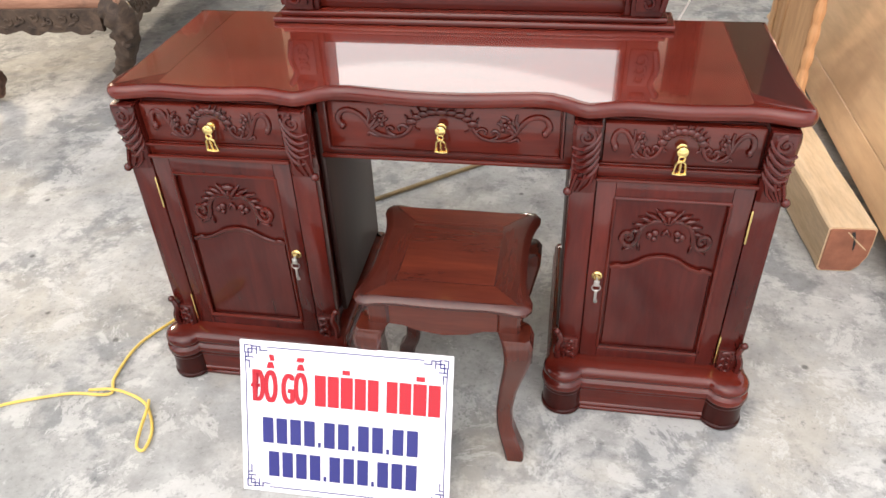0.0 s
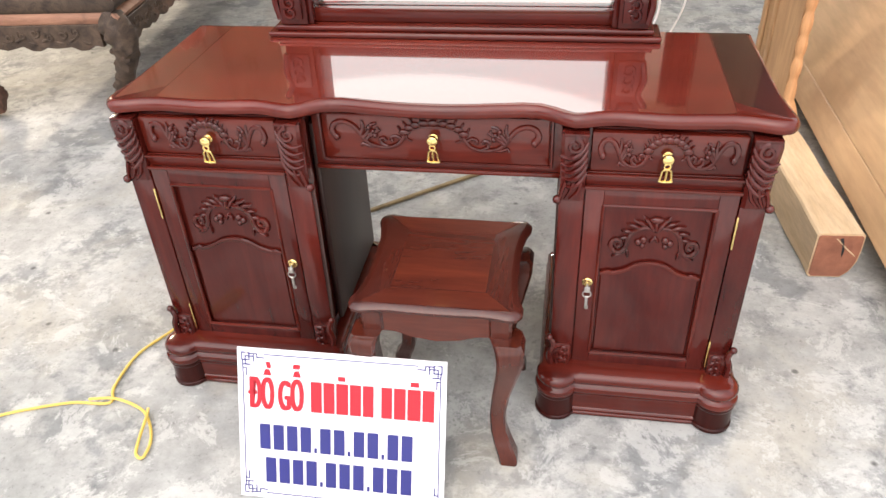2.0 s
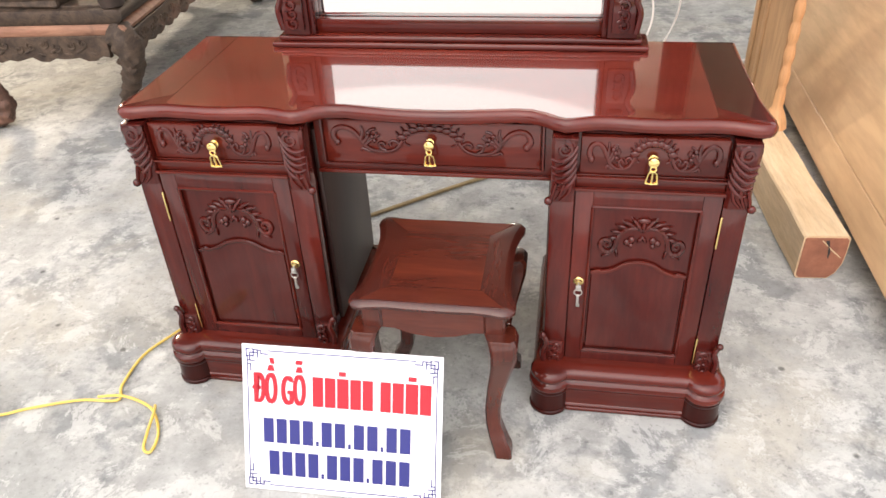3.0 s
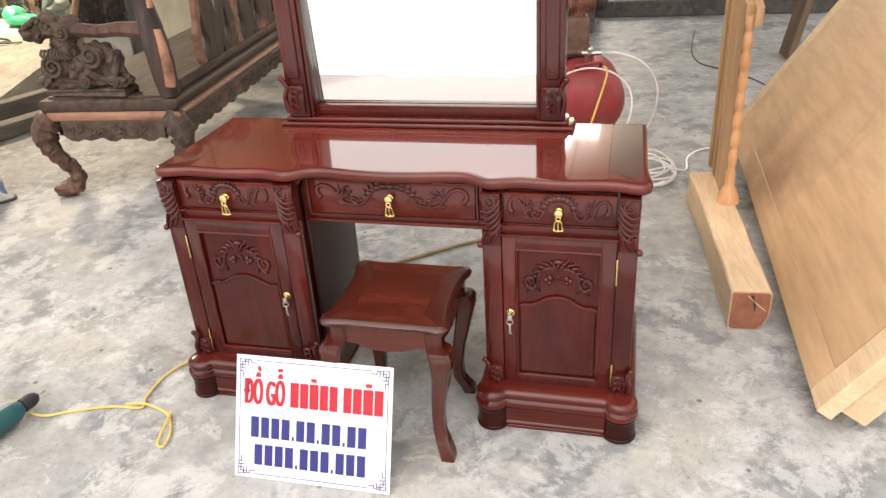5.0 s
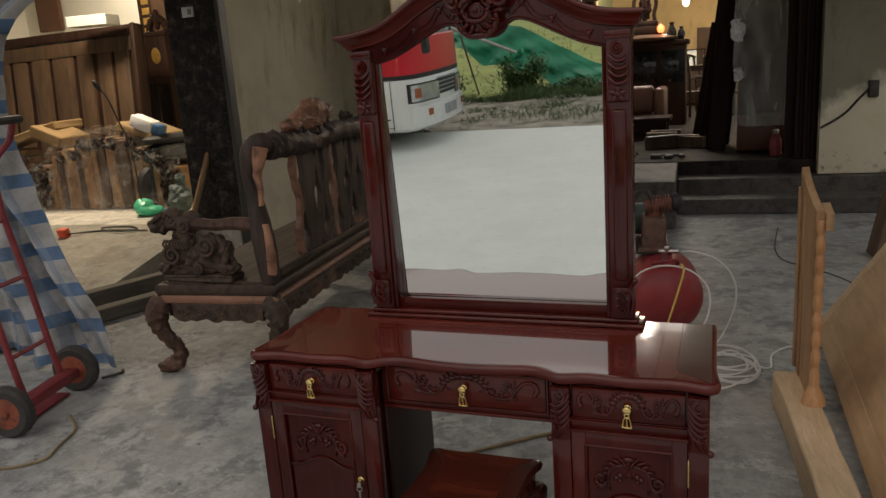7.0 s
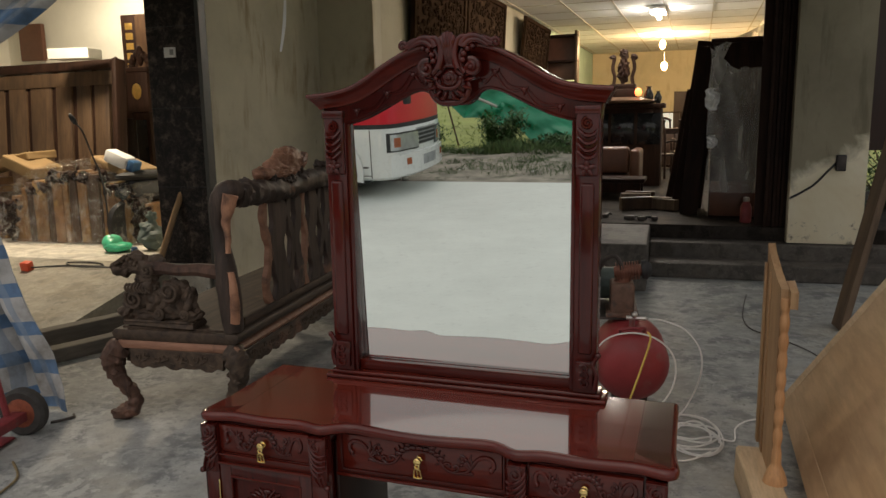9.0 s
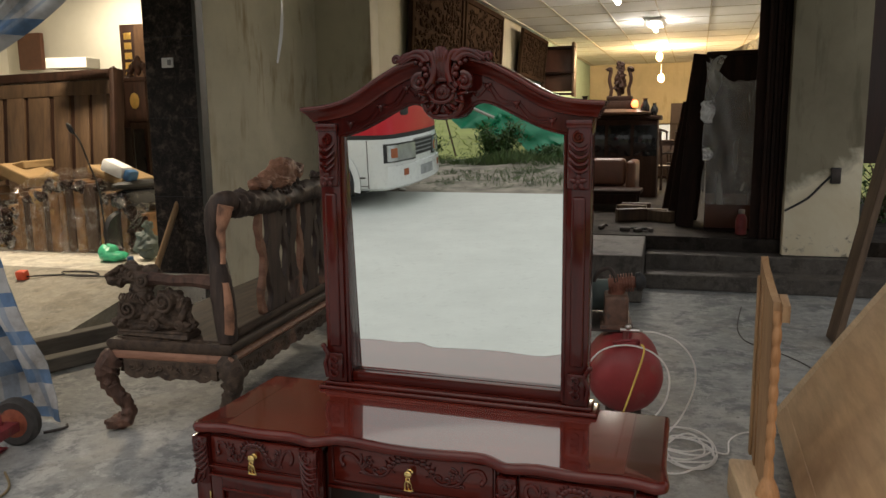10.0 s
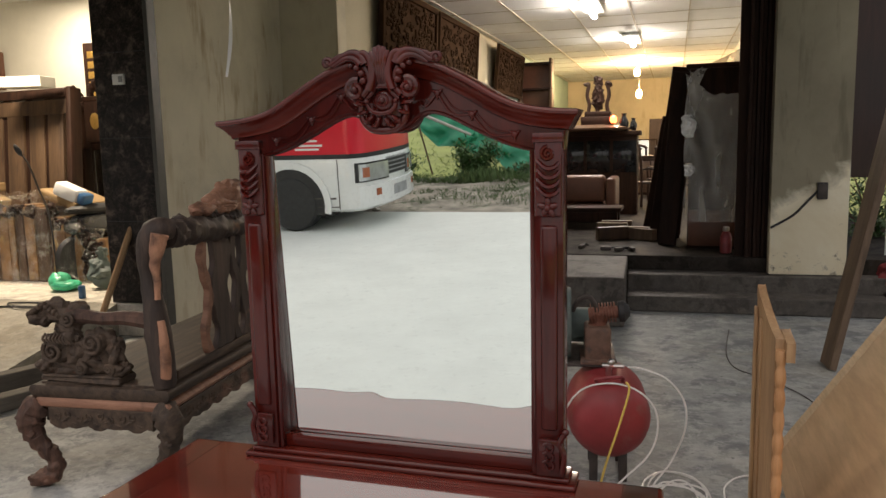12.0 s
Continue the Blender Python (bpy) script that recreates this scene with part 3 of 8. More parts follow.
LONG = Matrix.Translation((-0.27, -0.05, 0))


def structure(name, bm, material, label, category, smooth=False):
    return solo(name, shifted(bm, LONG if "long" in name or "batten" in name else TURNED), material, label, category, kind="structure", smooth=smooth)


structure("floor", box(B(), -9, 7, -1.25, 12, -0.25, 0), FLOOR, "worn grey cement yard floor with damp patches", "floor")
solo("road", box(B(), -150, 150, -8.4, -0.9, -0.25, -0.006), ROADC, "pale cement road in front of the workshop", "road", kind="structure", smooth=False)
solo("ground", box(B(), -900, 900, -900, 900, -0.6, -0.255), FIELD, "flat yellow-green field reaching to the horizon", "ground", kind="structure", smooth=False)
solo("field", box(B(), -160, 160, -300, -11.6, -0.2, 0.07), FIELD, "flat yellow-green field beyond the verge", "field", kind="structure", smooth=False)
bm = B()
g = [[bm.verts.new((-20 + i * 0.35, -8.2 - j * 0.29 + 0.12 * noise.noise((i * 0.3, j, 1)), -0.04 + 0.011 * j + (0.05 * noise.noise((i * 0.5, j * 0.6, 3)) + 0.03 * noise.noise((i * 1.7, j * 1.9, 8))) * min(1, j * 0.3))) for i in range(90)] for j in range(14)]
for a, b in zip(g, g[1:]):
    for i in range(89):
        bm.faces.new((a[i], a[i + 1], b[i + 1], b[i]))
solo("verge", bm, DIRT, "uneven earth verge beside the road", "verge", kind="structure")

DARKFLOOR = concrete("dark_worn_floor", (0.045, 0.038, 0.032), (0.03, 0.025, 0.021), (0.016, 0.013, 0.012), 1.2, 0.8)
# platform of the left room, and the steps of the long room
structure("platform_floor", box(B(), -12, -3.5, 4.25, 11, 0.002, 0.30, 0.01), concrete("platform_cement", (0.62, 0.58, 0.5), (0.52, 0.49, 0.42), (0.36, 0.33, 0.28), 1.0), "raised pale cement platform of the side room", "platform")
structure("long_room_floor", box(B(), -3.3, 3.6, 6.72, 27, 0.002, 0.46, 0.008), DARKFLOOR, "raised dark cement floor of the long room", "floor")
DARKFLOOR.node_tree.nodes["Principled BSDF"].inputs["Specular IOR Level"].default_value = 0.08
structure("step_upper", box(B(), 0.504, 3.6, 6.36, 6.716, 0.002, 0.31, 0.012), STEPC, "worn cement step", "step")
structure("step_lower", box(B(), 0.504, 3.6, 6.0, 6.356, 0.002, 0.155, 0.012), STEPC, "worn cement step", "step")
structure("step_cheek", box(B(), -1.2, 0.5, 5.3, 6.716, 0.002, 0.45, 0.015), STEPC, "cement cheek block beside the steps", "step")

structure("platform_ramp", shifted(prism(B(), [(2.75, 0.003), (4.245, 0.003), (4.245, 0.295)], -12, -3.95), Matrix(((0, 1, 0, 0), (1, 0, 0, 0), (0, 0, 1, 0), (0, 0, 0, 1)))), concrete("ramp_cement", (0.34, 0.31, 0.25), (0.28, 0.26, 0.21), (0.2, 0.185, 0.15), 1.0), "sloping cement ramp up to the side room", "ramp")

# walls
structure("pillar_marble", box(B(), -4.01, -3.47, 4.27, 4.365, 0.303, 4.8, 0.006), MARBLE, "pillar clad in dark veined marble slabs", "pillar")
bm = B()
for z in (1.04, 1.775, 2.51, 3.245):
    box(bm, -4.013, -3.467, 4.267, 4.3, z, z + 0.005)
structure("pillar_joints", bm, BLACK, "thin joints between marble slabs", "joint")
structure("pillar_trim", box(B(), -3.466, -3.425, 4.25, 4.365, 0.002, 4.8, 0.006), plain("aluminium_jamb", (0.07, 0.068, 0.06), 0.5, 0.3, 0.1, 10, 0.05), "grey metal door jamb beside the pillar", "trim")
structure("wall_side", box(B(), -3.66, -3.43, 4.37, 6.715, 0.002, 4.8), PLASTER, "beige plaster wall with brown water stains", "wall")
structure("wall_facade", box(B(), -3.66, -2.72, 6.72, 6.98, 0.463, 4.8), PLASTER, "beige plaster facade strip", "wall")
structure("wall_long_left", box(B(), -2.96, -2.76, 6.984, 27, 0.463, 4.8), CREAMW, "pale wall of the long room", "wall")
structure("wall_long_green", box(B(), -2.757, -2.74, 15.0, 26.9, 0.463, 4.1), GREENWALL, "pale green painted part of the wall", "wall")
structure("wall_long_back", box(B(), -2.735, 3.4, 26.0, 26.2, 0.463, 4.8), CREAMW, "pale back wall of the long room", "wall")
structure("wall_long_right", box(B(), 2.3, 2.5, 6.98, 26, 0.463, 4.8), PLASTER_W, "pale right wall of the long room", "wall")
structure("wall_facade_right", box(B(), 1.86, 2.55, 6.46, 6.70, 0.32, 4.8), daylit_facade("daylit_facade"), "stained plaster facade with daylight painted as a pale patch below", "wall")
structure("wall_far_right", box(box(B(), 2.56, 6.9, 7.4, 7.6, 1.22, 4.8), 6.5, 6.9, 7.4, 7.6, 0.002, 1.219), DARKSIDE, "dark boarded wall over an open gap at the side", "wall")
structure("wall_left_room_back", box(B(), -12, -3.67, 10.5, 10.7, 0.303, 4.8), PLASTER_W, "white wall of the side room", "wall")
structure("wall_left_room_end", box(B(), -12.2, -12.0, 3, 10.7, 0.303, 4.8), PLASTER_W, "white end wall of the side room", "wall")
structure("wall_left_room_right", box(B(), -3.9, -3.665, 4.815, 10.5, 0.303, 4.8), PLASTER_W, "white wall of the side room", "wall")
# unseen side walls, added and sized by the skylight they let in
structure("wall_yard_right", box(B(), 6.4, 6.6, -1.0, 4.9, 0.002, 2.2), PLASTER_D, "unseen plaster wall added at the side of the yard", "wall")
structure("wall_yard_left", box(B(), -9.2, -9.0, 1.5, 4.2, 0.002, 4.8), PLASTER_D, "unseen plaster wall added at the side of the yard", "wall")
structure("wall_over_openings", box(B(), -12, -3.67, 4.3, 4.5, 3.7, 4.8), PLASTER, "beige plaster above the side room", "wall")
structure("wall_over_long_room", box(B(), -2.71, 1.85, 6.74, 6.96, 3.85, 4.8), PLASTER, "beige plaster above the long room's opening", "wall")

# ceilings, and an unseen roof over the yard
structure("ceiling_long_room", box(B(), -2.73, 2.29, 6.99, 26, 3.85, 3.95), CEIL, "suspended ceiling of white boards", "ceiling")
bm = B()
for i in range(6):
    box(bm, -2.62 + i * 0.94, -2.6 + i * 0.94, 7.0, 25.9, 3.834, 3.849)
for j in range(16):
    box(bm, -2.72, 2.28, 7.6 + j * 1.2, 7.614 + j * 1.2, 3.842, 3.8485)
structure("ceiling_battens", bm, plain("batten", (0.45, 0.41, 0.32), 0.7), "thin wooden cover battens", "batten")
structure("ceiling_left_room", box(B(), -12, -3.67, 4.51, 10.5, 4.5, 4.6), CEIL, "white ceiling of the side room", "ceiling")
# roof out of view, added and trimmed to shade the yard's rear
bm = B()
for i in range(59):
    x = -9.3 + i * 0.205
    prism(bm, [(x, 0), (x + 0.205, 0), (x + 0.16, 0.045), (x + 0.045, 0.045)], 1.0, 4.2 if x < -3.6 else 6.7 if x < 1.7 else 6.44)
structure("roof", shifted(bm, pose(0, 1.0, 2.9, 13.8) @ pose(0, -1.0, 0)), ROOFM, "unseen ribbed sheet roof added to shade the rear of the yard", "roof")
bm = B()
for y in (1.1, 2.5, 3.9, 5.2):
    z = 2.9 + (y - 1.0) * 0.2456
    box(bm, -9 if y < 4 else -3.5, 2.7, y, y + 0.09, z - 0.12, z - 0.003)
structure("roof_purlins", bm, IRON, "unseen steel purlins under the added roof", "beam")

# ---- lamps of the place ----
for ty, tx, e in ((9.0, -0.3, 9), (10.95, -0.62, 125), (15.05, -0.21, 165)):
    tube_light = thing("ceiling_light", "lit fluorescent ceiling light with glaring tube", "ceiling light", pose(tx, ty, 3.74), "ceiling lights")
    part("tray", box(B(), -0.16, 0.16, -0.6, 0.6, 0.03, 0.08, 0.01), WHITEP, tube_light)
    part("tube", tube(B(), [(0, -0.58, -0.02), (0, 0.58, -0.02)], 0.045, 10), TUBEGLOW, tube_light, "glaring white lit tube")
    lamp("tube_light_beam", (tx, ty, 3.68), (tx, ty, 0), e, 1.1, (1.0, 0.97, 0.9))
    bulb("tube_light_glow", (tx, ty, 3.6), e * 0.75, 0.05, (1.0, 0.97, 0.9))
for px, py, pz, e in ((-0.36, 20.5, 3.69, 480), (-0.3, 20.5, 3.1, 340)):
    hb = thing("hanging_bulb", "warm lit bulb hanging on a wire", "light bulb", pose(px, py, pz), "hanging bulbs")
    part("glass_bulb", ball(B(), (0, 0, -0.1), (0.09, 0.09, 0.12)), WARMGLOW, hb, "glowing warm bulb")
    part("socket", tube(B(), [(0, 0, -0.02), (0, 0, 0.06)], 0.022), BLACK, hb)
    part("wire", tube(B(), [(0, 0, 0.06), (0, 0, 3.85 - pz)], 0.006), BLACK, hb)
    bulb("hanging_bulb_light", (px + 0.05, py - 0.1, pz + 0.12), e * 1.5, 0.06, (1.0, 0.68, 0.36))
# lamps and fixtures out of view, added to brighten the side room's goods
for lx_, ly_, e in ((-6.3, 4.85, 300), (-9.2, 8.9, 190)):
    lamp("side_room_light_beam", (lx_, ly_, 4.38 if ly_ > 5 else 3.6), (lx_, ly_ + 0.2, 0), e, 0.5, (1.0, 0.88, 0.68))
    srl = thing("ceiling_light", "unseen round white ceiling light added to brighten the side room", "ceiling light", pose(lx_, ly_, 4.44 if ly_ > 5 else 3.66), "ceiling lights")
    part("diffuser", lathe(B(), [(0.1, 0.0), (0.19, 0.0), (0.2, 0.02), (0.2, 0.04)], 20), WHITEP, srl)
    part("hanger", tube(B(), [(0, 0, 0.04), (0, 0, 4.5 - (4.44 if ly_ > 5 else 3.66))], 0.012, 6), IRON, srl)

# ---- dressing table ----
table = thing("dressing_table", "polished red mahogany dressing table with two carved pedestals", "dressing table")
half = [(0.0, 0.012), (0.045, 0.013), (0.09, 0.017), (0.14, 0.024), (0.185, 0.03), (0.215, 0.028), (0.24, 0.016), (0.262, 0.0), (0.285, -0.01), (0.31, -0.006), (0.335, 0.002),
        (0.365, 0.007), (0.4, 0.004), (0.44, 0.0), (0.48, -0.001), (0.53, 0.003), (0.575, 0.007), (0.61, 0.004), (0.64, -0.005), (0.66, -0.0095), (0.676, -0.0075), (0.687, 0.001), (0.694, 0.014), (0.695, 0.03),
        (0.691, 0.06), (0.684, 0.12), (0.682, 0.25), (0.682, 0.4), (0.682, 0.458), (0.676, 0.466)]
outline = [(x, y) for x, y in half] + [(-x, y) for x, y in half[:0:-1]]
edge = [(-0.018, 0.738), (-0.012, 0.742), (-0.008, 0.746), (-0.002, 0.748), (0.0, 0.755), (0.0, 0.762), (-0.004, 0.769), (-0.011, 0.7725), (-0.016, 0.773)]
top = part("tabletop", stack(B(), outline, edge), [MAHOGANY_X], table, "mirror-polished mahogany top with a wavy front edge")
front = [(x, y) for x, y in offset(outline, -0.0165)[:len(half)] if x < 0.58 and y < 0.06]
plate = [(-x, y) for x, y in front[:0:-1]] + front + [(0.583, 0.03), (0.583, 0.455), (-0.583, 0.455), (-0.583, 0.03)]
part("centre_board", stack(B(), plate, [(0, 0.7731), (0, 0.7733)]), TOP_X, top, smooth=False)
for s in (-1, 1):
    bm = B()
    quad = [(s * 0.585, 0.075), (s * 0.672, 0.012), (s * 0.668, 0.454), (s * 0.585, 0.452)]
    quad = quad if s > 0 else quad[::-1]
    stack(bm, quad, [(0, 0.7731), (0, 0.7733)])
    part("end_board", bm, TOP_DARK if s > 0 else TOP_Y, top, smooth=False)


def corbel(bm, x0, x1, out):
    """Carved acanthus bracket on a pedestal's corner, widest at the top; out: the side to which it swells and its foot curls."""
    w, c = x1 - x0, (x0 + x1) / 2
    prof = [(-0.011, 0.734, 0.001), (-0.014, 0.72, 0.002), (-0.013, 0.7, 0.001), (-0.011, 0.675, 0.0), (-0.008, 0.65, -0.002), (-0.006, 0.62, -0.002), (-0.007, 0.6, 0.001), (-0.005, 0.584, 0.002)]
    rings = []
    for y, z, sw in prof:
        a_, b_ = (x0 + 0.003, x1 - 0.001 + sw) if out > 0 else (x0 + 0.001 - sw, x1 - 0.003)
        rings.append([bm.verts.new(p) for p in ((a_, 0.03, z), (a_, y + 0.006, z), (a_ + 0.007, y, z), (b_ - 0.007, y, z), (b_, y + 0.006, z), (b_, 0.03, z))])
    for a_, b_ in zip(rings, rings[1:]):
        for k in range(6):
            bm.faces.new((a_[k], a_[(k + 1) % 6], b_[(k + 1) % 6], b_[k]))
    bm.faces.new(rings[0])
    bm.faces.new(rings[-1][::-1])
    xa_, xb_ = (x0 + 0.001, x1 - 0.004) if out > 0 else (x0 + 0.004, x1 - 0.001)
    box(bm, xa_, xb_, -0.013, 0.03, 0.731, 0.7375, 0.002)
    cc = c + out * 0.001
    tube(bm, [(x, -0.0135, z) for x, z in spiral(cc, 0.713, 0.017, 1.5, 90, out, 22, 0.1)], [0.0055 - 0.0001 * k for k in range(23)], 6)
    for i, (z, y, sw) in enumerate(((0.69, -0.0115, 0.001), (0.673, -0.0105, 0.0), (0.656, -0.0085, -0.002), (0.639, -0.0065, -0.004), (0.622, -0.0055, -0.006))):
        lo_, hi_ = c - out * (w * 0.5 - 0.002), c + out * (w * 0.5 + sw)
        pts = smoothed([(lo_, y + 0.003, z + 0.03), (lo_ + (hi_ - lo_) * 0.2, y - 0.001, z + 0.01), (lo_ + (hi_ - lo_) * 0.6, y - 0.002, z - 0.005), (hi_, y + 0.004, z - 0.002)], 4)
        tube(bm, pts, [0.0022 + 0.0036 * math.sin(math.pi * q / (len(pts) - 1)) for q in range(len(pts))], 8)
    for q in (-0.28, 0.02, 0.3):
        tube(bm, smoothed([(c + q * w, -0.0085, 0.63), (c + q * w + out * 0.006, -0.0085, 0.607), (c + q * w * 0.6 + out * 0.016, -0.008, 0.588)], 4), [0.0045] * 5 + [0.004, 0.0035, 0.003, 0.002], 6)
    ball(bm, (c + out * (w * 0.5 + 0.003), -0.006, 0.586), 0.0095)
    return bm


def foot_scroll(bm, x0, x1, out):
    """Carved curl at a pilaster's foot, leaning outward."""
    c, w = (x0 + x1) / 2, x1 - x0
    box(bm, x0 + 0.006, x1 - 0.006, -0.009, 0.01, 0.12, 0.19, 0.005)
    tube(bm, smoothed([(c + out * w * 0.42, -0.01, 0.124), (c + out * w * 0.5, -0.011, 0.16), (c + out * w * 0.36, -0.01, 0.188), (c + out * w * 0.5, -0.008, 0.208)], 5), [0.008] * 10 + [0.0075, 0.007, 0.007, 0.0065, 0.006, 0.006], 7)
    ball(bm, (c + out * w * 0.54, -0.008, 0.21), 0.0085)
    for i, z in enumerate((0.139, 0.16, 0.179)):
        tube(bm, [(x, -0.011, zz) for x, zz in spiral(c - out * 0.003, z, 0.014 - i * 0.0015, 1.1, 160, -out, 12, 0.3)], 0.0045, 6)
    return bm


def drawer_scroll(y, s, side):
    """Running S-scroll with a leaf spray, curled at both ends; s stretches it sideways, side mirrors it."""
    bm = B()
    k = s * side
    w = 0.75 + 0.25 * s
    main = [(0.06, 0.016), (0.064, 0.0), (0.078, -0.017), (0.1, -0.024), (0.125, -0.022), (0.145, -0.011), (0.158, 0.008), (0.174, 0.026), (0.194, 0.032), (0.21, 0.026), (0.216, 0.01), (0.209, -0.002)]
    p = smoothed([(k * x, y, z) for x, z in main], 5)
    n_ = len(p) - 1
    tube(bm, p, [w * (0.0048 + 0.0026 * (i / n_) ** 2) for i in range(n_ + 1)], 8, 0.75)
    ball(bm, (k * 0.208, y - 0.001, -0.004), (0.0072 * w, 0.006, 0.008), None, 8, 6)
    for pts, r0, r1 in (([(0.118, -0.023), (0.14, -0.023), (0.152, -0.018), (0.156, -0.024)], 0.003, 0.0028), ([(0.096, -0.024), (0.112, -0.016), (0.114, -0.006), (0.106, -0.003), (0.102, -0.009)], 0.003, 0.0034), ([(0.068, -0.006), (0.08, 0.002), (0.09, -0.002), (0.088, -0.01)], 0.0028, 0.003), ([(0.15, -0.004), (0.138, 0.012), (0.132, 0.026), (0.12, 0.03)], 0.0042, 0.0026), ([(0.155, 0.002), (0.15, 0.02), (0.152, 0.036)], 0.0042, 0.002), ([(0.146, -0.008), (0.128, 0.006), (0.112, 0.016)], 0.004, 0.0026), ([(0.14, 0.004), (0.122, 0.012), (0.118, 0.022)], 0.0036, 0.002)):
        vine(bm, [(k * x, z) for x, z in pts], 1.4 * r0 * w, 1.3 * r1 * w, y, 7, 4, 0.75)
    for x, z in ((0.128, 0.012), (0.137, 0.02), (0.124, 0.002)):
        ball(bm, (k * x, y - 0.001, z), (0.0056 * w, 0.0055, 0.0056), None, 8, 6)
    return bm


def drawer_garland(y, s):
    """Arched stem over the pull with a row of knobbly fruit along it."""
    bm = B()
    w = 0.75 + 0.25 * s
    line = [(0.046, -0.008), (0.055, -0.004), (0.057, 0.004), (0.048, 0.015), (0.028, 0.0235), (0.0, 0.026)]
    vine(bm, [(s * x, z) for x, z in line] + [(-s * x, z) for x, z in line[-2::-1]], 0.0027, 0.0027, y, 6, 5)
    for x, z, r_ in ((0.0, 0.0345, 0.0085), (0.02, 0.034, 0.008), (0.037, 0.029, 0.0082), (0.051, 0.022, 0.0078), (0.063, 0.011, 0.0085)):
        for q in {1, -1} if x else {1}:
            ball(bm, (q * s * x, y, z), (r_ * w * 1.35, 0.0055, r_ * 0.95), None, 10, 7)
            leaf(bm, q * s * (x + 0.006), z + 0.004, y, 0.013, 0.006, 60 if q > 0 else 120, 0.0045)
    return bm


def carve_drawer(parent, cx, y, z, s):
    for side in (-1, 1):
        part("carved_scroll", shifted(drawer_scroll(y, s, side), pose(cx, 0, z)), MAHOGANY, parent)
    part("carved_garland", shifted(drawer_garland(y, s), pose(cx, 0, z)), MAHOGANY, parent)


def door_scroll(y, side):
    """Leafy half of a door's crest, running down into a curled end."""
    bm = B()
    p = smoothed([(side * x, y, z) for x, z in ((0.006, 0.026), (0.028, 0.026), (0.048, 0.015), (0.058, -0.004), (0.061, -0.022), (0.071, -0.037), (0.086, -0.036), (0.095, -0.022), (0.089, -0.007), (0.076, -0.008), (0.073, -0.019), (0.081, -0.024))], 5)
    n_ = len(p) - 1
    tube(bm, p, [0.0052 + 0.002 * math.sin(math.pi * i / n_) for i in range(n_ + 1)], 8, 0.85)
    for x, z, ln, wd, an in ((0.006, 0.03, 0.034, 0.012, 48), (0.016, 0.031, 0.036, 0.012, 24), (0.03, 0.026, 0.036, 0.012, 14), (0.045, 0.016, 0.03, 0.011, 2), (0.054, 0.002, 0.026, 0.011, -8), (0.064, -0.038, 0.03, 0.01, -24), (0.058, -0.028, 0.024, 0.009, -100)):
        leaf(bm, side * x, z, y, ln, wd, an if side > 0 else 180 - an, 0.0075)
    for x, z, r_ in ((0.024, -0.003, 0.009), (0.035, -0.01, 0.0085), (0.025, -0.017, 0.007)):
        ball(bm, (side * x, y - 0.001, z), (r_, 0.0075, r_), None, 10, 7)
    return bm


def door_palmette(y):
    bm = B()
    ball(bm, (0, y, 0.047), (0.0155, 0.009, 0.0085), None, 12, 8)
    for an in (60, 90, 120):
        leaf(bm, 0, 0.016, y, 0.036, 0.013, an, 0.0085)
    for an in (-62, -118):
        leaf(bm, 0, 0.006, y, 0.02, 0.009, an, 0.006)
    return bm


def pull(parent, x, y, z):
    """Brass knob with a hanging openwork drop."""
    bm = B()
    lathe(bm, [(0.009, 0.0), (0.0095, 0.002), (0.005, 0.004), (0.0045, 0.007), (0.009, 0.01), (0.0118, 0.014), (0.0105, 0.019), (0.005, 0.022)], 16, pose(x, y, z + 0.004, 90, 0, 0))
    knob = part("pull", bm, BRASS, parent, "polished brass drop pull")
    bm = B()
    tube(bm, [(x + 0.006 * math.cos(a), y - 0.019, z - 0.009 + 0.006 * math.sin(a)) for a in (k * math.pi / 5 for k in range(11))], 0.0022, 6)
    for s in (-1, 1):
        tube(bm, smoothed([(x, y - 0.019, z - 0.014), (x + s * 0.008, y - 0.018, z - 0.02), (x + s * 0.0095, y - 0.016, z - 0.03), (x + s * 0.012, y - 0.014, z - 0.044)], 4), 0.0024, 6)
    tube(bm, [(x - 0.013, y - 0.014, z - 0.044), (x, y - 0.0145, z - 0.0455), (x + 0.013, y - 0.014, z - 0.044)], 0.0028, 6)
    tube(bm, [(x, y - 0.019, z - 0.015), (x, y - 0.0165, z - 0.028), (x, y - 0.0145, z - 0.044)], [0.0015, 0.0034, 0.0018], 6)
    part("pull_drop", bm, BRASS, parent, "openwork brass drop")
    return knob


def framed(bm, x0, x1, z0, z1, y, depth, rail, arch=0.0):
    """Door or drawer front: stiles and rails proud of a sunk field."""
    box(bm, x0, x0 + rail, y, y + 0.022, z0, z1, 0.002)
    box(bm, x1 - rail, x1, y, y + 0.022, z0, z1, 0.002)
    box(bm, x0 + rail, x1 - rail, y, y + 0.022, z0, z0 + rail, 0.002)
    box(bm, x0 + rail, x1 - rail, y, y + 0.022, z1 - rail, z1, 0.002)
    return bm


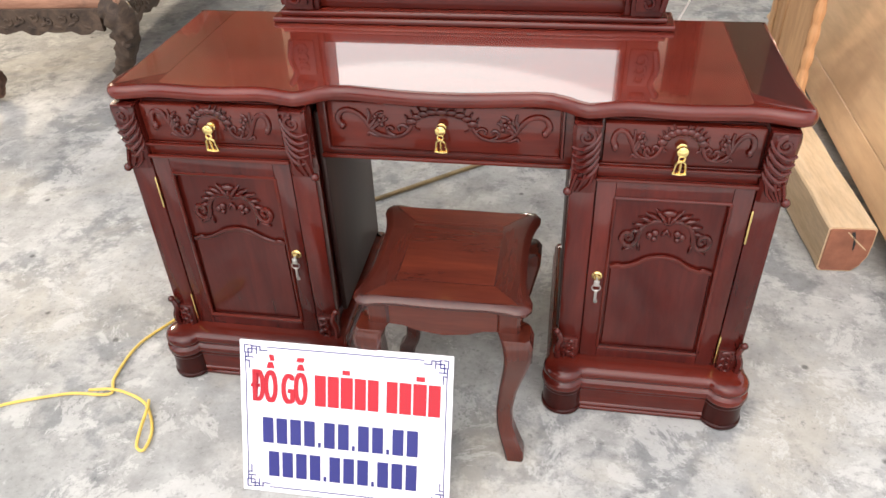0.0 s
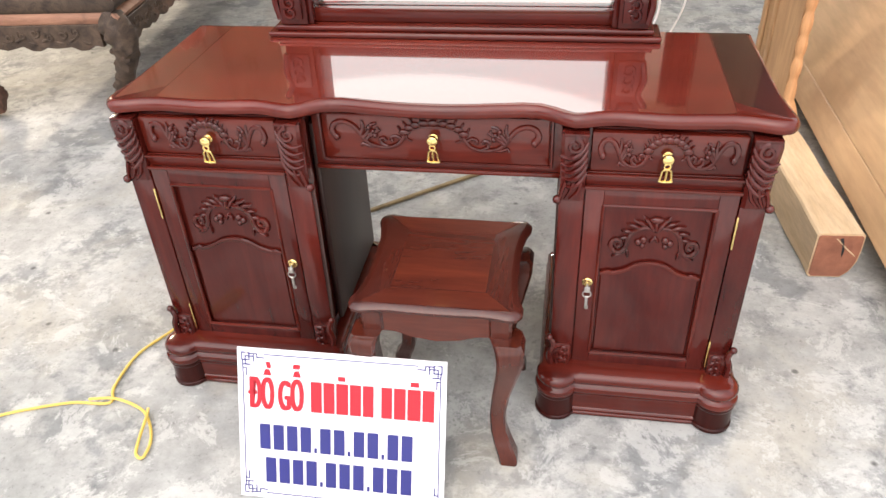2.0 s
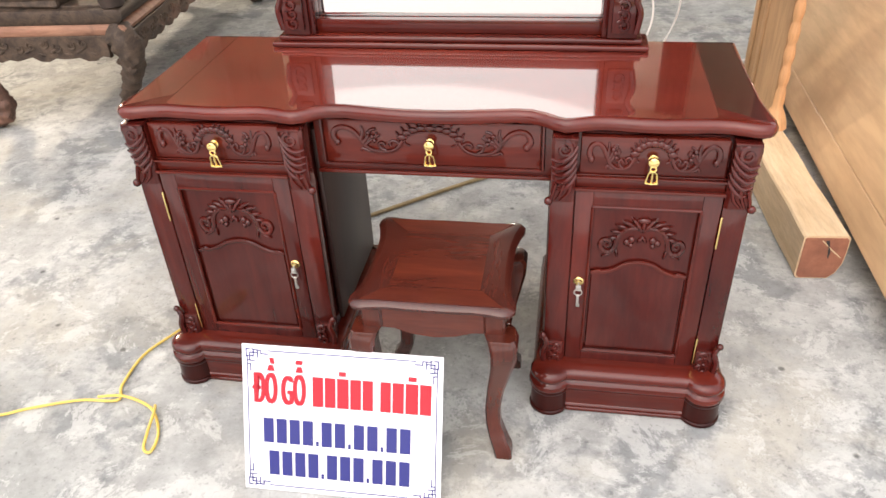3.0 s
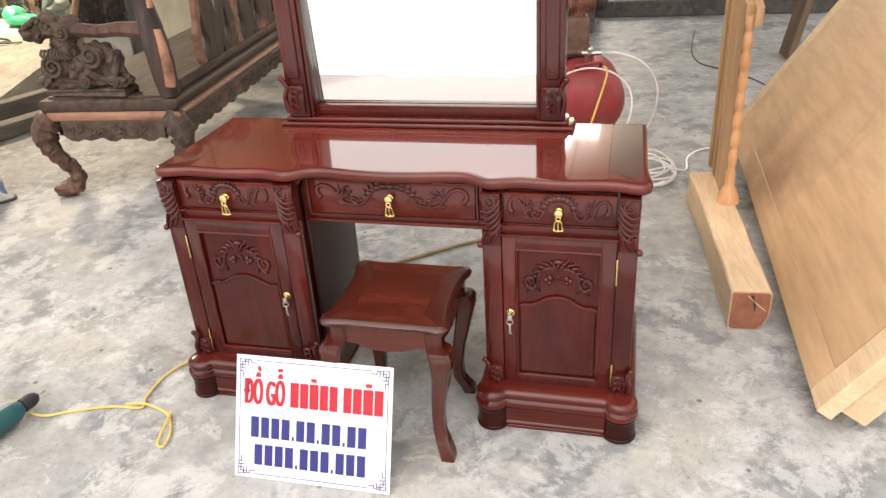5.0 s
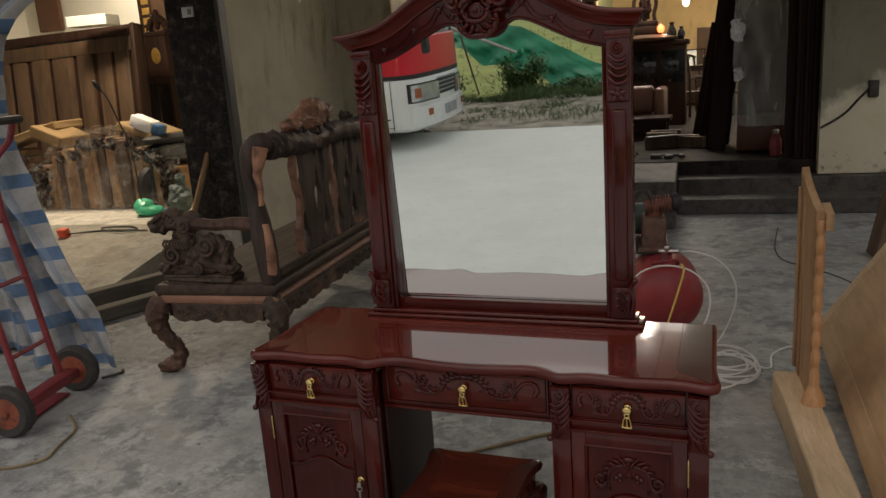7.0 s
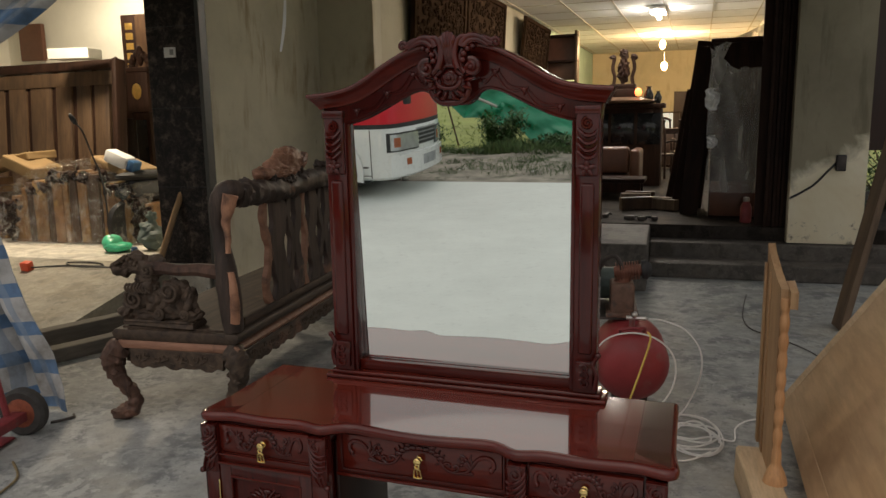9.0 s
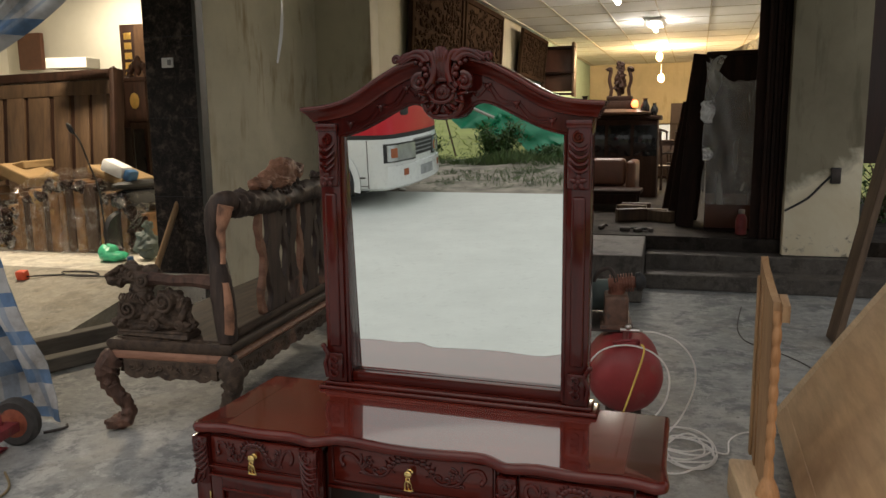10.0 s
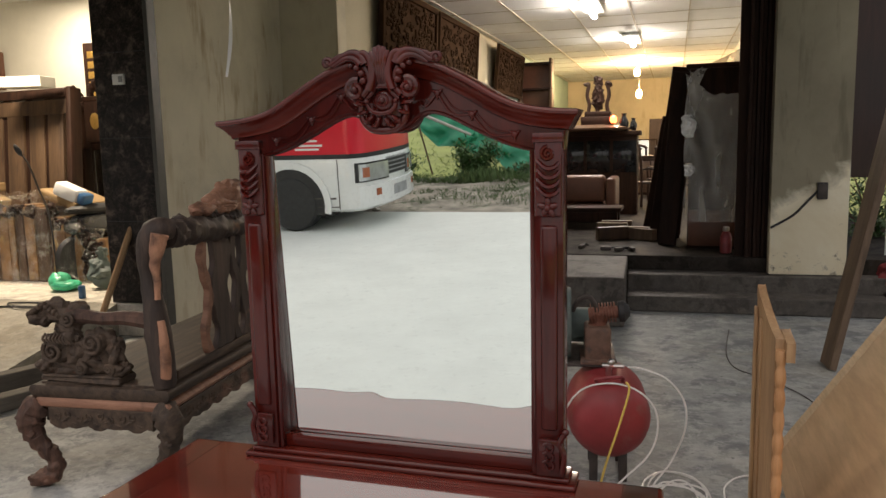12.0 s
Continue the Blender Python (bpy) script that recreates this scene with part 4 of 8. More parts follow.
for s in (-1, 1):
    xa, xb = (0.262, 0.669) if s > 0 else (-0.686, -0.268)
    body = part("pedestal", box(B(), xa + 0.012, xb - 0.012, 0.024, 0.455, 0.11, 0.737), MAHOGANY, table, "carved mahogany cabinet pedestal")
    for px in (xa, xb - 0.052):
        part("pilaster", box(B(), px, px + 0.052, 0.0, 0.03, 0.11, 0.737, 0.004), MAHOGANY, body)
    part("rail", box(B(), xa + 0.0525, xb - 0.0525, 0.006, 0.03, 0.615, 0.648, 0.003), MAHOGANY_X, body)
    part("moulding", box(box(B(), xa + 0.05, xb - 0.05, -0.004, 0.01, 0.640, 0.646, 0.002), xa + 0.05, xb - 0.05, -0.006, 0.01, 0.611, 0.619, 0.003), MAHOGANY_X, body)
    inner = xa if s > 0 else xb
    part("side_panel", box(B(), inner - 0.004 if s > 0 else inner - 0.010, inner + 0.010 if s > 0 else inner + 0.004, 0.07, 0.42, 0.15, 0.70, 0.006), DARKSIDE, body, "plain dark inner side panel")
    part("corbel", corbel(B(), xa, xa + 0.054, -1), MAHOGANY, body)
    part("corbel", corbel(B(), xb - 0.054, xb, 1), MAHOGANY, body)
    part("foot_carving", foot_scroll(B(), xa, xa + 0.054, -1), MAHOGANY, body)
    part("foot_carving", foot_scroll(B(), xb - 0.054, xb, 1), MAHOGANY, body)
    # drawer
    cx = (xa + xb) / 2
    dr = part("drawer", box(B(), xa + 0.058, xb - 0.058, 0.004, 0.05, 0.65, 0.735, 0.003), MAHOGANY_X, table, "small carved drawer front")
    carve_drawer(dr, cx, 0.002, 0.689, 0.59)
    pull(dr, cx, 0.003, 0.686)
    # door
    x0, x1, z0, z1 = xa + 0.0535, xb - 0.0535, 0.124, 0.6095
    door = part("door", framed(B(), x0, x1, z0, z1, 0.002, 0.01, 0.038), MAHOGANY, table, "framed cabinet door with a carved crest")
    bm = box(B(), x0 + 0.036, x1 - 0.036, 0.013, 0.022, z0 + 0.036, z1 - 0.036)
    bx0, bx1 = x0 + 0.046, x1 - 0.046
    zs = 0.395
    arch = [(bx0, z0 + 0.046), (bx1, z0 + 0.046), (bx1, zs - 0.002), (bx1 - 0.024, zs + 0.002), (bx1 - 0.05, zs + 0.01), (cx + 0.022, zs + 0.028), (cx, zs + 0.031), (cx - 0.022, zs + 0.028), (bx0 + 0.05, zs + 0.01), (bx0 + 0.024, zs + 0.002), (bx0, zs - 0.002)]
    prism(bm, arch, 0.008, 0.016, 0.003)
    part("door_panel", bm, MAHOGANY, door)
    bm = B()
    vine(bm, [(bx0, zs - 0.002), (bx0 + 0.016, zs + 0.004), (bx0 + 0.024, zs + 0.001), (bx0 + 0.05, zs + 0.01), (cx - 0.03, zs + 0.026), (cx, zs + 0.032), (cx + 0.03, zs + 0.026), (bx1 - 0.05, zs + 0.01), (bx1 - 0.024, zs + 0.001), (bx1 - 0.016, zs + 0.004), (bx1, zs - 0.002)], 0.0055, 0.0055, 0.008, 8)
    part("arch_moulding", bm, MAHOGANY_X, door)
    bm = B()
    for a, b in (((x0 + 0.038, z0 + 0.038), (x1 - 0.038, z0 + 0.038)), ((x1 - 0.038, z0 + 0.038), (x1 - 0.038, z1 - 0.038)), ((x1 - 0.038, z1 - 0.038), (x0 + 0.038, z1 - 0.038)), ((x0 + 0.038, z1 - 0.038), (x0 + 0.038, z0 + 0.038))):
        tube(bm, [(a[0], 0.0035, a[1]), (b[0], 0.0035, b[1])], 0.0045, 8)
    part("bead", bm, MAHOGANY_X, door)
    for side in (-1, 1):
        part("carved_scroll", shifted(door_scroll(0.012, side), pose(cx, 0, 0.489) @ Matrix.Diagonal((0.93, 1, 1, 1))), MAHOGANY, door)
    part("carved_palmette", shifted(door_palmette(0.011), pose(cx, 0, 0.49)), MAHOGANY, door)
    # lock on the inner stile, hinges on the outer one
    lx = x0 + 0.02 if s > 0 else x1 - 0.02
    bm = lathe(B(), [(0.011, 0.0), (0.0115, 0.002), (0.008, 0.004), (0.007, 0.008), (0.003, 0.0085)], 14, pose(lx, 0.002, 0.372, 90, 0, 0))
    part("lock", bm, BRASS, door, "brass lock")
    bm = B()
    tube(bm, [(lx, -0.006, 0.372), (lx, -0.014, 0.371), (lx, -0.018, 0.366)], 0.0022, 6)
    tube(bm, [(lx + 0.009 * math.cos(a), -0.016, 0.352 + 0.009 * math.sin(a)) for a in (k * math.pi / 6 for k in range(13))], 0.0013, 5)
    box(bm, lx - 0.006, lx + 0.006, -0.017, -0.0155, 0.356, 0.372, 0.001)
    box(bm, lx - 0.003, lx + 0.003, -0.0165, -0.0145, 0.31, 0.346, 0.001)
    box(bm, lx - 0.001, lx + 0.005, -0.0165, -0.0145, 0.31, 0.318)
    part("key", bm, STEEL, door, "steel key hanging on a ring")
    hx = x1 + 0.003 if s > 0 else x0 - 0.003
    for hz in (0.15, 0.485):
        part("hinge", tube(B(), [(hx, -0.001, hz - 0.004), (hx, -0.001, hz), (hx, -0.001, hz + 0.072), (hx, -0.001, hz + 0.076)], [0.0014, 0.0023, 0.0023, 0.0014], 8), BRASS, door, "slim brass hinge")
    # plinth with rounded corner feet
    def plinth_line(cr, front):
        """Outline with a distinct round lobe at each front corner, of radius cr, creased against the middle panel."""
        la, lb, ly = xa + 0.021, xb - 0.021, -0.025
        pts = [(la + cr * math.cos(radians(150 + 15 * k)), ly + cr * math.sin(radians(150 + 15 * k))) for k in range(13)]
        pts += [(la + cr + 0.006, front), (lb - cr - 0.006, front)]
        pts += [(lb + cr * math.cos(radians(210 + 15 * k)), ly + cr * math.sin(radians(210 + 15 * k))) for k in range(13)]
        return pts + [(xb + 0.018, 0.035), (xb + 0.018, 0.44), (xb + 0.012, 0.45), (xa - 0.012, 0.45), (xa - 0.018, 0.44), (xa - 0.018, 0.035)]

    o = plinth_line(0.047, -0.049)
    part("plinth", stack(B(), o, [(-0.002, 0.0), (0.001, 0.004), (0.001, 0.010), (-0.004, 0.0125), (-0.004, 0.016), (-0.001, 0.018), (-0.003, 0.0225), (-0.005, 0.024), (-0.006, 0.0655), (-0.001, 0.068), (0.0, 0.073), (-0.005, 0.0755)]), MAHOGANY_X, body, "moulded plinth with rounded corner blocks")
    part("plinth_moulding", stack(B(), o, [(-0.006, 0.0757), (0.002, 0.078), (0.005, 0.086), (0.003, 0.094), (-0.005, 0.0975), (-0.007, 0.1), (-0.007, 0.104), (-0.002, 0.106), (0.002, 0.113), (0.001, 0.122), (-0.005, 0.129), (-0.014, 0.132), (-0.034, 0.134)]), MAHOGANY_X, body)

    for lx_ in (xa + 0.021, xb - 0.021):
        part("corner_block", lathe(B(), [(0.045, 0.0), (0.049, 0.004), (0.049, 0.011), (0.0445, 0.0135), (0.0445, 0.017), (0.047, 0.019), (0.0455, 0.025), (0.0445, 0.064), (0.0475, 0.0675), (0.048, 0.0725), (0.043, 0.0753)], 24, pose(lx_, -0.0255, 0.0005)), MAHOGANY_DK, body, "dark rounded corner block")

# middle drawer and its rail
bm = box(B(), -0.262, 0.262, 0.056, 0.075, 0.606, 0.738, 0.0)
box(bm, -0.262, 0.262, 0.046, 0.058, 0.604, 0.614, 0.003)
part("apron_frame", bm, MAHOGANY_X, table)
dr = part("drawer", box(B(), -0.238, 0.238, 0.048, 0.09, 0.632, 0.736, 0.003), MAHOGANY_X, table, "wide carved middle drawer front")
carve_drawer(dr, 0, 0.046, 0.687, 1.0)
bm = B()
for a, b in (((-0.243, 0.627), (0.243, 0.627)), ((0.243, 0.627), (0.243, 0.735)), ((-0.243, 0.627), (-0.243, 0.735))):
    tube(bm, [(a[0], 0.05, a[1]), (b[0], 0.05, b[1])], 0.004, 6)
part("bead", bm, MAHOGANY, dr)
pull(dr, 0, 0.043, 0.686)
part("back_rail", box(B(), -0.262, 0.262, 0.438, 0.452, 0.62, 0.737), MAHOGANY_X, table)

# ---- mirror on the table ----
mir = thing("dressing_mirror", "tall mahogany mirror frame with carved arched crest on the dressing table", "mirror", pose(0.006, 0, 0.774))
bm = box(B(), -0.466, 0.466, 0.376, 0.475, 0.0, 0.013, 0.0055, seg=3)
box(bm, -0.449, 0.449, 0.388, 0.473, 0.0132, 0.026, 0.005, seg=3)
part("base_rail", bm, MAHOGANY_X, mir, "stepped base moulding")
part("bottom_rail", box(B(), -0.36, 0.36, 0.418, 0.458, 0.0265, 0.06, 0.003), MAHOGANY_X, mir)
for s in (-1, 1):
    lo, hi = (0.366, 0.436) if s > 0 else (-0.436, -0.366)
    post = part("post", box(box(B(), lo, hi, 0.392, 0.46, 0.0265, 0.885, 0.004), lo + 0.014, hi - 0.014, 0.382, 0.4, 0.15, 0.665, 0.009, None, 4), MAHOGANY, mir, "upright post with carved brackets")
    part("inner_frame", box(B(), min(s * 0.3535, s * 0.3658), max(s * 0.3535, s * 0.3658), 0.4, 0.456, 0.0265, 0.85, 0.002), MAHOGANY, post)
    part("inner_bead", tube(B(), [(s * 0.36, 0.404, 0.05), (s * 0.36, 0.404, 0.86)], 0.0075, 8), MAHOGANY, post)
    c = (lo + hi) / 2
    bm = box(B(), lo + 0.002, hi - 0.002, 0.376, 0.394, 0.685, 0.875, 0.007, None, 3)
    box(bm, lo - 0.002, hi + 0.002, 0.37, 0.396, 0.862, 0.886, 0.004)
    tube(bm, [(x, 0.372, z) for x, z in spiral(c, 0.836, 0.017, 1.7, 90, s)], 0.005, 6)
    for i, z in enumerate((0.808, 0.786, 0.765, 0.745)):
        pts = smoothed([(c - s * 0.026, 0.374, z + 0.014), (c - s * 0.004, 0.367, z - 0.006), (c + s * 0.018, 0.37, z - 0.003), (c + s * 0.027, 0.375, z + 0.01)], 4)
        tube(bm, pts, [0.003 + 0.0035 * math.sin(math.pi * q / 12) for q in range(13)], 6)
    for a in range(5):
        leaf(bm, c, 0.708, 0.373, 0.026, 0.017, 18 + a * 72, 0.007)
    ball(bm, (c, 0.369, 0.708), 0.0085)
    part("acanthus", bm, MAHOGANY, post)
    bm = box(B(), lo + 0.008, hi - 0.008, 0.378, 0.394, 0.042, 0.13, 0.005)
    for i, z in enumerate((0.062, 0.085, 0.108)):
        tube(bm, [(x, 0.375, zz) for x, zz in spiral(c, z, 0.016 - 0.001 * i, 1.0, 150, -s, 12, 0.3)], 0.0045, 6)
    tube(bm, smoothed([(c + s * 0.03, 0.384, 0.044), (c + s * 0.037, 0.382, 0.09), (c + s * 0.026, 0.38, 0.122), (c + s * 0.038, 0.38, 0.148)], 5), 0.008, 7)
    ball(bm, (c + s * 0.041, 0.38, 0.152), 0.0095)
    part("foot_carving", bm, MAHOGANY, post)
low = smoothed([(0.366, 0.846), (0.3, 0.864), (0.235, 0.893), (0.18, 0.921), (0.14, 0.939), (0.106, 0.945), (0.08, 0.937), (0.055, 0.917), (0.03, 0.904), (0.0, 0.9)], 4)
high = smoothed([(0.452, 0.915), (0.39, 0.92), (0.335, 0.931), (0.285, 0.953), (0.235, 0.983), (0.185, 1.012), (0.135, 1.035), (0.07, 1.052), (0.0, 1.057)], 4)
right = [(x, z) for x, z in low[::-1]] + [(0.436, 0.846), (0.44, 0.884)] + [(x, z) for x, z in high]
left = [(-x, z) for x, z in right[::-1]]
ped = right[:-1] + left[:-1]
part("arched_panel", prism(B(), ped, 0.392, 0.458, 0.004), MAHOGANY, mir, "arched crest panel")


crown = [(x, z) for x, z in smoothed([(0.476, 0.938), (0.44, 0.94), (0.39, 0.945), (0.335, 0.957), (0.285, 0.979), (0.235, 1.009), (0.185, 1.037), (0.135, 1.06), (0.07, 1.076), (0.0, 1.08)], 5)]
crown = crown + [(-x, z) for x, z in crown[-2::-1]]


def ogee(bm, line, profile, back):
    """One moulding that follows a line in xz: (drop, y) pairs give its face, back its rear plane; its ends taper inward."""
    rings = []
    for i, (x, z) in enumerate(line):
        a, b = Vector(line[max(i - 1, 0)]), Vector(line[min(i + 1, len(line) - 1)])
        t = (b - a).normalized()
        nx, nz = (-t.y, t.x) if t.x > 0 else (t.y, -t.x)
        end = max(0.0, (abs(x) - 0.44) / 0.036)
        ring_ = [bm.verts.new((x - nx * d - math.copysign(end * (y - 0.343) * 0.62, x), y, z - nz * d)) for d, y in profile]
        ring_ += [bm.verts.new((x - nx * profile[-1][0] - math.copysign(end * 0.025, x), back, z - nz * profile[-1][0])), bm.verts.new((x - nx * profile[0][0], back, z - nz * profile[0][0]))]
        rings.append(ring_)
    k = len(rings[0])
    for a, b in zip(rings, rings[1:]):
        for q_ in range(k):
            bm.faces.new((a[q_], a[(q_ + 1) % k], b[(q_ + 1) % k], b[q_]))
    bm.faces.new(rings[0][::-1])
    bm.faces.new(rings[-1])
    return bm


part("cornice", ogee(B(), crown, [(0.0, 0.35), (0.002, 0.345), (0.007, 0.343), (0.013, 0.345), (0.016, 0.351), (0.021, 0.358), (0.03, 0.369), (0.036, 0.373), (0.039, 0.378), (0.046, 0.381), (0.049, 0.388)], 0.461), MAHOGANY_X, mir, "arched cornice moulding")
bm = B()
arch_line = [(x, 0.401, z - 0.001) for x, z in low] + [(-x, 0.401, z - 0.001) for x, z in low[-2::-1]]
tube(bm, arch_line, 0.0055, 6)
part("arch_bead", bm, MAHOGANY, mir)
Y = 0.388
for side in (1, -1):
    bm = B()
    for x0, z0, x1, z1 in ((0.08, 0.972, 0.128, 0.989), (0.128, 0.989, 0.215, 0.935), (0.215, 0.935, 0.32, 0.884)):
        vine(bm, [(x0, z0), ((x0 + x1) / 2 - 0.008, (z0 + z1) / 2 - 0.024), (x1, z1)], 0.003, 0.003, Y)
        vine(bm, [(x0 + 0.012, z0), ((x0 + x1) / 2, (z0 + z1) / 2 - 0.012), (x1, z1 + 0.004)], 0.002, 0.002, Y)
        ball(bm, (x1, Y - 0.002, z1), (0.0085, 0.006, 0.0085), None, 8, 6)
        for an in (30, 150, 270):
            leaf(bm, x1, z1, Y, 0.016, 0.009, an, 0.005)
    if side < 0:
        shifted(bm, Matrix.Diagonal((-1, 1, 1, 1)))
        bmesh.ops.reverse_faces(bm, faces=bm.faces[:])
    part("garland", bm, MAHOGANY, mir, "carved garland")
bm = B()
# crest: fluted fan, sweeping leaves over berries, two volutes, cartouche with a hanging cup
for q in (0, 1, 2):
    pts = smoothed([(0.0035 * q, 0.35, 1.018), (0.006 * q, 0.334, 1.072), (0.0105 * q, 0.336, 1.117 - 0.003 * q * q)], 4)
    tube(bm, pts, [0.0055, 0.006, 0.0066, 0.0072, 0.0078, 0.0082, 0.0086, 0.0084, 0.006], 8)
for pts, r0, r1, yy in (([(0.03, 1.012), (0.022, 1.036), (0.021, 1.062), (0.029, 1.089), (0.043, 1.102), (0.054, 1.096), (0.053, 1.085)], 0.0115, 0.0065, 0.336),
                        ([(0.04, 1.075), (0.052, 1.096), (0.074, 1.103), (0.098, 1.096), (0.12, 1.083), (0.134, 1.077)], 0.0125, 0.006, 0.338),
                        ([(0.05, 1.074), (0.066, 1.088), (0.088, 1.09), (0.108, 1.081), (0.122, 1.072)], 0.01, 0.005, 0.334),
                        ([(0.066, 1.09), (0.09, 1.1), (0.112, 1.097), (0.13, 1.088)], 0.008, 0.005, 0.342),
                        ([(0.05, 1.0), (0.036, 1.016), (0.033, 1.042), (0.044, 1.068)], 0.009, 0.007, 0.344),
                        ([(0.0, 1.022), (0.018, 1.019), (0.024, 1.008), (0.034, 0.998), (0.044, 0.99)], 0.006, 0.004, 0.345),
                        ([(0.0, 0.955), (0.02, 0.959), (0.034, 0.97), (0.039, 0.985)], 0.0062, 0.0045, 0.34),
                        ([(0.0, 0.914), (0.028, 0.917), (0.05, 0.933), (0.06, 0.957), (0.054, 0.982)], 0.0095, 0.007, 0.352)):
    vine(bm, pts, r0, r1, yy, 8)
tube(bm, [(x, 0.342, z) for x, z in spiral(0.143, 1.083, 0.014, 1.3, 200, -1, 18, 0.1)], 0.0058, 7)
for x, z, r_ in ((0.045, 1.036, 0.0105), (0.049, 1.054, 0.0105), (0.061, 1.067, 0.0095), (0.076, 1.073, 0.0085)):
    ball(bm, (x, 0.337, z), (r_, 0.011, r_ * 0.92), None, 10, 8)
tube(bm, [(x, 0.345 - 0.006 * i / 26, z) for i, (x, z) in enumerate(spiral(0.069, 1.016, 0.025, 1.7, 110, -1, 26, 0.06))], [0.0098 - 0.00012 * k for k in range(27)], 8)
ball(bm, (0.069, 0.336, 1.016), 0.0085, None, 10, 8)
for x, z, ln, wd, an in ((0.006, 0.948, 0.032, 0.014, -62), (0.022, 0.952, 0.034, 0.014, -38), (0.038, 0.962, 0.032, 0.013, -14), (0.046, 0.978, 0.034, 0.013, 12), (0.05, 0.99, 0.03, 0.011, 32), (0.01, 0.928, 0.024, 0.01, -10), (0.03, 0.932, 0.022, 0.01, 25)):
    leaf(bm, x, z, 0.346, ln, wd, an, 0.009)
ball(bm, (0.038, 0.338, 0.986), 0.0068, None, 8, 6)
mirrored(bm)
ball(bm, (0, 0.368, 0.965), (0.056, 0.02, 0.052), None, 16, 12)
ball(bm, (0, 0.356, 0.985), (0.03, 0.014, 0.03), None, 14, 10)
ball(bm, (0, 0.343, 0.988), (0.0085, 0.007, 0.0085))
tube(bm, [(0.0145 * math.cos(k * math.pi / 7), 0.345, 0.988 + 0.0145 * math.sin(k * math.pi / 7)) for k in range(15)], 0.0028, 6)
part("crest_carving", shifted(bm, pose(0, 0, -0.014)), MAHOGANY, mir, "deeply carved crest with fluted fan, leaves and volutes")
glass_top = [(min(x, 0.354), z + 0.006) for x, z in low]
gl = [(-0.354, 0.061), (0.354, 0.061)] + glass_top + [(-x, z) for x, z in glass_top[-2::-1]]
part("mirror_glass", shifted(prism(B(), gl, 0.0, 0.006), pose(0, 0.428, 0.496, 2.2, 0, 0) @ pose(0, 0, -0.496)), MIRROR, mir, "clear mirror glass reflecting the road", smooth=False)
part("back_board", box(B(), -0.4, 0.4, 0.4625, 0.47, 0.05, 0.9), DARKSIDE, mir)

# ---- stool ----
stool = thing("stool", "mahogany stool with wavy-edged top and curved legs", "stool", pose(0.03, -0.048, 0))
q = [(0.0, -0.17), (0.05, -0.169), (0.09, -0.167), (0.125, -0.17), (0.148, -0.175), (0.166, -0.171), (0.176, -0.157), (0.176, -0.138), (0.168, -0.115), (0.161, -0.08), (0.158, -0.04), (0.158, 0.0)]
so = q + [(x, -y) for x, y in q[-2::-1]] + [(-x, -y) for x, y in q[1:]] + [(-x, y) for x, y in q[-2:0:-1]]
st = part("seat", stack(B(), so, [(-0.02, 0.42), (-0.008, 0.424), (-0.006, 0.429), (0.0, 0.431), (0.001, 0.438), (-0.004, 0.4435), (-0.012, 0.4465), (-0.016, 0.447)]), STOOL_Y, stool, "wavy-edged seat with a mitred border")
part("seat_board", box(B(), -0.098, 0.098, -0.103, 0.103, 0.4472, 0.4477), STOOL_X, st, smooth=False)
for s in (-1, 1):
    quad = [(-0.151, s * 0.157), (0.151, s * 0.157), (0.1, s * 0.105), (-0.1, s * 0.105)]
    part("seat_border", stack(B(), quad if s < 0 else quad[::-1], [(0, 0.4472), (0, 0.4477)]), STOOL_X, st, smooth=False)
ap = [(-0.12, 0.418), (0.12, 0.418), (0.12, 0.365), (0.085, 0.362), (0.05, 0.35), (0.0, 0.343), (-0.05, 0.35), (-0.085, 0.362), (-0.12, 0.365)][::-1]
for rz in (0, 90, 180, 270):
    part("apron", shifted(prism(B(), ap, -0.148, -0.128, 0.002), pose(0, 0, 0, 0, 0, rz)), STOOL_X, stool)
leg_levels = [(0.418, 0.0, 0.046), (0.371, 0.0, 0.046), (0.3685, 0.014, 0.058), (0.352, 0.021, 0.06), (0.32, 0.022, 0.055), (0.27, 0.015, 0.046), (0.2, 0.002, 0.038), (0.13, -0.006, 0.034), (0.08, -0.004, 0.034), (0.05, 0.006, 0.038), (0.022, 0.019, 0.042), (0.0, 0.022, 0.04)]
for sx, sy in ((-1, -1), (1, -1), (1, 1), (-1, 1)):
    bm = B()
    rings = []
    for z, o, w in leg_levels:
        cx, cy, h = sx * (0.132 + o), sy * (0.132 + o), w / 2
        rings.append([bm.verts.new((cx + a * h, cy + b * h, z)) for a, b in ((-0.75, -1), (0.75, -1), (1, -0.75), (1, 0.75), (0.75, 1), (-0.75, 1), (-1, 0.75), (-1, -0.75))])
    for a, b in zip(rings, rings[1:]):
        for k in range(8):
            bm.faces.new((a[k], a[(k + 1) % 8], b[(k + 1) % 8], b[k]))
    bm.faces.new(rings[0])
    bm.faces.new(rings[-1][::-1])
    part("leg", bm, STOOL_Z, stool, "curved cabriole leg")

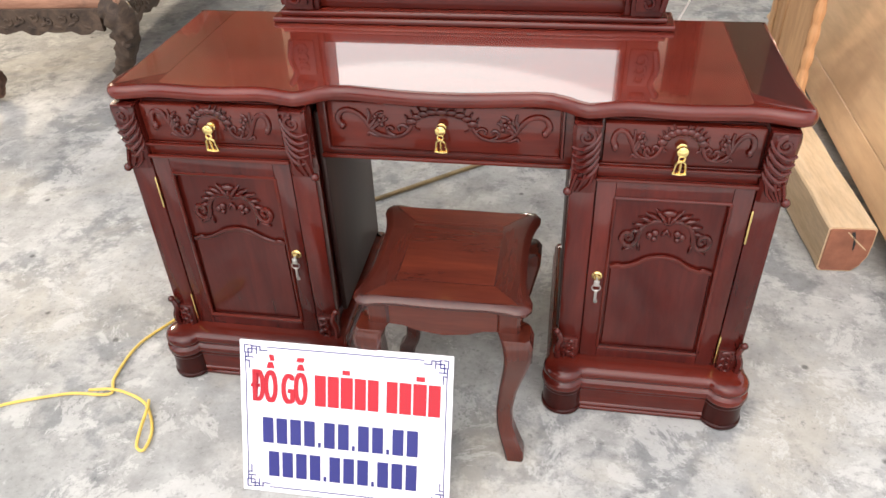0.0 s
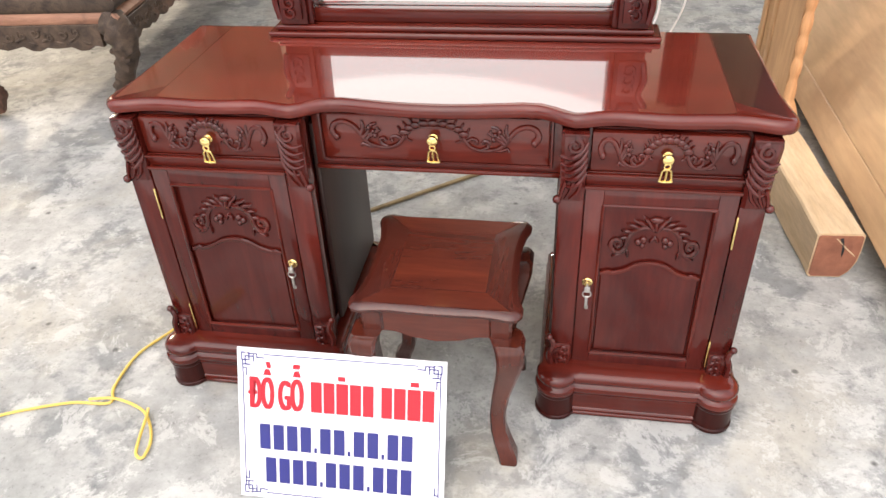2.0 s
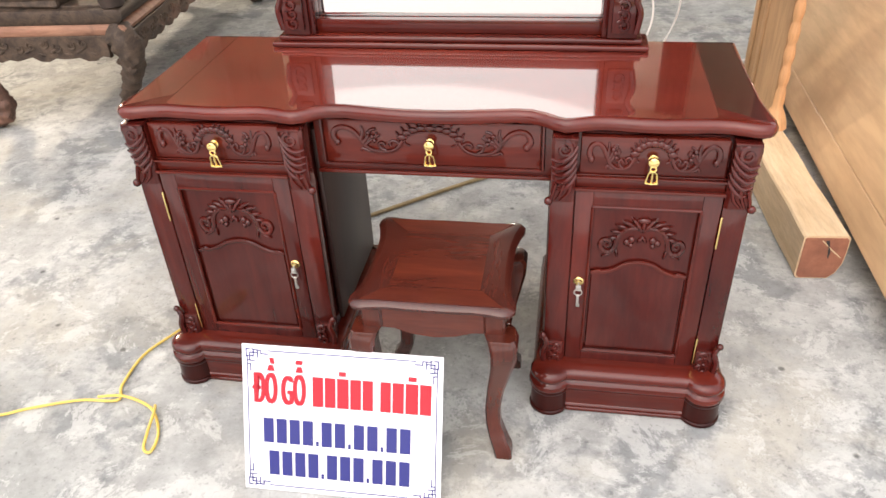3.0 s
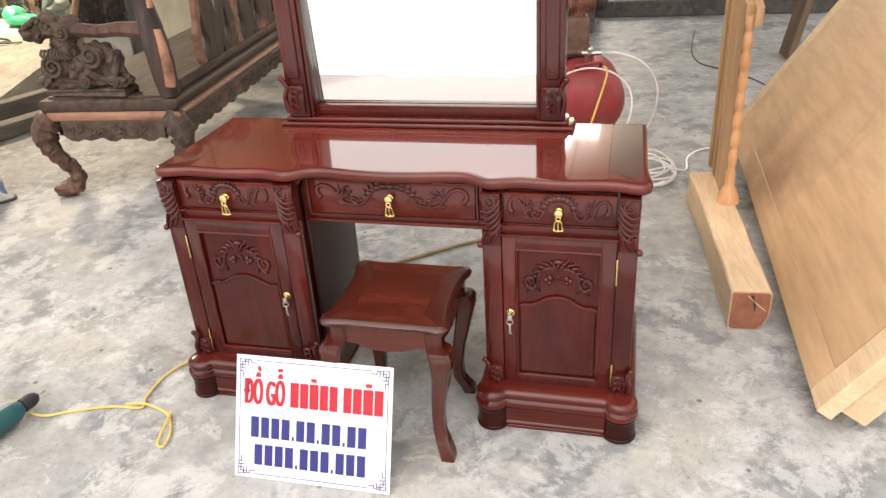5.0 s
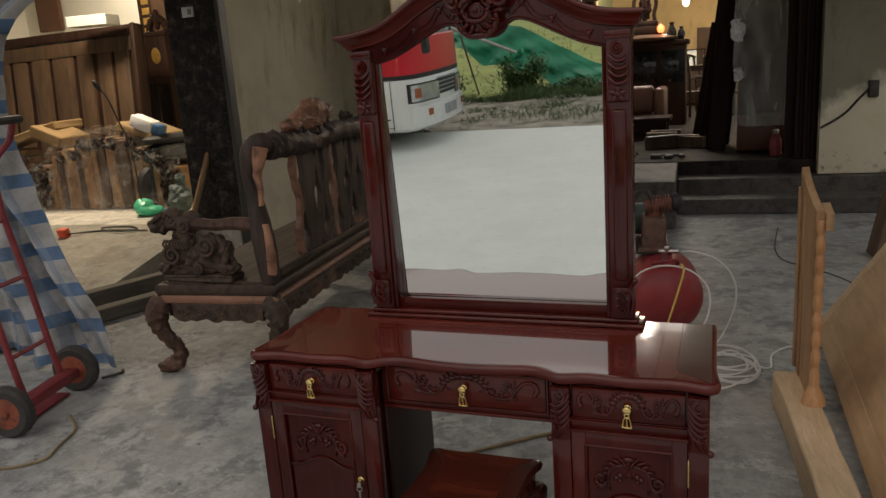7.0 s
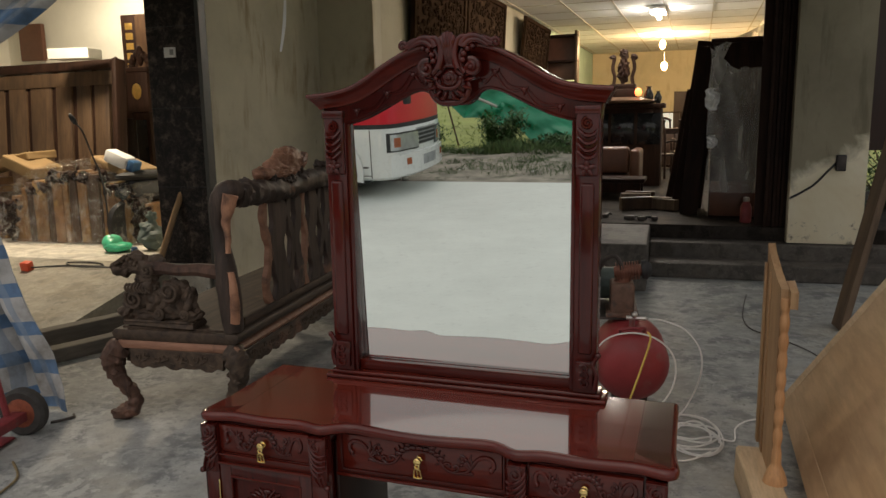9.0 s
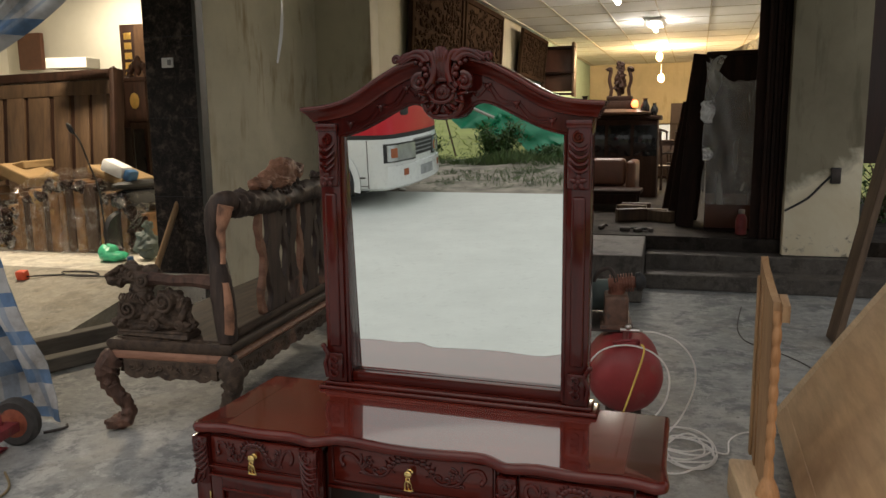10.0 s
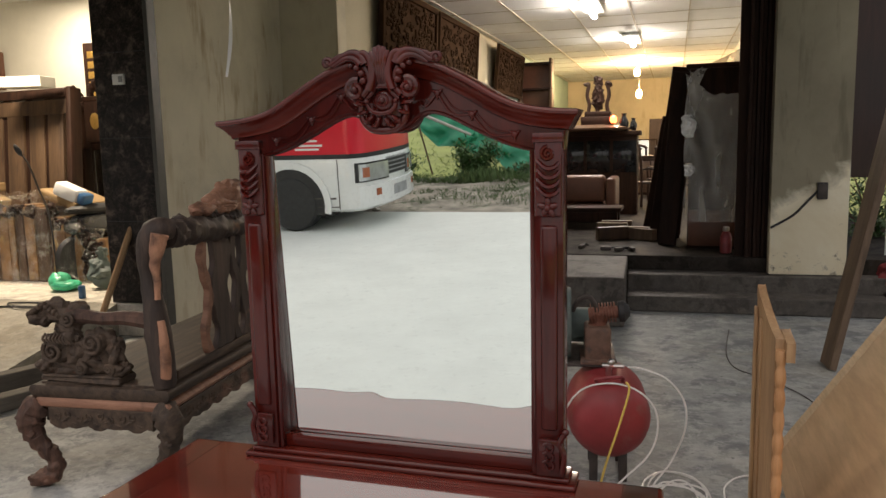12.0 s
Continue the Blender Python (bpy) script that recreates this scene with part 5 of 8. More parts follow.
# ---- sign leaning on the stool ----
sign = thing("sign_board", "white shop sign with red and blue lettering leaning on the stool", "sign", look((-0.172, -0.372, 0.0), (-0.172, -0.372 + 0.318, -0.145)))
sign.matrix_basis = pose(-0.17, -0.373, 0.002, 65.5, 0, 0.6)
sw, sh = 0.228, 0.347
part("board", box(B(), -sw, sw, 0, sh, -0.004, 0.0, 0.0015), SIGNW, sign, smooth=False)
bm = B()
for a in ((-sw + 0.012, -sw + 0.014, 0.045, sh - 0.045), (sw - 0.014, sw - 0.012, 0.045, sh - 0.045)):
    box(bm, a[0], a[1], a[2], a[3], 0.0002, 0.0007)
for a in ((-sw + 0.06, sw - 0.06, 0.012, 0.014), (-sw + 0.06, sw - 0.06, sh - 0.014, sh - 0.012)):
    box(bm, a[0], a[1], a[2], a[3], 0.0002, 0.0007)
for sx in (-1, 1):
    for sy in (0, 1):
        def cell(u0, u1, v0, v1):
            xs = sorted((sx * (sw - u0), sx * (sw - u1)))
            ys = sorted((v0, v1)) if not sy else sorted((sh - v0, sh - v1))
            box(bm, xs[0], xs[1], ys[0], ys[1], 0.0002, 0.0007)
        for u0, u1, v0, v1 in ((0.01, 0.028, 0.01, 0.0115), (0.01, 0.028, 0.0265, 0.028), (0.01, 0.0115, 0.01, 0.028), (0.0265, 0.028, 0.01, 0.028), (0.018, 0.038, 0.018, 0.0195), (0.018, 0.0195, 0.018, 0.038), (0.0365, 0.038, 0.012, 0.03), (0.012, 0.03, 0.0365, 0.038), (0.028, 0.046, 0.012, 0.0135), (0.012, 0.0135, 0.028, 0.046), (0.0445, 0.046, 0.012, 0.022), (0.012, 0.022, 0.0445, 0.046), (0.046, 0.062, 0.02, 0.0215), (0.02, 0.0215, 0.046, 0.062)):
            cell(u0 - 0.0005, u1 + 0.0005, v0 - 0.0005, v1 + 0.0005)
part("fret_border", bm, SIGNBLUE, sign, "thin blue fret border", smooth=False)
for k in range(4):
    lettering("lettering", "\u0110\u1ed2 G\u1ed6", 0.096, SIGNRED, sign, pose(-0.205 + 0.0022 * k, 0.212 + 0.001 * (k % 2), 0.0008 + 0.0002 * k), 0.0003, 0.385)
for x0, x1 in ((-0.064, -0.04), (-0.036, -0.012), (-0.008, 0.018), (0.022, 0.046), (0.05, 0.073), (0.09, 0.113), (0.117, 0.142), (0.146, 0.174), (0.178, 0.203)):
    part("red_bar", box(B(), x0, x1, 0.212, 0.281, 0.0002, 0.0014), SIGNRED, sign, smooth=False)
for x0, x1 in ((-0.004, 0.012), (0.152, 0.17)):
    part("red_bar", box(B(), x0, x1, 0.287, 0.297, 0.0002, 0.0014), SIGNRED, sign, smooth=False)
for y, x, dots in ((0.118, -0.18, (4, 7, 10)), (0.04, -0.168, (4, 8))):
    for k in range(13 if len(dots) == 3 else 12):
        w, h = (0.006, 0.011) if k in dots else (0.0235, 0.058)
        part("blue_bar", box(B(), x, x + w, y, y + h, 0.0002, 0.0014), SIGNBLUE, sign, smooth=False)
        x += w + 0.0071
for x in (-0.19, 0.19):
    part("foot_peg", box(B(), x - 0.012, x + 0.012, -0.002, 0.012, -0.02, -0.0045, 0.002), ORANGE, sign)
for x in (-1, 1):
    for y in (0.012, sh - 0.012):
        part("screw", lathe(B(), [(0.003, 0.0002), (0.0028, 0.0012), (0.0012, 0.0016)], 8, pose(x * (sw - 0.022), y, 0)), STEEL, sign)

# ---- carved bench ----
REDOLD = wood("reddish_weathered_hardwood", (0.033, 0.017, 0.012), (0.15, 0.078, 0.053), 0.6, 0.0, 'z', 4.0, 0.5, ((0.26, 0.13, 0.085), 3.5, 0.6))
bench = thing("carved_bench", "unfinished antique hardwood bench with dragon-carved arm and slatted back", "bench", pose(-1.54, 1.43, 0, 0, 0, 5.5))
L = 1.95
part("seat_board", box(B(), -0.70, -0.03, 0.03, L - 0.03, 0.52, 0.548, 0.004), OLDWOOD, bench, "wide worn seat board", smooth=False)
rim = [(-0.74, 0.0), (0.0, 0.0), (0.0, L), (-0.74, L)]
part("seat_moulding", stack(B(), rim, [(-0.03, 0.474), (-0.012, 0.482), (0.0, 0.495), (0.006, 0.51), (0.002, 0.527), (-0.008, 0.535), (-0.024, 0.5375)]), OLDWOOD, bench, "rounded dark seat moulding")
part("waist", stack(B(), rim, [(-0.012, 0.43), (-0.002, 0.436), (0.004, 0.452), (-0.006, 0.46), (-0.03, 0.4735)]), SANDED, bench, "reddish sanded waist moulding")


def wavy_apron(length, seed):
    """Carved apron board: scalloped lower edge, relief of small scrolls."""
    low_edge = []
    n = max(8, int(length / 0.035))
    for k in range(n + 1):
        u = k / n
        low_edge.append((u * length, 0.335 - 0.016 * abs(math.sin(u * length * 17 + seed)) + (0.012 if k % 3 == 0 else 0)))
    bm = prism(B(), [(0, 0.429)] + low_edge + [(length, 0.429)], -0.012, 0.012, 0.003)
    k = 0
    x = 0.05
    while x < length - 0.05:
        tube(bm, [(a, -0.013, b) for a, b in spiral(x, 0.388 + 0.01 * math.sin(k * 2.1 + seed), 0.02, 1.1, 90 * (k % 2) + 40, 1 if k % 2 else -1, 10, 0.25)], 0.0055, 5)
        leaf(bm, x + 0.02, 0.36, -0.013, 0.035, 0.014, -20 if k % 2 else 25, 0.006)
        x += 0.058
        k += 1
    return bm


part("apron", shifted(wavy_apron(0.56, 0), pose(-0.65, 0.012, 0)), OLDWOOD, bench, "carved scalloped apron")
part("apron", shifted(wavy_apron(L - 0.18, 1), pose(-0.012, 0.09, 0, 0, 0, 90)), OLDWOOD, bench, "carved scalloped apron")
part("apron", shifted(wavy_apron(L - 0.18, 2), pose(-0.728, L - 0.09, 0, 0, 0, -90)), OLDWOOD, bench, "carved scalloped apron")


def claw_leg(sx, sy):
    """Bowed leg with a carved mask on the knee and a scrolled foot; it swells outward by sx, sy."""
    path = [(0.0, 0.44, 0.056), (0.03, 0.41, 0.062), (0.056, 0.36, 0.06), (0.052, 0.3, 0.05), (0.018, 0.22, 0.041), (-0.024, 0.15, 0.036), (-0.036, 0.095, 0.036), (-0.014, 0.056, 0.04), (0.03, 0.045, 0.043), (0.062, 0.048, 0.034), (0.076, 0.058, 0.012)]
    pts = smoothed([(o * sx, o * sy, z) for o, z, r in path], 6)
    rr = smoothed([(r, 0, 0) for o, z, r in path], 6)
    bm = tube(B(), pts, [r[0] for r in rr], 20)
    for k in range(7):
        a = k * 1.9
        lump(bm, (0.045 * sx + 0.03 * math.cos(a), 0.04 * sy + 0.03 * math.sin(a), 0.405 - 0.02 * k), (0.032, 0.032, 0.022))
    gnarl(bm, 0.012, 24, sx + 2 * sy)
    for v in bm.verts:
        v.co.z = max(0.0, v.co.z)
    return bm


for x, y, sx, sy in ((-0.722, 0.05, -1, -0.5), (-0.066, 0.05, 1, -0.5), (-0.05, L - 0.05, 1, 0.5), (-0.69, L - 0.05, -1, 0.5)):
    part("leg", shifted(claw_leg(sx, sy), pose(x, y, 0)), REDOLD if (sx, sy) == (-1, -0.5) else OLDWOOD, bench, "bowed leg with carved knee and scrolled foot")

# near arm post and carved arm
bm = B()
pp = smoothed([(-0.04, 0.05, 0.54), (-0.055, 0.05, 0.75), (-0.072, 0.05, 0.95), (-0.09, 0.05, 1.1), (-0.08, 0.05, 1.21), (-0.035, 0.06, 1.28), (0.005, 0.12, 1.28)], 5)
k = len(pp)
tube(bm, pp, [0.05 + 0.011 * math.sin(i * 0.33) for i in range(k)], 16)
gnarl(bm, 0.006, 14, 2.0)
post = part("arm_post", bm, OLDWOOD_Z, bench, "bent natural trunk-like post")
for path, r0, r1 in (([(-0.004, 0.0, 0.6), (0.004, -0.002, 0.7), (-0.002, 0.0, 0.8), (-0.012, 0.008, 0.87)], 0.026, 0.017), ([(-0.02, 0.004, 0.97), (-0.012, 0.0, 1.05), (-0.016, 0.0, 1.13), (-0.004, 0.002, 1.2), (0.012, 0.012, 1.27)], 0.014, 0.042)):
    way = smoothed(path, 5)
    strip = tube(B(), way, [r0 + (r1 - r0) * (q / (len(way) - 1)) ** 1.6 for q in range(len(way))], 14)
    part("sapwood_strip", gnarl(strip, 0.005, 16, r0 * 90), SAPWOOD, post, "pale reddish sapwood streak on the dark post")
bm = B()
tube(bm, smoothed([(-0.06, 0.05, 0.852), (-0.22, 0.05, 0.868), (-0.34, 0.05, 0.862), (-0.44, 0.05, 0.872), (-0.52, 0.05, 0.87)], 5), [0.046 - 0.014 * math.sin(math.pi * i / 20) for i in range(21)], 9)
part("arm_rail", bm, REDOLD, bench, "smooth reddish arm rail")
bm = B()
random.seed(4)
for x, z, rx_, rz_ in ((-0.6, 0.89, 0.09, 0.062), (-0.68, 0.86, 0.06, 0.04), (-0.55, 0.82, 0.07, 0.05), (-0.5, 0.875, 0.06, 0.055), (-0.6, 0.705, 0.085, 0.075), (-0.49, 0.69, 0.09, 0.08), (-0.385, 0.735, 0.075, 0.08), (-0.41, 0.63, 0.1, 0.06), (-0.57, 0.615, 0.1, 0.055), (-0.29, 0.7, 0.032, 0.075), (-0.68, 0.62, 0.045, 0.06), (-0.27, 0.62, 0.04, 0.035), (-0.53, 0.76, 0.06, 0.05)):
    lump(bm, (x, 0.07 + random.uniform(-0.012, 0.012), z), (rx_, 0.05, rz_))
box(bm, -0.69, -0.26, 0.02, 0.12, 0.549, 0.585, 0.014, seg=3)
gnarl(bm, 0.019, 17, 3.0)
for x, z, r in ((-0.502, 0.867, 0.036), (-0.385, 0.753, 0.055), (-0.6, 0.705, 0.055), (-0.45, 0.63, 0.03), (-0.3, 0.63, 0.026)):
    k = 26
    tube(bm, [(a, 0.006 - 0.012 * i / k, b) for i, (a, b) in enumerate(spiral(x, z, r, 1.8, 20 + x * 400, 1, k, 0.1))], [0.0105 - 0.0001 * i for i in range(k + 1)], 8)
for k in range(9):
    lump(bm, (-0.72 + 0.02 * k, 0.02, 0.93 - 0.02 * abs(k - 4) * 0.6), (0.013, 0.02, 0.016))
for k in range(8):
    tube(bm, smoothed([(-0.64 + 0.018 * k, 0.02, 0.79), (-0.65 + 0.018 * k, 0.008, 0.765), (-0.63 + 0.018 * k, 0.012, 0.74)], 3), 0.007, 6)
part("dragon_arm", bm, OLDWOOD, bench, "dragon-head carving with scrolls under the arm")
# backrest along the far side
bm = B()
pts = smoothed([(-0.03, 0.12, 1.255), (-0.03, 0.35, 1.25), (-0.03, 0.7, 1.235), (-0.03, 1.1, 1.26), (-0.03, 1.5, 1.24), (-0.03, L - 0.06, 1.21)], 5)
tube(bm, smoothed(pts, 3), 0.066, 22)
random.seed(8)
for k in range(30):
    y = 0.26 + 0.056 * k
    lump(bm, (-0.03 + random.uniform(-0.02, 0.02), y, 1.27 + random.uniform(-0.015, 0.035) + (0.05 if k % 7 == 5 else 0)), (0.045, random.uniform(0.035, 0.06), random.uniform(0.025, 0.045)))
gnarl(bm, 0.014, 19, 1.0)
part("top_rail", bm, OLDWOOD_Z, bench, "dark carved top rail")
bm = B()
random.seed(5)
for y, z, ry_, rz_ in ((0.8, 1.4, 0.2, 0.08), (0.6, 1.375, 0.1, 0.04), (0.47, 1.345, 0.1, 0.035), (0.74, 1.43, 0.12, 0.05), (0.93, 1.4, 0.12, 0.055), (0.74, 1.35, 0.24, 0.05)):
    lump(bm, (-0.03, y, z), (0.05, ry_, rz_))
gnarl(bm, 0.014, 18, 6.0)
tube(bm, [(-0.085, y, z) for y, z in spiral(0.76, 1.42, 0.04, 1.4, 30, 1, 16)], 0.007, 6)
part("finial_carving", bm, SANDED, bench, "reddish sanded carved head on the back rail")
part("lower_rail", box(B(), -0.05, -0.01, 0.12, L - 0.1, 0.555, 0.60, 0.008), OLDWOOD, bench)


def back_slat(w, s):
    levels = [(0.6, 0.0), (0.7, 0.03 * s), (0.8, 0.0), (0.9, -0.03 * s), (1.0, 0.0), (1.1, 0.025 * s), (1.2, 0.0)]
    ln = smoothed([(o, z) for z, o in levels], 4)
    edge_a = [(o - w / 2 - 0.006 * math.sin(i * 1.3), z) for i, (o, z) in enumerate(ln)]
    edge_b = [(o + w / 2 + 0.006 * math.sin(i * 1.3), z) for i, (o, z) in enumerate(ln)]
    return shifted(prism(B(), edge_b + edge_a[::-1], -0.016, 0.016, 0.005), pose(-0.03, 0, 0, 0, 0, 90))


for i, (y, w) in enumerate(((0.45, 0.05), (0.6, 0.18), (0.76, 0.06), (0.86, 0.1), (0.97, 0.055), (1.1, 0.14), (1.23, 0.06), (1.34, 0.1), (1.5, 0.16), (1.67, 0.06), (1.84, 0.07))):
    part("back_slat", shifted(back_slat(w, 1 if i % 2 else -1), pose(0, y, 0)), SANDED if i in (0, 4) else OLDWOOD_Z, bench, "wavy back slat")

# ---- timber foot with an upright carved end, and the large board ----
beam = thing("timber_trestle", "raw timber foot beam carrying an upright wavy-edged end piece", "trestle", pose(1.066, 0.575, 0, 0, 0, 3.9))
SECTION = [(-0.066, 0.009), (-0.058, 0.0), (0.03, 0.0), (0.05, 0.02), (0.064, 0.055), (0.067, 0.1), (0.066, 0.147), (0.06, 0.153), (-0.06, 0.153), (-0.066, 0.148)]


def hewn_beam(length):
    """Squared timber with a waney lower corner, slightly wavy faces and a rounded rough far end."""
    bm = B()
    rings = []
    for k in range(25):
        y = 0.004 + (length - 0.004) * k / 24
        end = max(0.0, (y - length + 0.14) / 0.14)
        ring = []
        for i, (x, z) in enumerate(SECTION):
            wob = 0.005 * noise.noise((x * 20, y * 5, z * 20)) if k else 0.0
            swell = 1 + 0.22 * max(0.0, 1 - abs(y - length + 0.12) / 0.25) * (x < 0)
            ring.append(bm.verts.new((x * swell * (1 - 0.35 * end ** 2) + wob, y, max(0.0, z * (1 - 0.3 * end ** 2) + (wob if z < 0.14 else 0) * (z > 0.01)))))
        rings.append(ring)
    n_ = len(SECTION)
    for a, b in zip(rings, rings[1:]):
        for i in range(n_):
            bm.faces.new((a[i], a[(i + 1) % n_], b[(i + 1) % n_], b[i]))
    bm.faces.new(rings[0][::-1])
    bm.faces.new(rings[-1])
    bmesh.ops.recalc_face_normals(bm, faces=bm.faces[:])
    return bm


UPRIGHT_FACE = Matrix(((1, 0, 0, 0), (0, 0, 1, 0), (0, 1, 0, 0), (0, 0, 0, 1)))
part("foot_beam", hewn_beam(1.17), RAWPINE, beam, "hewn raw timber beam with a waney corner", smooth=False)
bm = stack(B(), [(x * 0.93, 0.0765 + (z - 0.0765) * 0.93) for x, z in SECTION], [(0, 0.0), (0, 0.0035)])
part("end_grain", shifted(bm, UPRIGHT_FACE), ENDGRAIN, beam, "reddish end grain", smooth=False)
part("crack", shifted(stack(B(), [(-0.004, 0.139), (0.008, 0.115), (0.013, 0.08), (0.016, 0.075), (0.017, 0.1), (0.006, 0.141)], [(0, -0.0012), (0, -0.0002)]), UPRIGHT_FACE), BLACK, beam, "dark drying crack", smooth=False)
part("crack", shifted(stack(B(), [(-0.014, 0.139), (0.02, 0.104), (0.05, 0.078), (0.051, 0.081), (0.022, 0.108), (-0.011, 0.14)], [(0, -0.0012), (0, -0.0002)]), UPRIGHT_FACE), RAWPINE, beam, "pale split line", smooth=False)
UPM = beam.matrix_basis.inverted() @ pose(1.03, 1.75, 0, 0, 0, 2.5)
outl = [(-0.425, 0.154), (-0.425, 0.955), (-0.34, 0.965), (-0.24, 0.985), (-0.13, 1.015), (-0.05, 1.04), (-0.012, 1.062), (0.004, 1.066), (0.012, 1.05), (0.006, 1.02), (-0.004, 0.99), (0.0, 0.95), (0.0, 0.154)]
part("end_piece", shifted(prism(B(), outl, -0.014, 0.014, 0.004), UPM @ pose(0, 0, 0, 0, 0, 90)), RAWPINE_Z, beam, "upright carved end board")
bead_line = [(0.013 + 0.006 * abs(math.sin((z - 0.153) * 40)) + 0.035 * max(0, 1 - (z - 0.153) / 0.12) ** 1.6, z) for z in (0.154 + 0.0085 * k for k in range(91))]
part("bead_post", lathe(B(), bead_line, 12, UPM @ pose(0.004, -0.434, 0)), FRESHWOOD, beam, "bead-turned edge post")
for y0, y1, th, zz in ((-0.05, -0.008, 0.012, 0.985), (-0.16, -0.11, 0.005, 0.965)):
    part("end_batten", shifted(box(B(), -0.0145 - th, -0.0145, y0, y1, 0.154, zz, 0.005), UPM), RAWPINE_Z, beam)
part("bracket", shifted(prism(B(), [(-0.47, 0.885), (-0.47, 0.95), (-0.36, 0.975), (-0.32, 0.96), (-0.38, 0.9)], -0.042, -0.0145, 0.004), UPM @ pose(0, 0, 0, 0, 0, 90)), RAWPINE_Z, beam, "small bracket at the top")

UPV = Vector((0.55, 0, 0.835)).normalized()
NRM = Vector((-UPV.z, 0, UPV.x))
slab_m = Matrix.Translation((1.18, 0.06, 0.083)) @ Matrix(((UPV.x, 0, NRM.x, 0), (0, 1, 0, 0), (UPV.z, 0, NRM.z, 0), (0, 0, 0, 1)))
slab = thing("large_wooden_board", "large pale framed wooden table top leaning on its long edge", "board", slab_m)
W, LL = 1.45, 2.44
part("field", box(B(), 0.10, W - 0.1, 0.1, LL - 0.1, -0.05, -0.001, 0.0), PANELWOOD, slab, "smooth pale board field", smooth=False)
for nm, a in (("edge_board", (0.0, W, 0.0, 0.0985)), ("edge_board", (0.0, W, LL - 0.0985, LL)), ("edge_board", (0.0, 0.0985, 0.1, LL - 0.1)), ("edge_board", (W - 0.0985, W, 0.1, LL - 0.1))):
    part(nm, box(B(), a[0], a[1], a[2], a[3], -0.05, 0.0, 0.004), RAWPINE if a[1] - a[0] > 1 else PANELWOOD, slab, smooth=False)
for a in ((0.03, W - 0.03, 0.02, 0.06), (0.03, W - 0.03, LL - 0.06, LL - 0.02), (0.02, 0.06, 0.062, LL - 0.062)):
    part("apron", box(B(), a[0], a[1], a[2], a[3], -0.145, -0.0505, 0.004), RAWPINE, slab, smooth=False)

plank_m = look((1.77, 4.4, 0.0), (2.24, 4.46, 2.45))
solo("leaning_plank", box(B(), -0.105, 0.105, -0.025, 0.025, -2.16, -0.01, 0.004), PLANK, "brown sawn plank leaning at the wall", "plank", m=plank_m, smooth=False)
solo("leaning_plank", box(B(), -0.05, 0.05, -0.02, 0.02, -2.3, -0.01, 0.004), PLANK, "narrow brown sawn plank leaning at the wall", "plank", m=look((2.25, 4.7, 0.0), (3.0, 4.8, 2.3)), smooth=False)

# ---- air compressor ----
RUSTIRON = plain("rusty_cast_iron", (0.15, 0.085, 0.06), 0.7, 0.1, 0.35, 14, 0.3, (0.07, 0.055, 0.048), 0.56)
comp = thing("air_compressor", "dusty red air compressor with pump and belt guard on its tank", "air compressor", pose(0.43, 2.0, -0.058, 0, 0, 8))
r = 0.198
part("tank", lathe(B(), [(0.02, 0.0), (0.09, 0.012), (0.15, 0.04), (0.185, 0.085), (r, 0.14), (r, 0.4), (0.185, 0.46), (0.12, 0.51), (0.02, 0.53)], 28, pose(0, 0, 0.392, -90, 0, 0)), REDTANK, comp, "dull red pressure tank")
for y in (0.14, 0.38):
    for x in (-0.07, 0.07):
        part("foot", box(B(), x - 0.02, x + 0.02, y, y + 0.04, 0.058, 0.24, 0.004), IRON, comp)
part("handle", tube(B(), smoothed([(-0.06, 0.1, 0.575), (-0.055, 0.05, 0.6), (0.05, 0.05, 0.612), (0.06, 0.1, 0.58)], 5), 0.009, 7), REDFRAME, comp, "small red handle")
part("top_plate", box(B(), -0.2, 0.05, 0.27, 0.78, 0.592, 0.606, 0.003), IRON, comp)
part("pump_block", box(box(B(), -0.11, 0.02, 0.28, 0.46, 0.607, 0.79, 0.02, None, 3), -0.13, 0.04, 0.26, 0.48, 0.607, 0.63, 0.004), RUSTIRON, comp, "oily brown pump block")
bm = tube(B(), [(-0.05, 0.36, 0.775), (-0.03, 0.355, 0.845)], 0.045, 12)
cyl = pose(-0.02, 0.35, 0.85, 0, 84, 0)
for k in range(9):
    lathe(bm, [(0.03, -0.06 + k * 0.0145), (0.052, -0.06 + k * 0.0145), (0.052, -0.054 + k * 0.0145), (0.03, -0.054 + k * 0.0145)], 16, cyl)
tube(bm, [cyl @ Vector((0, 0, -0.07)), cyl @ Vector((0, 0, 0.09))], 0.032, 10)
part("cylinder", bm, RUST, comp, "finned rusty cylinder")
part("air_filter", lathe(B(), [(0.03, 0.074), (0.052, 0.078), (0.056, 0.104), (0.044, 0.114), (0.03, 0.13), (0.02, 0.132)], 14, cyl), BLACK, comp)
bm = lathe(B(), [(0.17, -0.03), (0.178, -0.02), (0.178, 0.03), (0.17, 0.035), (0.155, 0.02)], 26, pose(-0.21, 0.4, 0.79, 0, 90, 0))
for k in range(5):
    a = k * math.pi / 5
    tube(bm, [(-0.2, 0.4 + 0.165 * math.cos(a), 0.79 + 0.165 * math.sin(a)), (-0.2, 0.4 - 0.165 * math.cos(a), 0.79 - 0.165 * math.sin(a))], 0.008, 6)
part("flywheel", bm, MACHINE, comp, "grey-green flywheel and guard")
part("motor", lathe(B(), [(0.03, 0.0), (0.09, 0.01), (0.095, 0.03), (0.095, 0.19), (0.08, 0.21), (0.03, 0.215)], 18, pose(-0.19, 0.68, 0.71, 0, 90, 0)), MACHINE, comp)
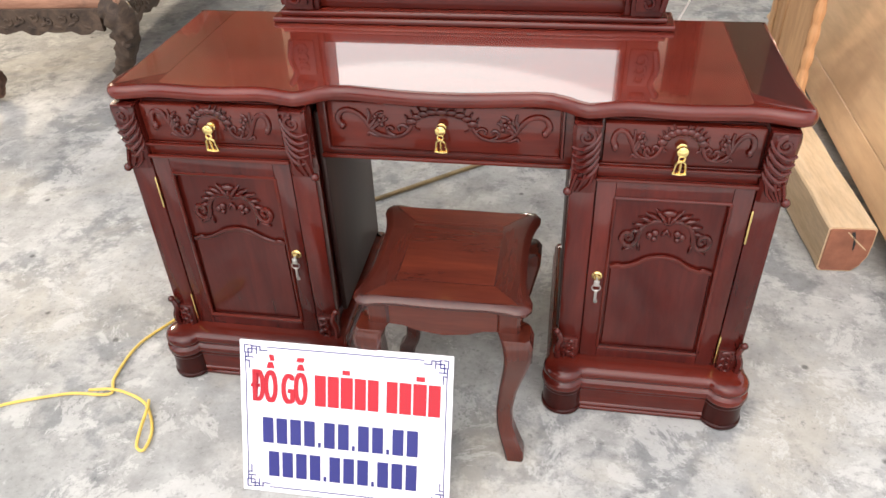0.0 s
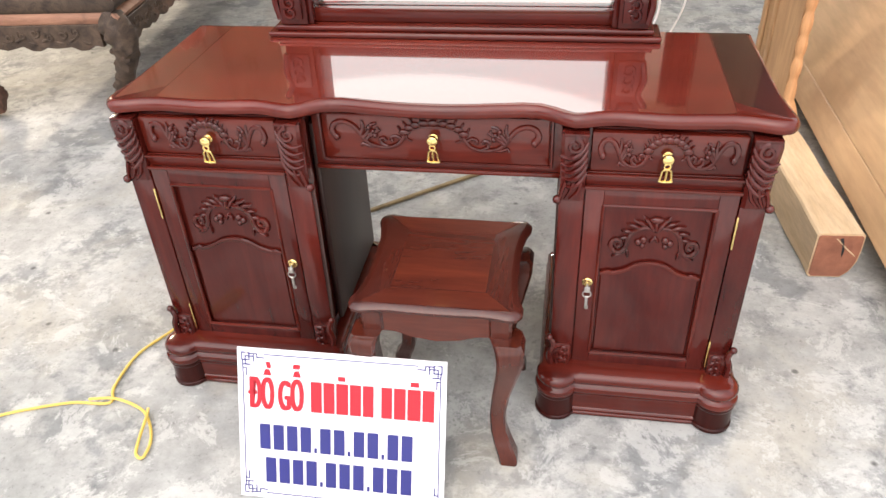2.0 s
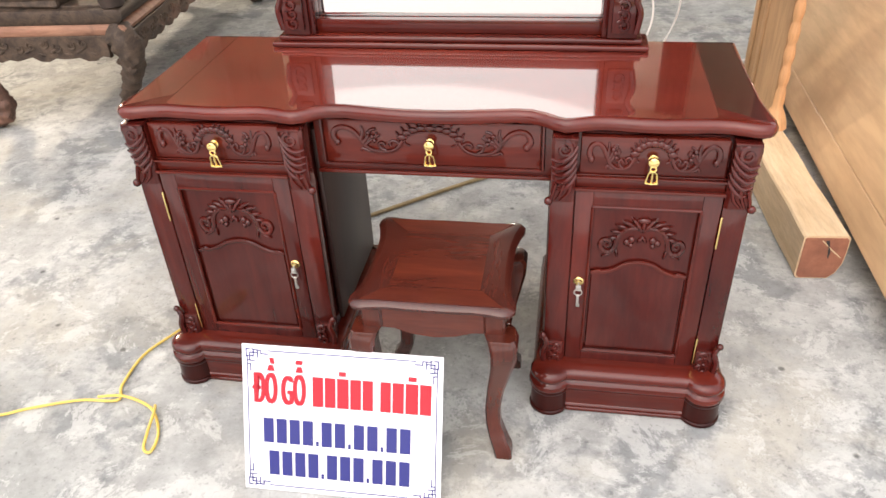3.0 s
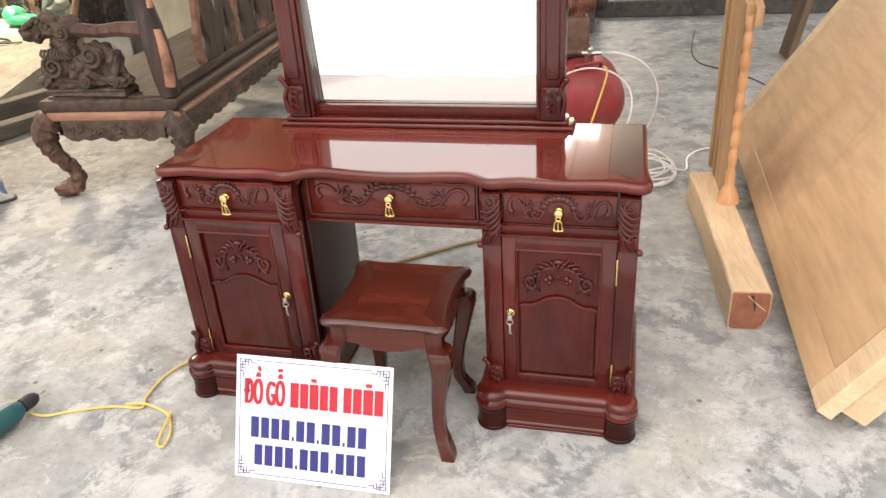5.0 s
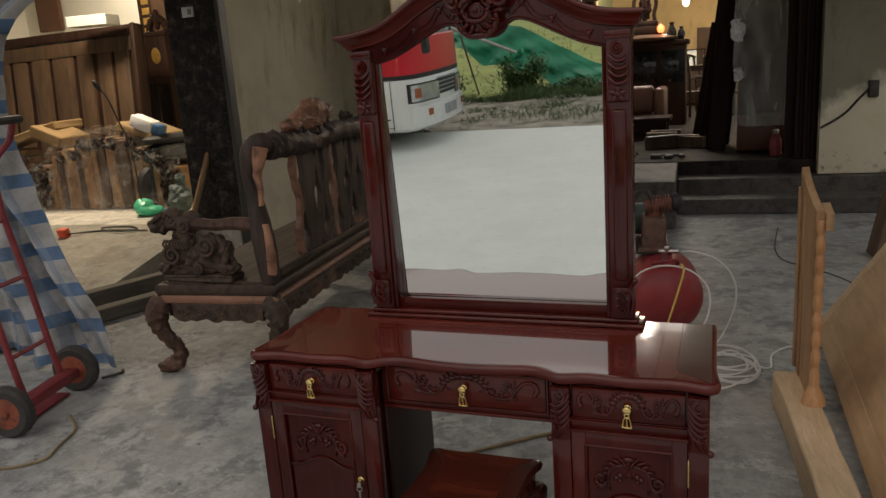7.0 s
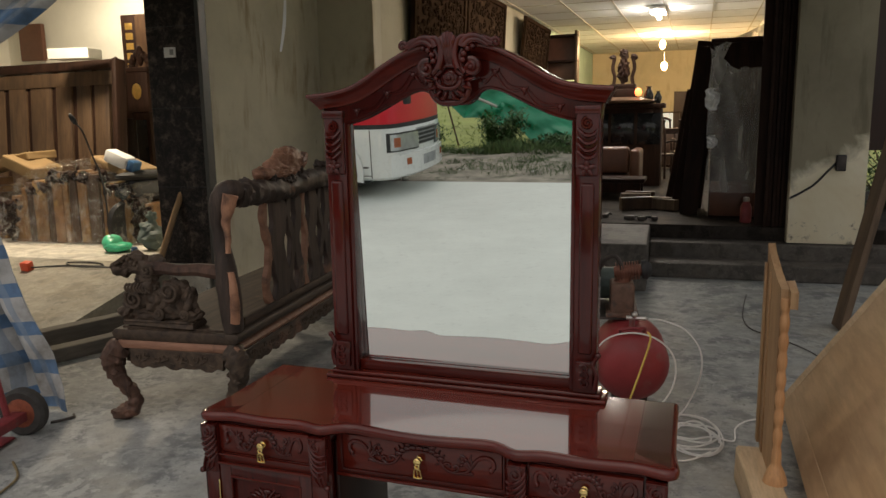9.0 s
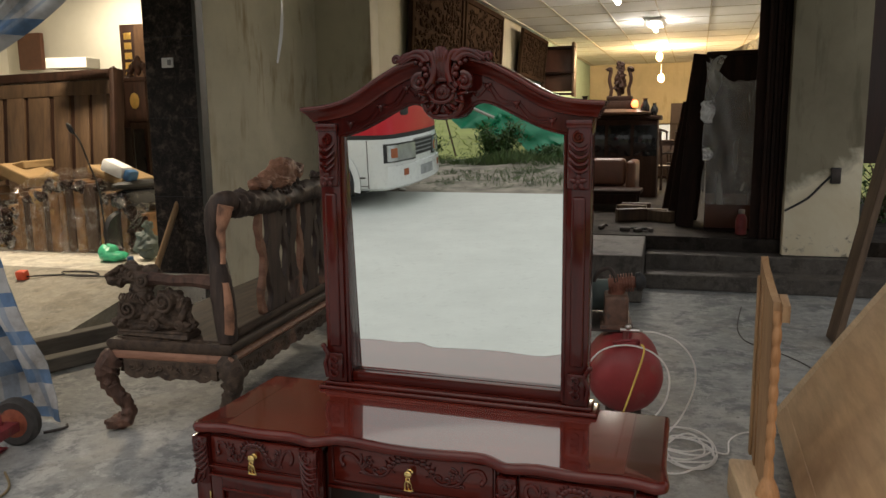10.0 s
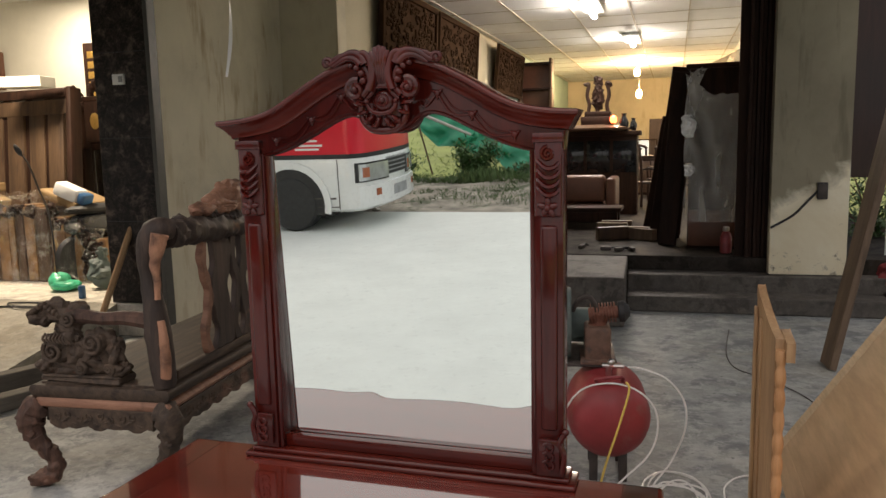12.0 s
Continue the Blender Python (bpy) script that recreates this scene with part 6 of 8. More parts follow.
part("pipe", tube(B(), smoothed([(-0.17, 0.34, 0.86), (-0.14, 0.32, 0.92), (-0.09, 0.31, 0.94), (-0.06, 0.32, 0.9), (-0.05, 0.33, 0.86)], 5), 0.012, 7), IRON, comp)
bm = tube(B(), [(0.0, 0.16, 0.585), (0.0, 0.14, 0.64)], 0.015, 8)
tube(bm, [(-0.03, 0.14, 0.642), (0.07, 0.13, 0.642)], 0.012, 8)
ball(bm, (0.01, 0.13, 0.66), 0.018)
part("valve", bm, STEEL, comp, "steel outlet valve")

solo("air_hose", tube(B(), smoothed([(0.5, 2.12, 0.587), (0.57, 2.06, 0.6), (0.68, 2.05, 0.56), (0.755, 2.08, 0.45), (0.76, 2.12, 0.3), (0.7, 2.16, 0.12), (0.62, 2.05, 0.03), (0.66, 1.85, 0.012), (0.8, 1.8, 0.012), (0.88, 1.95, 0.014), (0.84, 2.2, 0.012), (0.68, 2.3, 0.012), (0.58, 2.15, 0.016), (0.6, 1.92, 0.022), (0.74, 1.86, 0.026), (0.86, 2.02, 0.026), (0.8, 2.24, 0.022), (0.65, 2.24, 0.03), (0.6, 2.0, 0.034), (0.72, 1.93, 0.036), (0.83, 2.0, 0.03), (0.93, 2.02, 0.012), (0.95, 2.2, 0.012), (1.05, 2.34, 0.012), (1.3, 2.4, 0.012)], 8), 0.0046, 6), HOSE, "thin white air hose lying in loose coils on the floor", "hose")
solo("air_hose", tube(B(), smoothed([(0.2, 2.06, 0.3), (0.235, 2.0, 0.42), (0.31, 1.99, 0.51), (0.43, 1.985, 0.545), (0.545, 1.99, 0.52), (0.625, 2.0, 0.44), (0.64, 1.99, 0.33), (0.6, 1.97, 0.22), (0.5, 1.93, 0.12), (0.42, 1.88, 0.03), (0.56, 1.75, 0.011), (0.7, 1.72, 0.011), (0.82, 1.84, 0.02)], 8), 0.0046, 6), HOSE, "thin white air hose drooping round the tank's end", "hose")
COIL = [(0.73 + 0.02 * math.sin(k * 0.9) + (0.13 + 0.045 * math.sin(k * 0.37)) * math.cos(k * 0.7), 1.93 + 0.03 * math.cos(k * 0.53) + (0.15 + 0.05 * math.cos(k * 0.41)) * math.sin(k * 0.7), 0.02 + 0.0012 * k + 0.012 * abs(math.sin(k * 0.7))) for k in range(32)]
solo("air_hose", tube(B(), smoothed(COIL, 4), 0.0046, 6), HOSE, "thin white air hose in tangled loops beside the compressor", "hose")
solo("yellow_cord", tube(B(), smoothed([(0.5, 1.99, 0.552), (0.515, 1.955, 0.52), (0.47, 1.89, 0.36), (0.42, 1.85, 0.2), (0.37, 1.82, 0.012), (0.3, 1.65, 0.008)], 7), 0.0055, 6), YELLOW, "yellow cord tied to the compressor handle", "cord")
solo("floor_cable", tube(B(), smoothed([(1.17, 5.4, 0.006), (1.12, 4.9, 0.006), (1.1, 4.5, 0.006), (1.15, 4.2, 0.006), (1.32, 4.0, 0.006), (1.5, 3.7, 0.006), (1.62, 3.3, 0.006), (1.8, 3.0, 0.006)], 8), 0.0042, 6), IRON, "thin dark cable on the yard floor", "cable")
solo("floor_cable", tube(B(), smoothed([(-0.62, 0.6, 0.008), (-0.388, 0.79, 0.008), (-0.06, 1.063, 0.008), (0.25, 1.3, 0.008), (0.36, 1.7, 0.008)], 8), 0.008, 6), DULLCABLE, "dull yellow-brown cable on the floor behind the table", "cable")
cab = thing("power_cable", "yellow power cable snaking over the floor from the drill", "cable", pose(0, 0, 0))
part("cable_run", tube(B(), smoothed([(-0.66, 0.5, 0.006), (-0.74, 0.26, 0.006), (-0.797, 0.133, 0.006), (-0.852, 0.021, 0.006), (-0.855, -0.1, 0.006), (-0.839, -0.155, 0.006), (-0.94, -0.167, 0.006), (-1.06, -0.21, 0.006), (-1.121, -0.24, 0.006), (-1.17, -0.245, 0.008), (-1.23, -0.23, 0.012), (-1.34, -0.3, 0.006), (-1.5, -0.4, 0.006), (-1.7, -0.42, 0.006), (-2.0, -0.3, 0.006)], 8), 0.0039, 7), YELLOW, cab)
part("cable_loop", tube(B(), smoothed([(-0.89, -0.158, 0.016), (-0.82, -0.15, 0.018), (-0.743, -0.168, 0.008), (-0.7, -0.21, 0.007), (-0.672, -0.262, 0.007), (-0.668, -0.308, 0.007), (-0.69, -0.3, 0.007), (-0.7, -0.255, 0.016), (-0.71, -0.2, 0.02), (-0.722, -0.17, 0.016)], 8), 0.0039, 7), YELLOW, cab)

# ---- power drill ----
drill = thing("power_drill", "dark teal power drill lying on the floor", "power drill", pose(-1.215, -0.33, 0.002, 0, 0, 78))
part("housing", lathe(B(), [(0.02, -0.125), (0.034, -0.12), (0.04, -0.09), (0.04, -0.02), (0.037, 0.03), (0.034, 0.05), (0.024, 0.075)], 16, pose(0, 0, 0.041, 0, 90, 0)), TEAL, drill, "dark teal ribbed housing")
part("chuck", lathe(B(), [(0.018, 0.078), (0.024, 0.082), (0.024, 0.112), (0.018, 0.13), (0.008, 0.138)], 14, pose(0, 0, 0.041, 0, 90, 0)), BLACK, drill, "black chuck")
part("bit", tube(B(), [(0.136, 0, 0.041), (0.165, 0, 0.041)], 0.004, 6), STEEL, drill)
part("grip", tube(B(), smoothed([(-0.09, 0.01, 0.035), (-0.115, 0.06, 0.026), (-0.13, 0.12, 0.024), (-0.135, 0.165, 0.024)], 4), [0.028, 0.027, 0.025, 0.024, 0.024, 0.023, 0.023, 0.022, 0.022, 0.022, 0.022, 0.023, 0.02], 10, 0.85), TEAL, drill)
part("trigger", box(B(), -0.092, -0.078, 0.05, 0.08, 0.018, 0.034, 0.003), BLACK, drill)

DUSTYWOOD = wood("dusty_grey_timber", (0.13, 0.115, 0.095), (0.25, 0.22, 0.18), 0.8, 0, 'y', 2.6, 0.4)
# ---- hand truck, hanging tarpaulin, timbers ----
RUSTRIM = plain("rusty_orange_rim", (0.3, 0.085, 0.045), 0.6, 0.2, 0.35, 18, 0.2, (0.09, 0.05, 0.04), 0.58)
TYRE = plain("dusty_tyre", (0.05, 0.046, 0.042), 0.8, 0, 0.3, 14, 0.2)
truck = thing("hand_truck", "old red tubular hand truck with rubber wheels", "hand truck", pose(-2.62, 0.8, 0, 0, 0, 13))
for y in (-0.21, 0.21):
    part("upright", tube(B(), smoothed([(0.03, y * 0.7, 0.14), (0.0, y * 0.7, 0.3), (-0.06, y * 0.7, 0.7), (-0.12, y * 0.7, 1.05), (-0.11, y * 0.7, 1.28), (0.0, y * 0.7, 1.4), (0.04, y * 0.7, 1.5)], 5), 0.017, 8), REDFRAME, truck)
    wl_ = part("wheel", lathe(B(), [(0.07, -0.03), (0.115, -0.035), (0.13, -0.018), (0.13, 0.018), (0.115, 0.035), (0.07, 0.03)], 22, pose(0.03, y * 1.3, 0.13, 90, 0, 0)), TYRE, truck, "worn black rubber wheel")
    part("rim", lathe(B(), [(0.012, -0.046), (0.026, -0.046), (0.028, -0.034), (0.074, -0.0325), (0.08, -0.031), (0.08, 0.031), (0.074, 0.0325), (0.028, 0.034), (0.026, 0.046), (0.012, 0.046)], 18, pose(0.03, y * 1.3, 0.13, 90, 0, 0)), RUSTRIM, wl_, "rusty orange rim")
for z, x in ((0.35, -0.01), (0.7, -0.06), (1.0, -0.115)):
    part("crossbar", tube(B(), [(x, -0.15, z), (x, 0.15, z)], 0.012, 8), REDFRAME, truck)
part("axle", tube(B(), [(0.03, -0.28, 0.13), (0.03, 0.28, 0.13)], 0.012, 8), IRON, truck)
part("axle_plate", box(B(), 0.02, 0.1, -0.2, 0.2, 0.11, 0.16, 0.004), REDFRAME, truck, "red axle plate")
part("toe_plate", box(B(), -0.28, 0.02, -0.2, 0.2, 0.008, 0.018, 0.002), REDFRAME, truck)
part("grip", tube(B(), [(0.04, -0.2, 1.5), (0.04, 0.2, 1.5)], 0.021, 8), BLACK, truck, "black rubber grip")

solo("thin_cable", tube(B(), smoothed([(-2.42, 0.78, 0.008), (-2.26, 0.66, 0.008), (-2.2, 0.5, 0.008), (-2.16, 0.38, 0.008), (-2.29, 0.27, 0.008), (-2.6, 0.2, 0.008)], 7), 0.006, 6), DULLCABLE, "thin dull cord lying beside the hand truck", "cable")
EDGE = [(0.0, -2.66), (0.3, -2.78), (0.8, -3.06), (1.3, -3.24), (1.6, -3.26), (1.75, -3.2), (1.95, -3.1), (2.06, -3.0), (2.34, -2.48), (2.6, -2.1), (3.0, -1.8), (3.7, -1.6)]


def hang(u, v):
    z = min(3.7 * v, 2.9 + 0.01 * v)
    for (za, xa_), (zb, xb_) in zip(EDGE, EDGE[1:]):
        if za <= z <= zb:
            xr = xa_ + (xb_ - xa_) * (z - za) / (zb - za)
    x = -4.5 + (xr + 4.5) * u
    y = 1.45 + 0.09 * math.sin(u * 24 + v * 3) + 0.05 * math.sin(u * 41 - v * 7) + 0.12 * noise.noise((u * 4, v * 5, 1)) + 0.05 * noise.noise((u * 13, v * 9, 4)) + 0.022 * noise.noise((u * 30, v * 24, 5)) + (0.25 * (1 - v * 4) if v < 0.25 else 0) * noise.noise((u * 6, v * 3, 7))
    return (x + 0.03 * noise.noise((u * 9, v * 9, 3)), y, max(0.012 + 0.05 * abs(noise.noise((u * 7, 1, 1))), z))


solo("hanging_tarpaulin", cloth("t", hang, 100, 80, TARP), TARP, "blue and white striped tarpaulin hanging in folds", "tarpaulin")
for x, y, rz, ln, h, w in ((-3.42, 2.35, -22, 2.3, 0.1, 0.13), (-3.66, 2.5, -21, 2.1, 0.17, 0.12)):
    solo("floor_timber", box(B(), -w / 2, w / 2, -ln / 2, ln / 2, 0.0, h, 0.012, None, 3), DUSTYWOOD, "long sawn timber lying on the floor", "timber", "timbers by the platform", m=pose(x, y, 0.001, 0, 0, rz), smooth=False)
solo("hanging_strip", cloth("s", lambda u, v: (-1.83 - 0.05 * (1 - v) ** 3 + 0.02 * math.sin(v * 7) + (0.014 + 0.014 * v) * (u - 0.5) * math.cos(v * 6), 2.6 + 0.03 * (u - 0.5) * math.sin(v * 6), 2.08 + 1.2 * v), 2, 24, WHITEP, 0.001), WHITEP, "narrow white plastic strip hanging from the roof", "strip")

# ---- side room: goods on the platform ----
GLINT = plain("glint_white", (0.7, 0.71, 0.7), 0.1, 0.2, 0.3, 12, 0.4)
sw_ = thing("wall_switch", "small white switch plate on the marble pillar", "switch", TURNED @ pose(-3.757, 4.263, 2.28))
part("plate", box(B(), -0.06, 0.06, -0.012, 0.006, -0.045, 0.045, 0.004), WHITEP, sw_)
part("rocker", box(B(), 0.005, 0.045, -0.018, -0.0125, -0.025, 0.025, 0.002), plain("grey_rocker", (0.25, 0.25, 0.25), 0.4), sw_)
solo("leaning_pole", tube(B(), [(-4.04, 3.78, 0.21), (-3.92, 4.22, 1.16)], 0.028, 10), RAWPINE_Z, "pale wooden pole leaning on the pillar", "pole")


GILTWOOD = plain("gilt_patterned_wood", (0.2, 0.1, 0.036), 0.4, 0.1, 0.4, 9, 0.3, (0.5, 0.32, 0.11), 0.57)


def wrapped_chest(name, m, w, h, d, seed, label):
    """An arched carved back with side curls and small slats, bundled in glossy clear film."""
    random.seed(seed)
    t = thing(name, label, "wrapped furniture", m, "wrapped goods")
    rise = lambda u: 0.58 + 0.42 * math.cos(min(1.0, abs(u) * 1.15) * math.pi / 2) ** 0.7
    k = 0
    x = -w / 2
    while x < w / 2 - 0.03:
        bw = random.uniform(0.07, 0.2)
        u = (x + bw / 2) / (w / 2)
        hh = h * rise(u) * random.uniform(0.84, 0.93)
        y0 = -d / 2 + 0.05 + 0.1 * u * u + random.uniform(0, 0.03)
        part("wooden_piece", box(B(), x, x + bw - 0.006, y0, d / 2, 0.0, hh, 0.014), (BROWNWOOD, GILTWOOD, GILTWOOD, BROWNWOOD, GILTWOOD)[k % 5], t)
        x += bw
        k += 1
    bm = B()
    for q in range(22):
        u = random.uniform(-0.95, 0.95)
        lump(bm, (u * w / 2, -d / 2 + 0.1 + 0.1 * u * u, h * rise(u) - random.uniform(0.06, 0.2)), (random.uniform(0.05, 0.12), 0.06, random.uniform(0.04, 0.08)))
    for u in (-0.9, 0.88):
        for q in range(3):
            lump(bm, (u * w / 2, -d / 2 + 0.14, 0.12 + 0.15 * q), (0.09, 0.07, 0.08))
    part("carved_crest", gnarl(bm, 0.03, 13, seed), DARKWOOD, t, "dark carved crest and side curls")
    film = B()
    nu, nv = 90, 46
    g = []
    for j in range(nv + 1):
        row = []
        for i in range(nu + 1):
            u, v = -1.08 + 2.16 * i / nu, j / nv
            top = h * rise(u) + 0.03
            y, z = (-d / 2 - 0.02 + 0.12 * u * u - 0.12 * (1 - v) ** 3, top * v / 0.75) if v < 0.75 else (-d / 2 + 0.12 * u * u + (v - 0.75) * 4 * d, top)
            p = Vector((u * w / 2, y, z))
            r_ = 0.035 * abs(noise.noise(Vector((u * 9, z * 2.2, seed)))) + 0.02 * noise.noise(p * 17) + 0.012 * noise.noise(p * 34)
            row.append(film.verts.new((p.x + 0.03 * noise.noise(p * 8), p.y - r_, max(0.004, p.z + (0.05 * noise.noise(p * 9) + 0.025 * noise.noise(p * 25)) * v))))
        g.append(row)
    for a, b in zip(g, g[1:]):
        for i in range(nu):
            film.faces.new((a[i], a[i + 1], b[i + 1], b[i]))
    part("film", film, FILM, t, "crumpled glossy clear film")
    return t


wrapped_chest("wrapped_furniture", TURNED @ pose(-5.84, 5.3, 0.302, 0, 0, 4), 1.85, 0.9, 0.55, 3, "brown carved furniture parts bundled in shiny clear film")
wrapped_chest("wrapped_furniture", TURNED @ pose(-7.62, 5.5, 0.302, 0, 0, -6), 1.5, 0.8, 0.6, 9, "brown furniture parts bundled in crumpled clear film")
for x, y, z, w, d, h, ry, rz in ((-7.2, 5.6, 1.12, 0.5, 0.3, 0.05, -14, 12), (-6.75, 5.5, 1.1, 0.22, 0.26, 0.07, 24, 4), (-5.42, 5.55, 1.12, 0.3, 0.24, 0.045, 14, -14)):
    solo("cardboard_wrapping", gnarl(box(B(), -w, w, -d, d, 0, 2 * h, 0.02, None, 3), 0.012, 6, x), CARD, "folded brown cardboard lying on the wrapped goods", "cardboard", m=TURNED @ pose(x, y, z, 0, ry, rz), smooth=False)

BEDPANEL = wood("dry_tan_plank", (0.046, 0.025, 0.013), (0.13, 0.076, 0.039), 0.6, 0.0, 'z', 1.5, 0.25)
bed = thing("bed_headboard", "tall brown panelled wooden bed back standing in the side room", "headboard", TURNED @ pose(-7.66, 6.5, 0.302, -6, -1, 0) @ Matrix.Diagonal((1, 1, 1.025, 1)))
part("top_rail", box(B(), -1.6, 1.3, -0.09, 0.09, 2.0, 2.12, 0.02), DARKWOOD, bed)
part("bottom_rail", box(B(), -1.6, 1.3, -0.05, 0.05, 0.02, 0.2, 0.01), DARKWOOD, bed)
x = -1.6
for k, (gap, wd) in enumerate(((0.05, 0.3), (0.07, 0.34), (0.06, 0.26), (0.09, 0.3), (0.06, 0.36), (0.08, 0.26), (0.07, 0.24), (0.06, 0.24))):
    part("stile", box(B(), x, x + gap, -0.03, 0.03, 0.2, 2.0, 0.008), DARKWOOD, bed)
    if x + gap + wd < 1.3:
        part("panel", box(B(), x + gap + 0.002, x + gap + wd - 0.002, -0.05 - 0.012 * (k % 2), 0.02, 0.2, 1.86 if k % 3 else 1.96, 0.014), BEDPANEL, bed)
    x += gap + wd
part("inner_rail", box(B(), -1.6, 1.3, -0.07, -0.052, 1.8, 1.98, 0.008), BEDPANEL, bed)
bm = box(B(), 1.31, 1.39, -0.1, 0.1, 0.0, 2.13, 0.02)
part("end_post", bm, DARKWOOD, bed, "dark carved end post")
PAPER = plain("paper_white", (0.5, 0.49, 0.44), 0.7, 0, 0.06, 6, 0.03)
solo("paper_box", box(B(), -0.28, 0.28, -0.15, 0.15, 0, 0.13, 0.008), PAPER, "white box on the headboard's top rail", "box", m=TURNED @ pose(-6.62, 6.27, 2.465, 0, 0, 8), smooth=False)

for cx_, tall_ in ((-7.31, 1.0), (-6.88, 1.06)):
    clock = thing("longcase_clock", "dark carved longcase clock with a gilt dial", "clock", TURNED @ pose(cx_, 7.9, 0.302, 0, 0, 0) @ Matrix.Diagonal((0.75, 1, 1.02 * tall_, 1)), "longcase clocks")
    part("plinth", box(B(), -0.25, 0.25, -0.16, 0.16, 0.0, 0.4, 0.015), DARKWOOD, clock)
    part("trunk", box(B(), -0.2, 0.2, -0.13, 0.13, 0.4, 1.4, 0.012), DARKWOOD, clock)
    part("trunk_glass", box(B(), -0.13, 0.13, -0.137, -0.131, 0.5, 1.3, 0.002), BUSGLASS, clock, "dark glazed door")
    part("hood", box(box(B(), -0.25, 0.25, -0.17, 0.17, 1.4, 1.95, 0.02), -0.29, 0.29, -0.19, 0.19, 1.94, 2.0, 0.012), DARKWOOD, clock)
    part("dial", lathe(B(), [(0.1, 0.0), (0.108, 0.008), (0.08, 0.012), (0.02, 0.014)], 24, pose(0, -0.171, 1.68, 90, 0, 0)), GOLD, clock, "gilt dial")
    bm = B()
    for k in range(9):
        a = math.pi * k / 8
        ball(bm, (0.2 * math.cos(a), -0.05, 2.02 + 0.16 * math.sin(a)), (0.06, 0.06, 0.06), None, 8, 6)
    ball(bm, (0, -0.05, 2.16), (0.08, 0.06, 0.14))
    part("crest", bm, DARKWOOD, clock, "carved crest")

scroll_ = thing("couplet_board", "tall dark red board with a column of gilt characters", "wall board", TURNED @ pose(-9.02, 10.4, 2.2))
part("board", box(B(), -0.17, 0.17, -0.04, 0.04, 0.0, 1.45, 0.012), DARKWOOD, scroll_)
for k in range(7):
    part("gilt_bar", box(B(), -0.08, 0.08, -0.048, -0.041, 0.1 + k * 0.18, 0.22 + k * 0.18, 0.004), GOLD, scroll_)
solo("wall_board", box(B(), -0.2, 0.2, -0.04, 0.04, 0, 1.5, 0.02), BROWNWOOD, "brown carved board on the side room's wall", "wall board", m=TURNED @ pose(-8.7, 10.4, 2.15), smooth=False)
solo("wall_board", box(B(), -0.28, 0.28, -0.05, 0.05, 0, 0.7, 0.02), LEATHER, "red-brown wooden panel against the wall", "wall board", m=TURNED @ pose(-11.3, 10.4, 2.9), smooth=False)

# motorbike parts, bag and small goods near the pillar
mb_ = thing("motor_scooter", "dark motor scooter parked behind the wrapped goods", "scooter", TURNED @ pose(-5.0, 5.75, 0.302, 0, 0, 70))
for x in (-0.55, 0.55):
    part("wheel", lathe(B(), [(0.15, -0.04), (0.22, -0.045), (0.25, 0.0), (0.22, 0.045), (0.15, 0.04)], 20, pose(x, 0, 0.25, 90, 0, 0)), BLACK, mb_)
bm = ball(ball(B(), (-0.3, 0, 0.58), (0.38, 0.16, 0.17)), (0.4, 0, 0.62), (0.14, 0.19, 0.32))
box(bm, -0.1, 0.35, -0.12, 0.12, 0.28, 0.36, 0.03)
part("body", bm, plain("dark_scooter_paint", (0.02, 0.022, 0.028), 0.25, 0, 0.2, 6, 0, coat=0.5), mb_, "glossy dark body")
part("seat", ball(B(), (-0.3, 0, 0.76), (0.36, 0.13, 0.06)), BLACK, mb_)
part("headlamp", ball(B(), (0.52, 0, 0.9), (0.07, 0.1, 0.08)), LENS, mb_)
part("handlebar", tube(B(), smoothed([(0.34, -0.36, 1.05), (0.4, -0.18, 1.0), (0.42, 0, 0.96), (0.4, 0.18, 1.0), (0.34, 0.36, 1.05)], 4), 0.016, 7), BLACK, mb_)
part("mirror_arm", tube(B(), smoothed([(0.36, -0.26, 1.03), (0.36, -0.34, 1.2), (0.33, -0.42, 1.42)], 4), 0.009, 6), BLACK, mb_)
part("rear_mirror", ball(B(), (0.32, -0.45, 1.5), (0.035, 0.05, 0.09)), BLACK, mb_)
ml = thing("mirror_on_stem", "black oval mirror on a bent stem among the goods", "mirror", pose(0, 0, 0))
part("stem", tube(B(), smoothed([(-5.18, 4.5, 0.303), (-5.18, 4.5, 0.7), (-5.2, 4.5, 1.0), (-5.24, 4.5, 1.165), (-5.3, 4.5, 1.3), (-5.41, 4.5, 1.57), (-5.5, 4.5, 1.67)], 5), 0.009, 7), BLACK, ml)
part("mirror_head", shifted(ball(B(), (0, 0, 0), (0.032, 0.018, 0.075)), pose(-5.52, 4.5, 1.7, 0, -38, 0)), BLACK, ml, "black oval mirror head")
wb = thing("white_canister", "white and blue plastic canister lying on the goods", "canister", TURNED @ pose(-5.3, 5.35, 1.16, 0, 22, 0))
part("body", box(B(), -0.2, 0.1, -0.09, 0.09, 0.0, 0.15, 0.03), WHITEP, wb)
part("cap", box(B(), 0.101, 0.2, -0.08, 0.08, 0.01, 0.14, 0.03), BLUEP, wb)
solo("plastic_bag", gnarl(lump(lump(B(), (0.03, 0, 0.055), (0.15, 0.12, 0.06)), (-0.03, 0, 0.085), (0.115, 0.1, 0.09)), 0.02, 6, 2), GREENBAG, "crumpled bright green plastic bag on the platform", "bag", m=TURNED @ pose(-4.95, 4.72, 0.302))
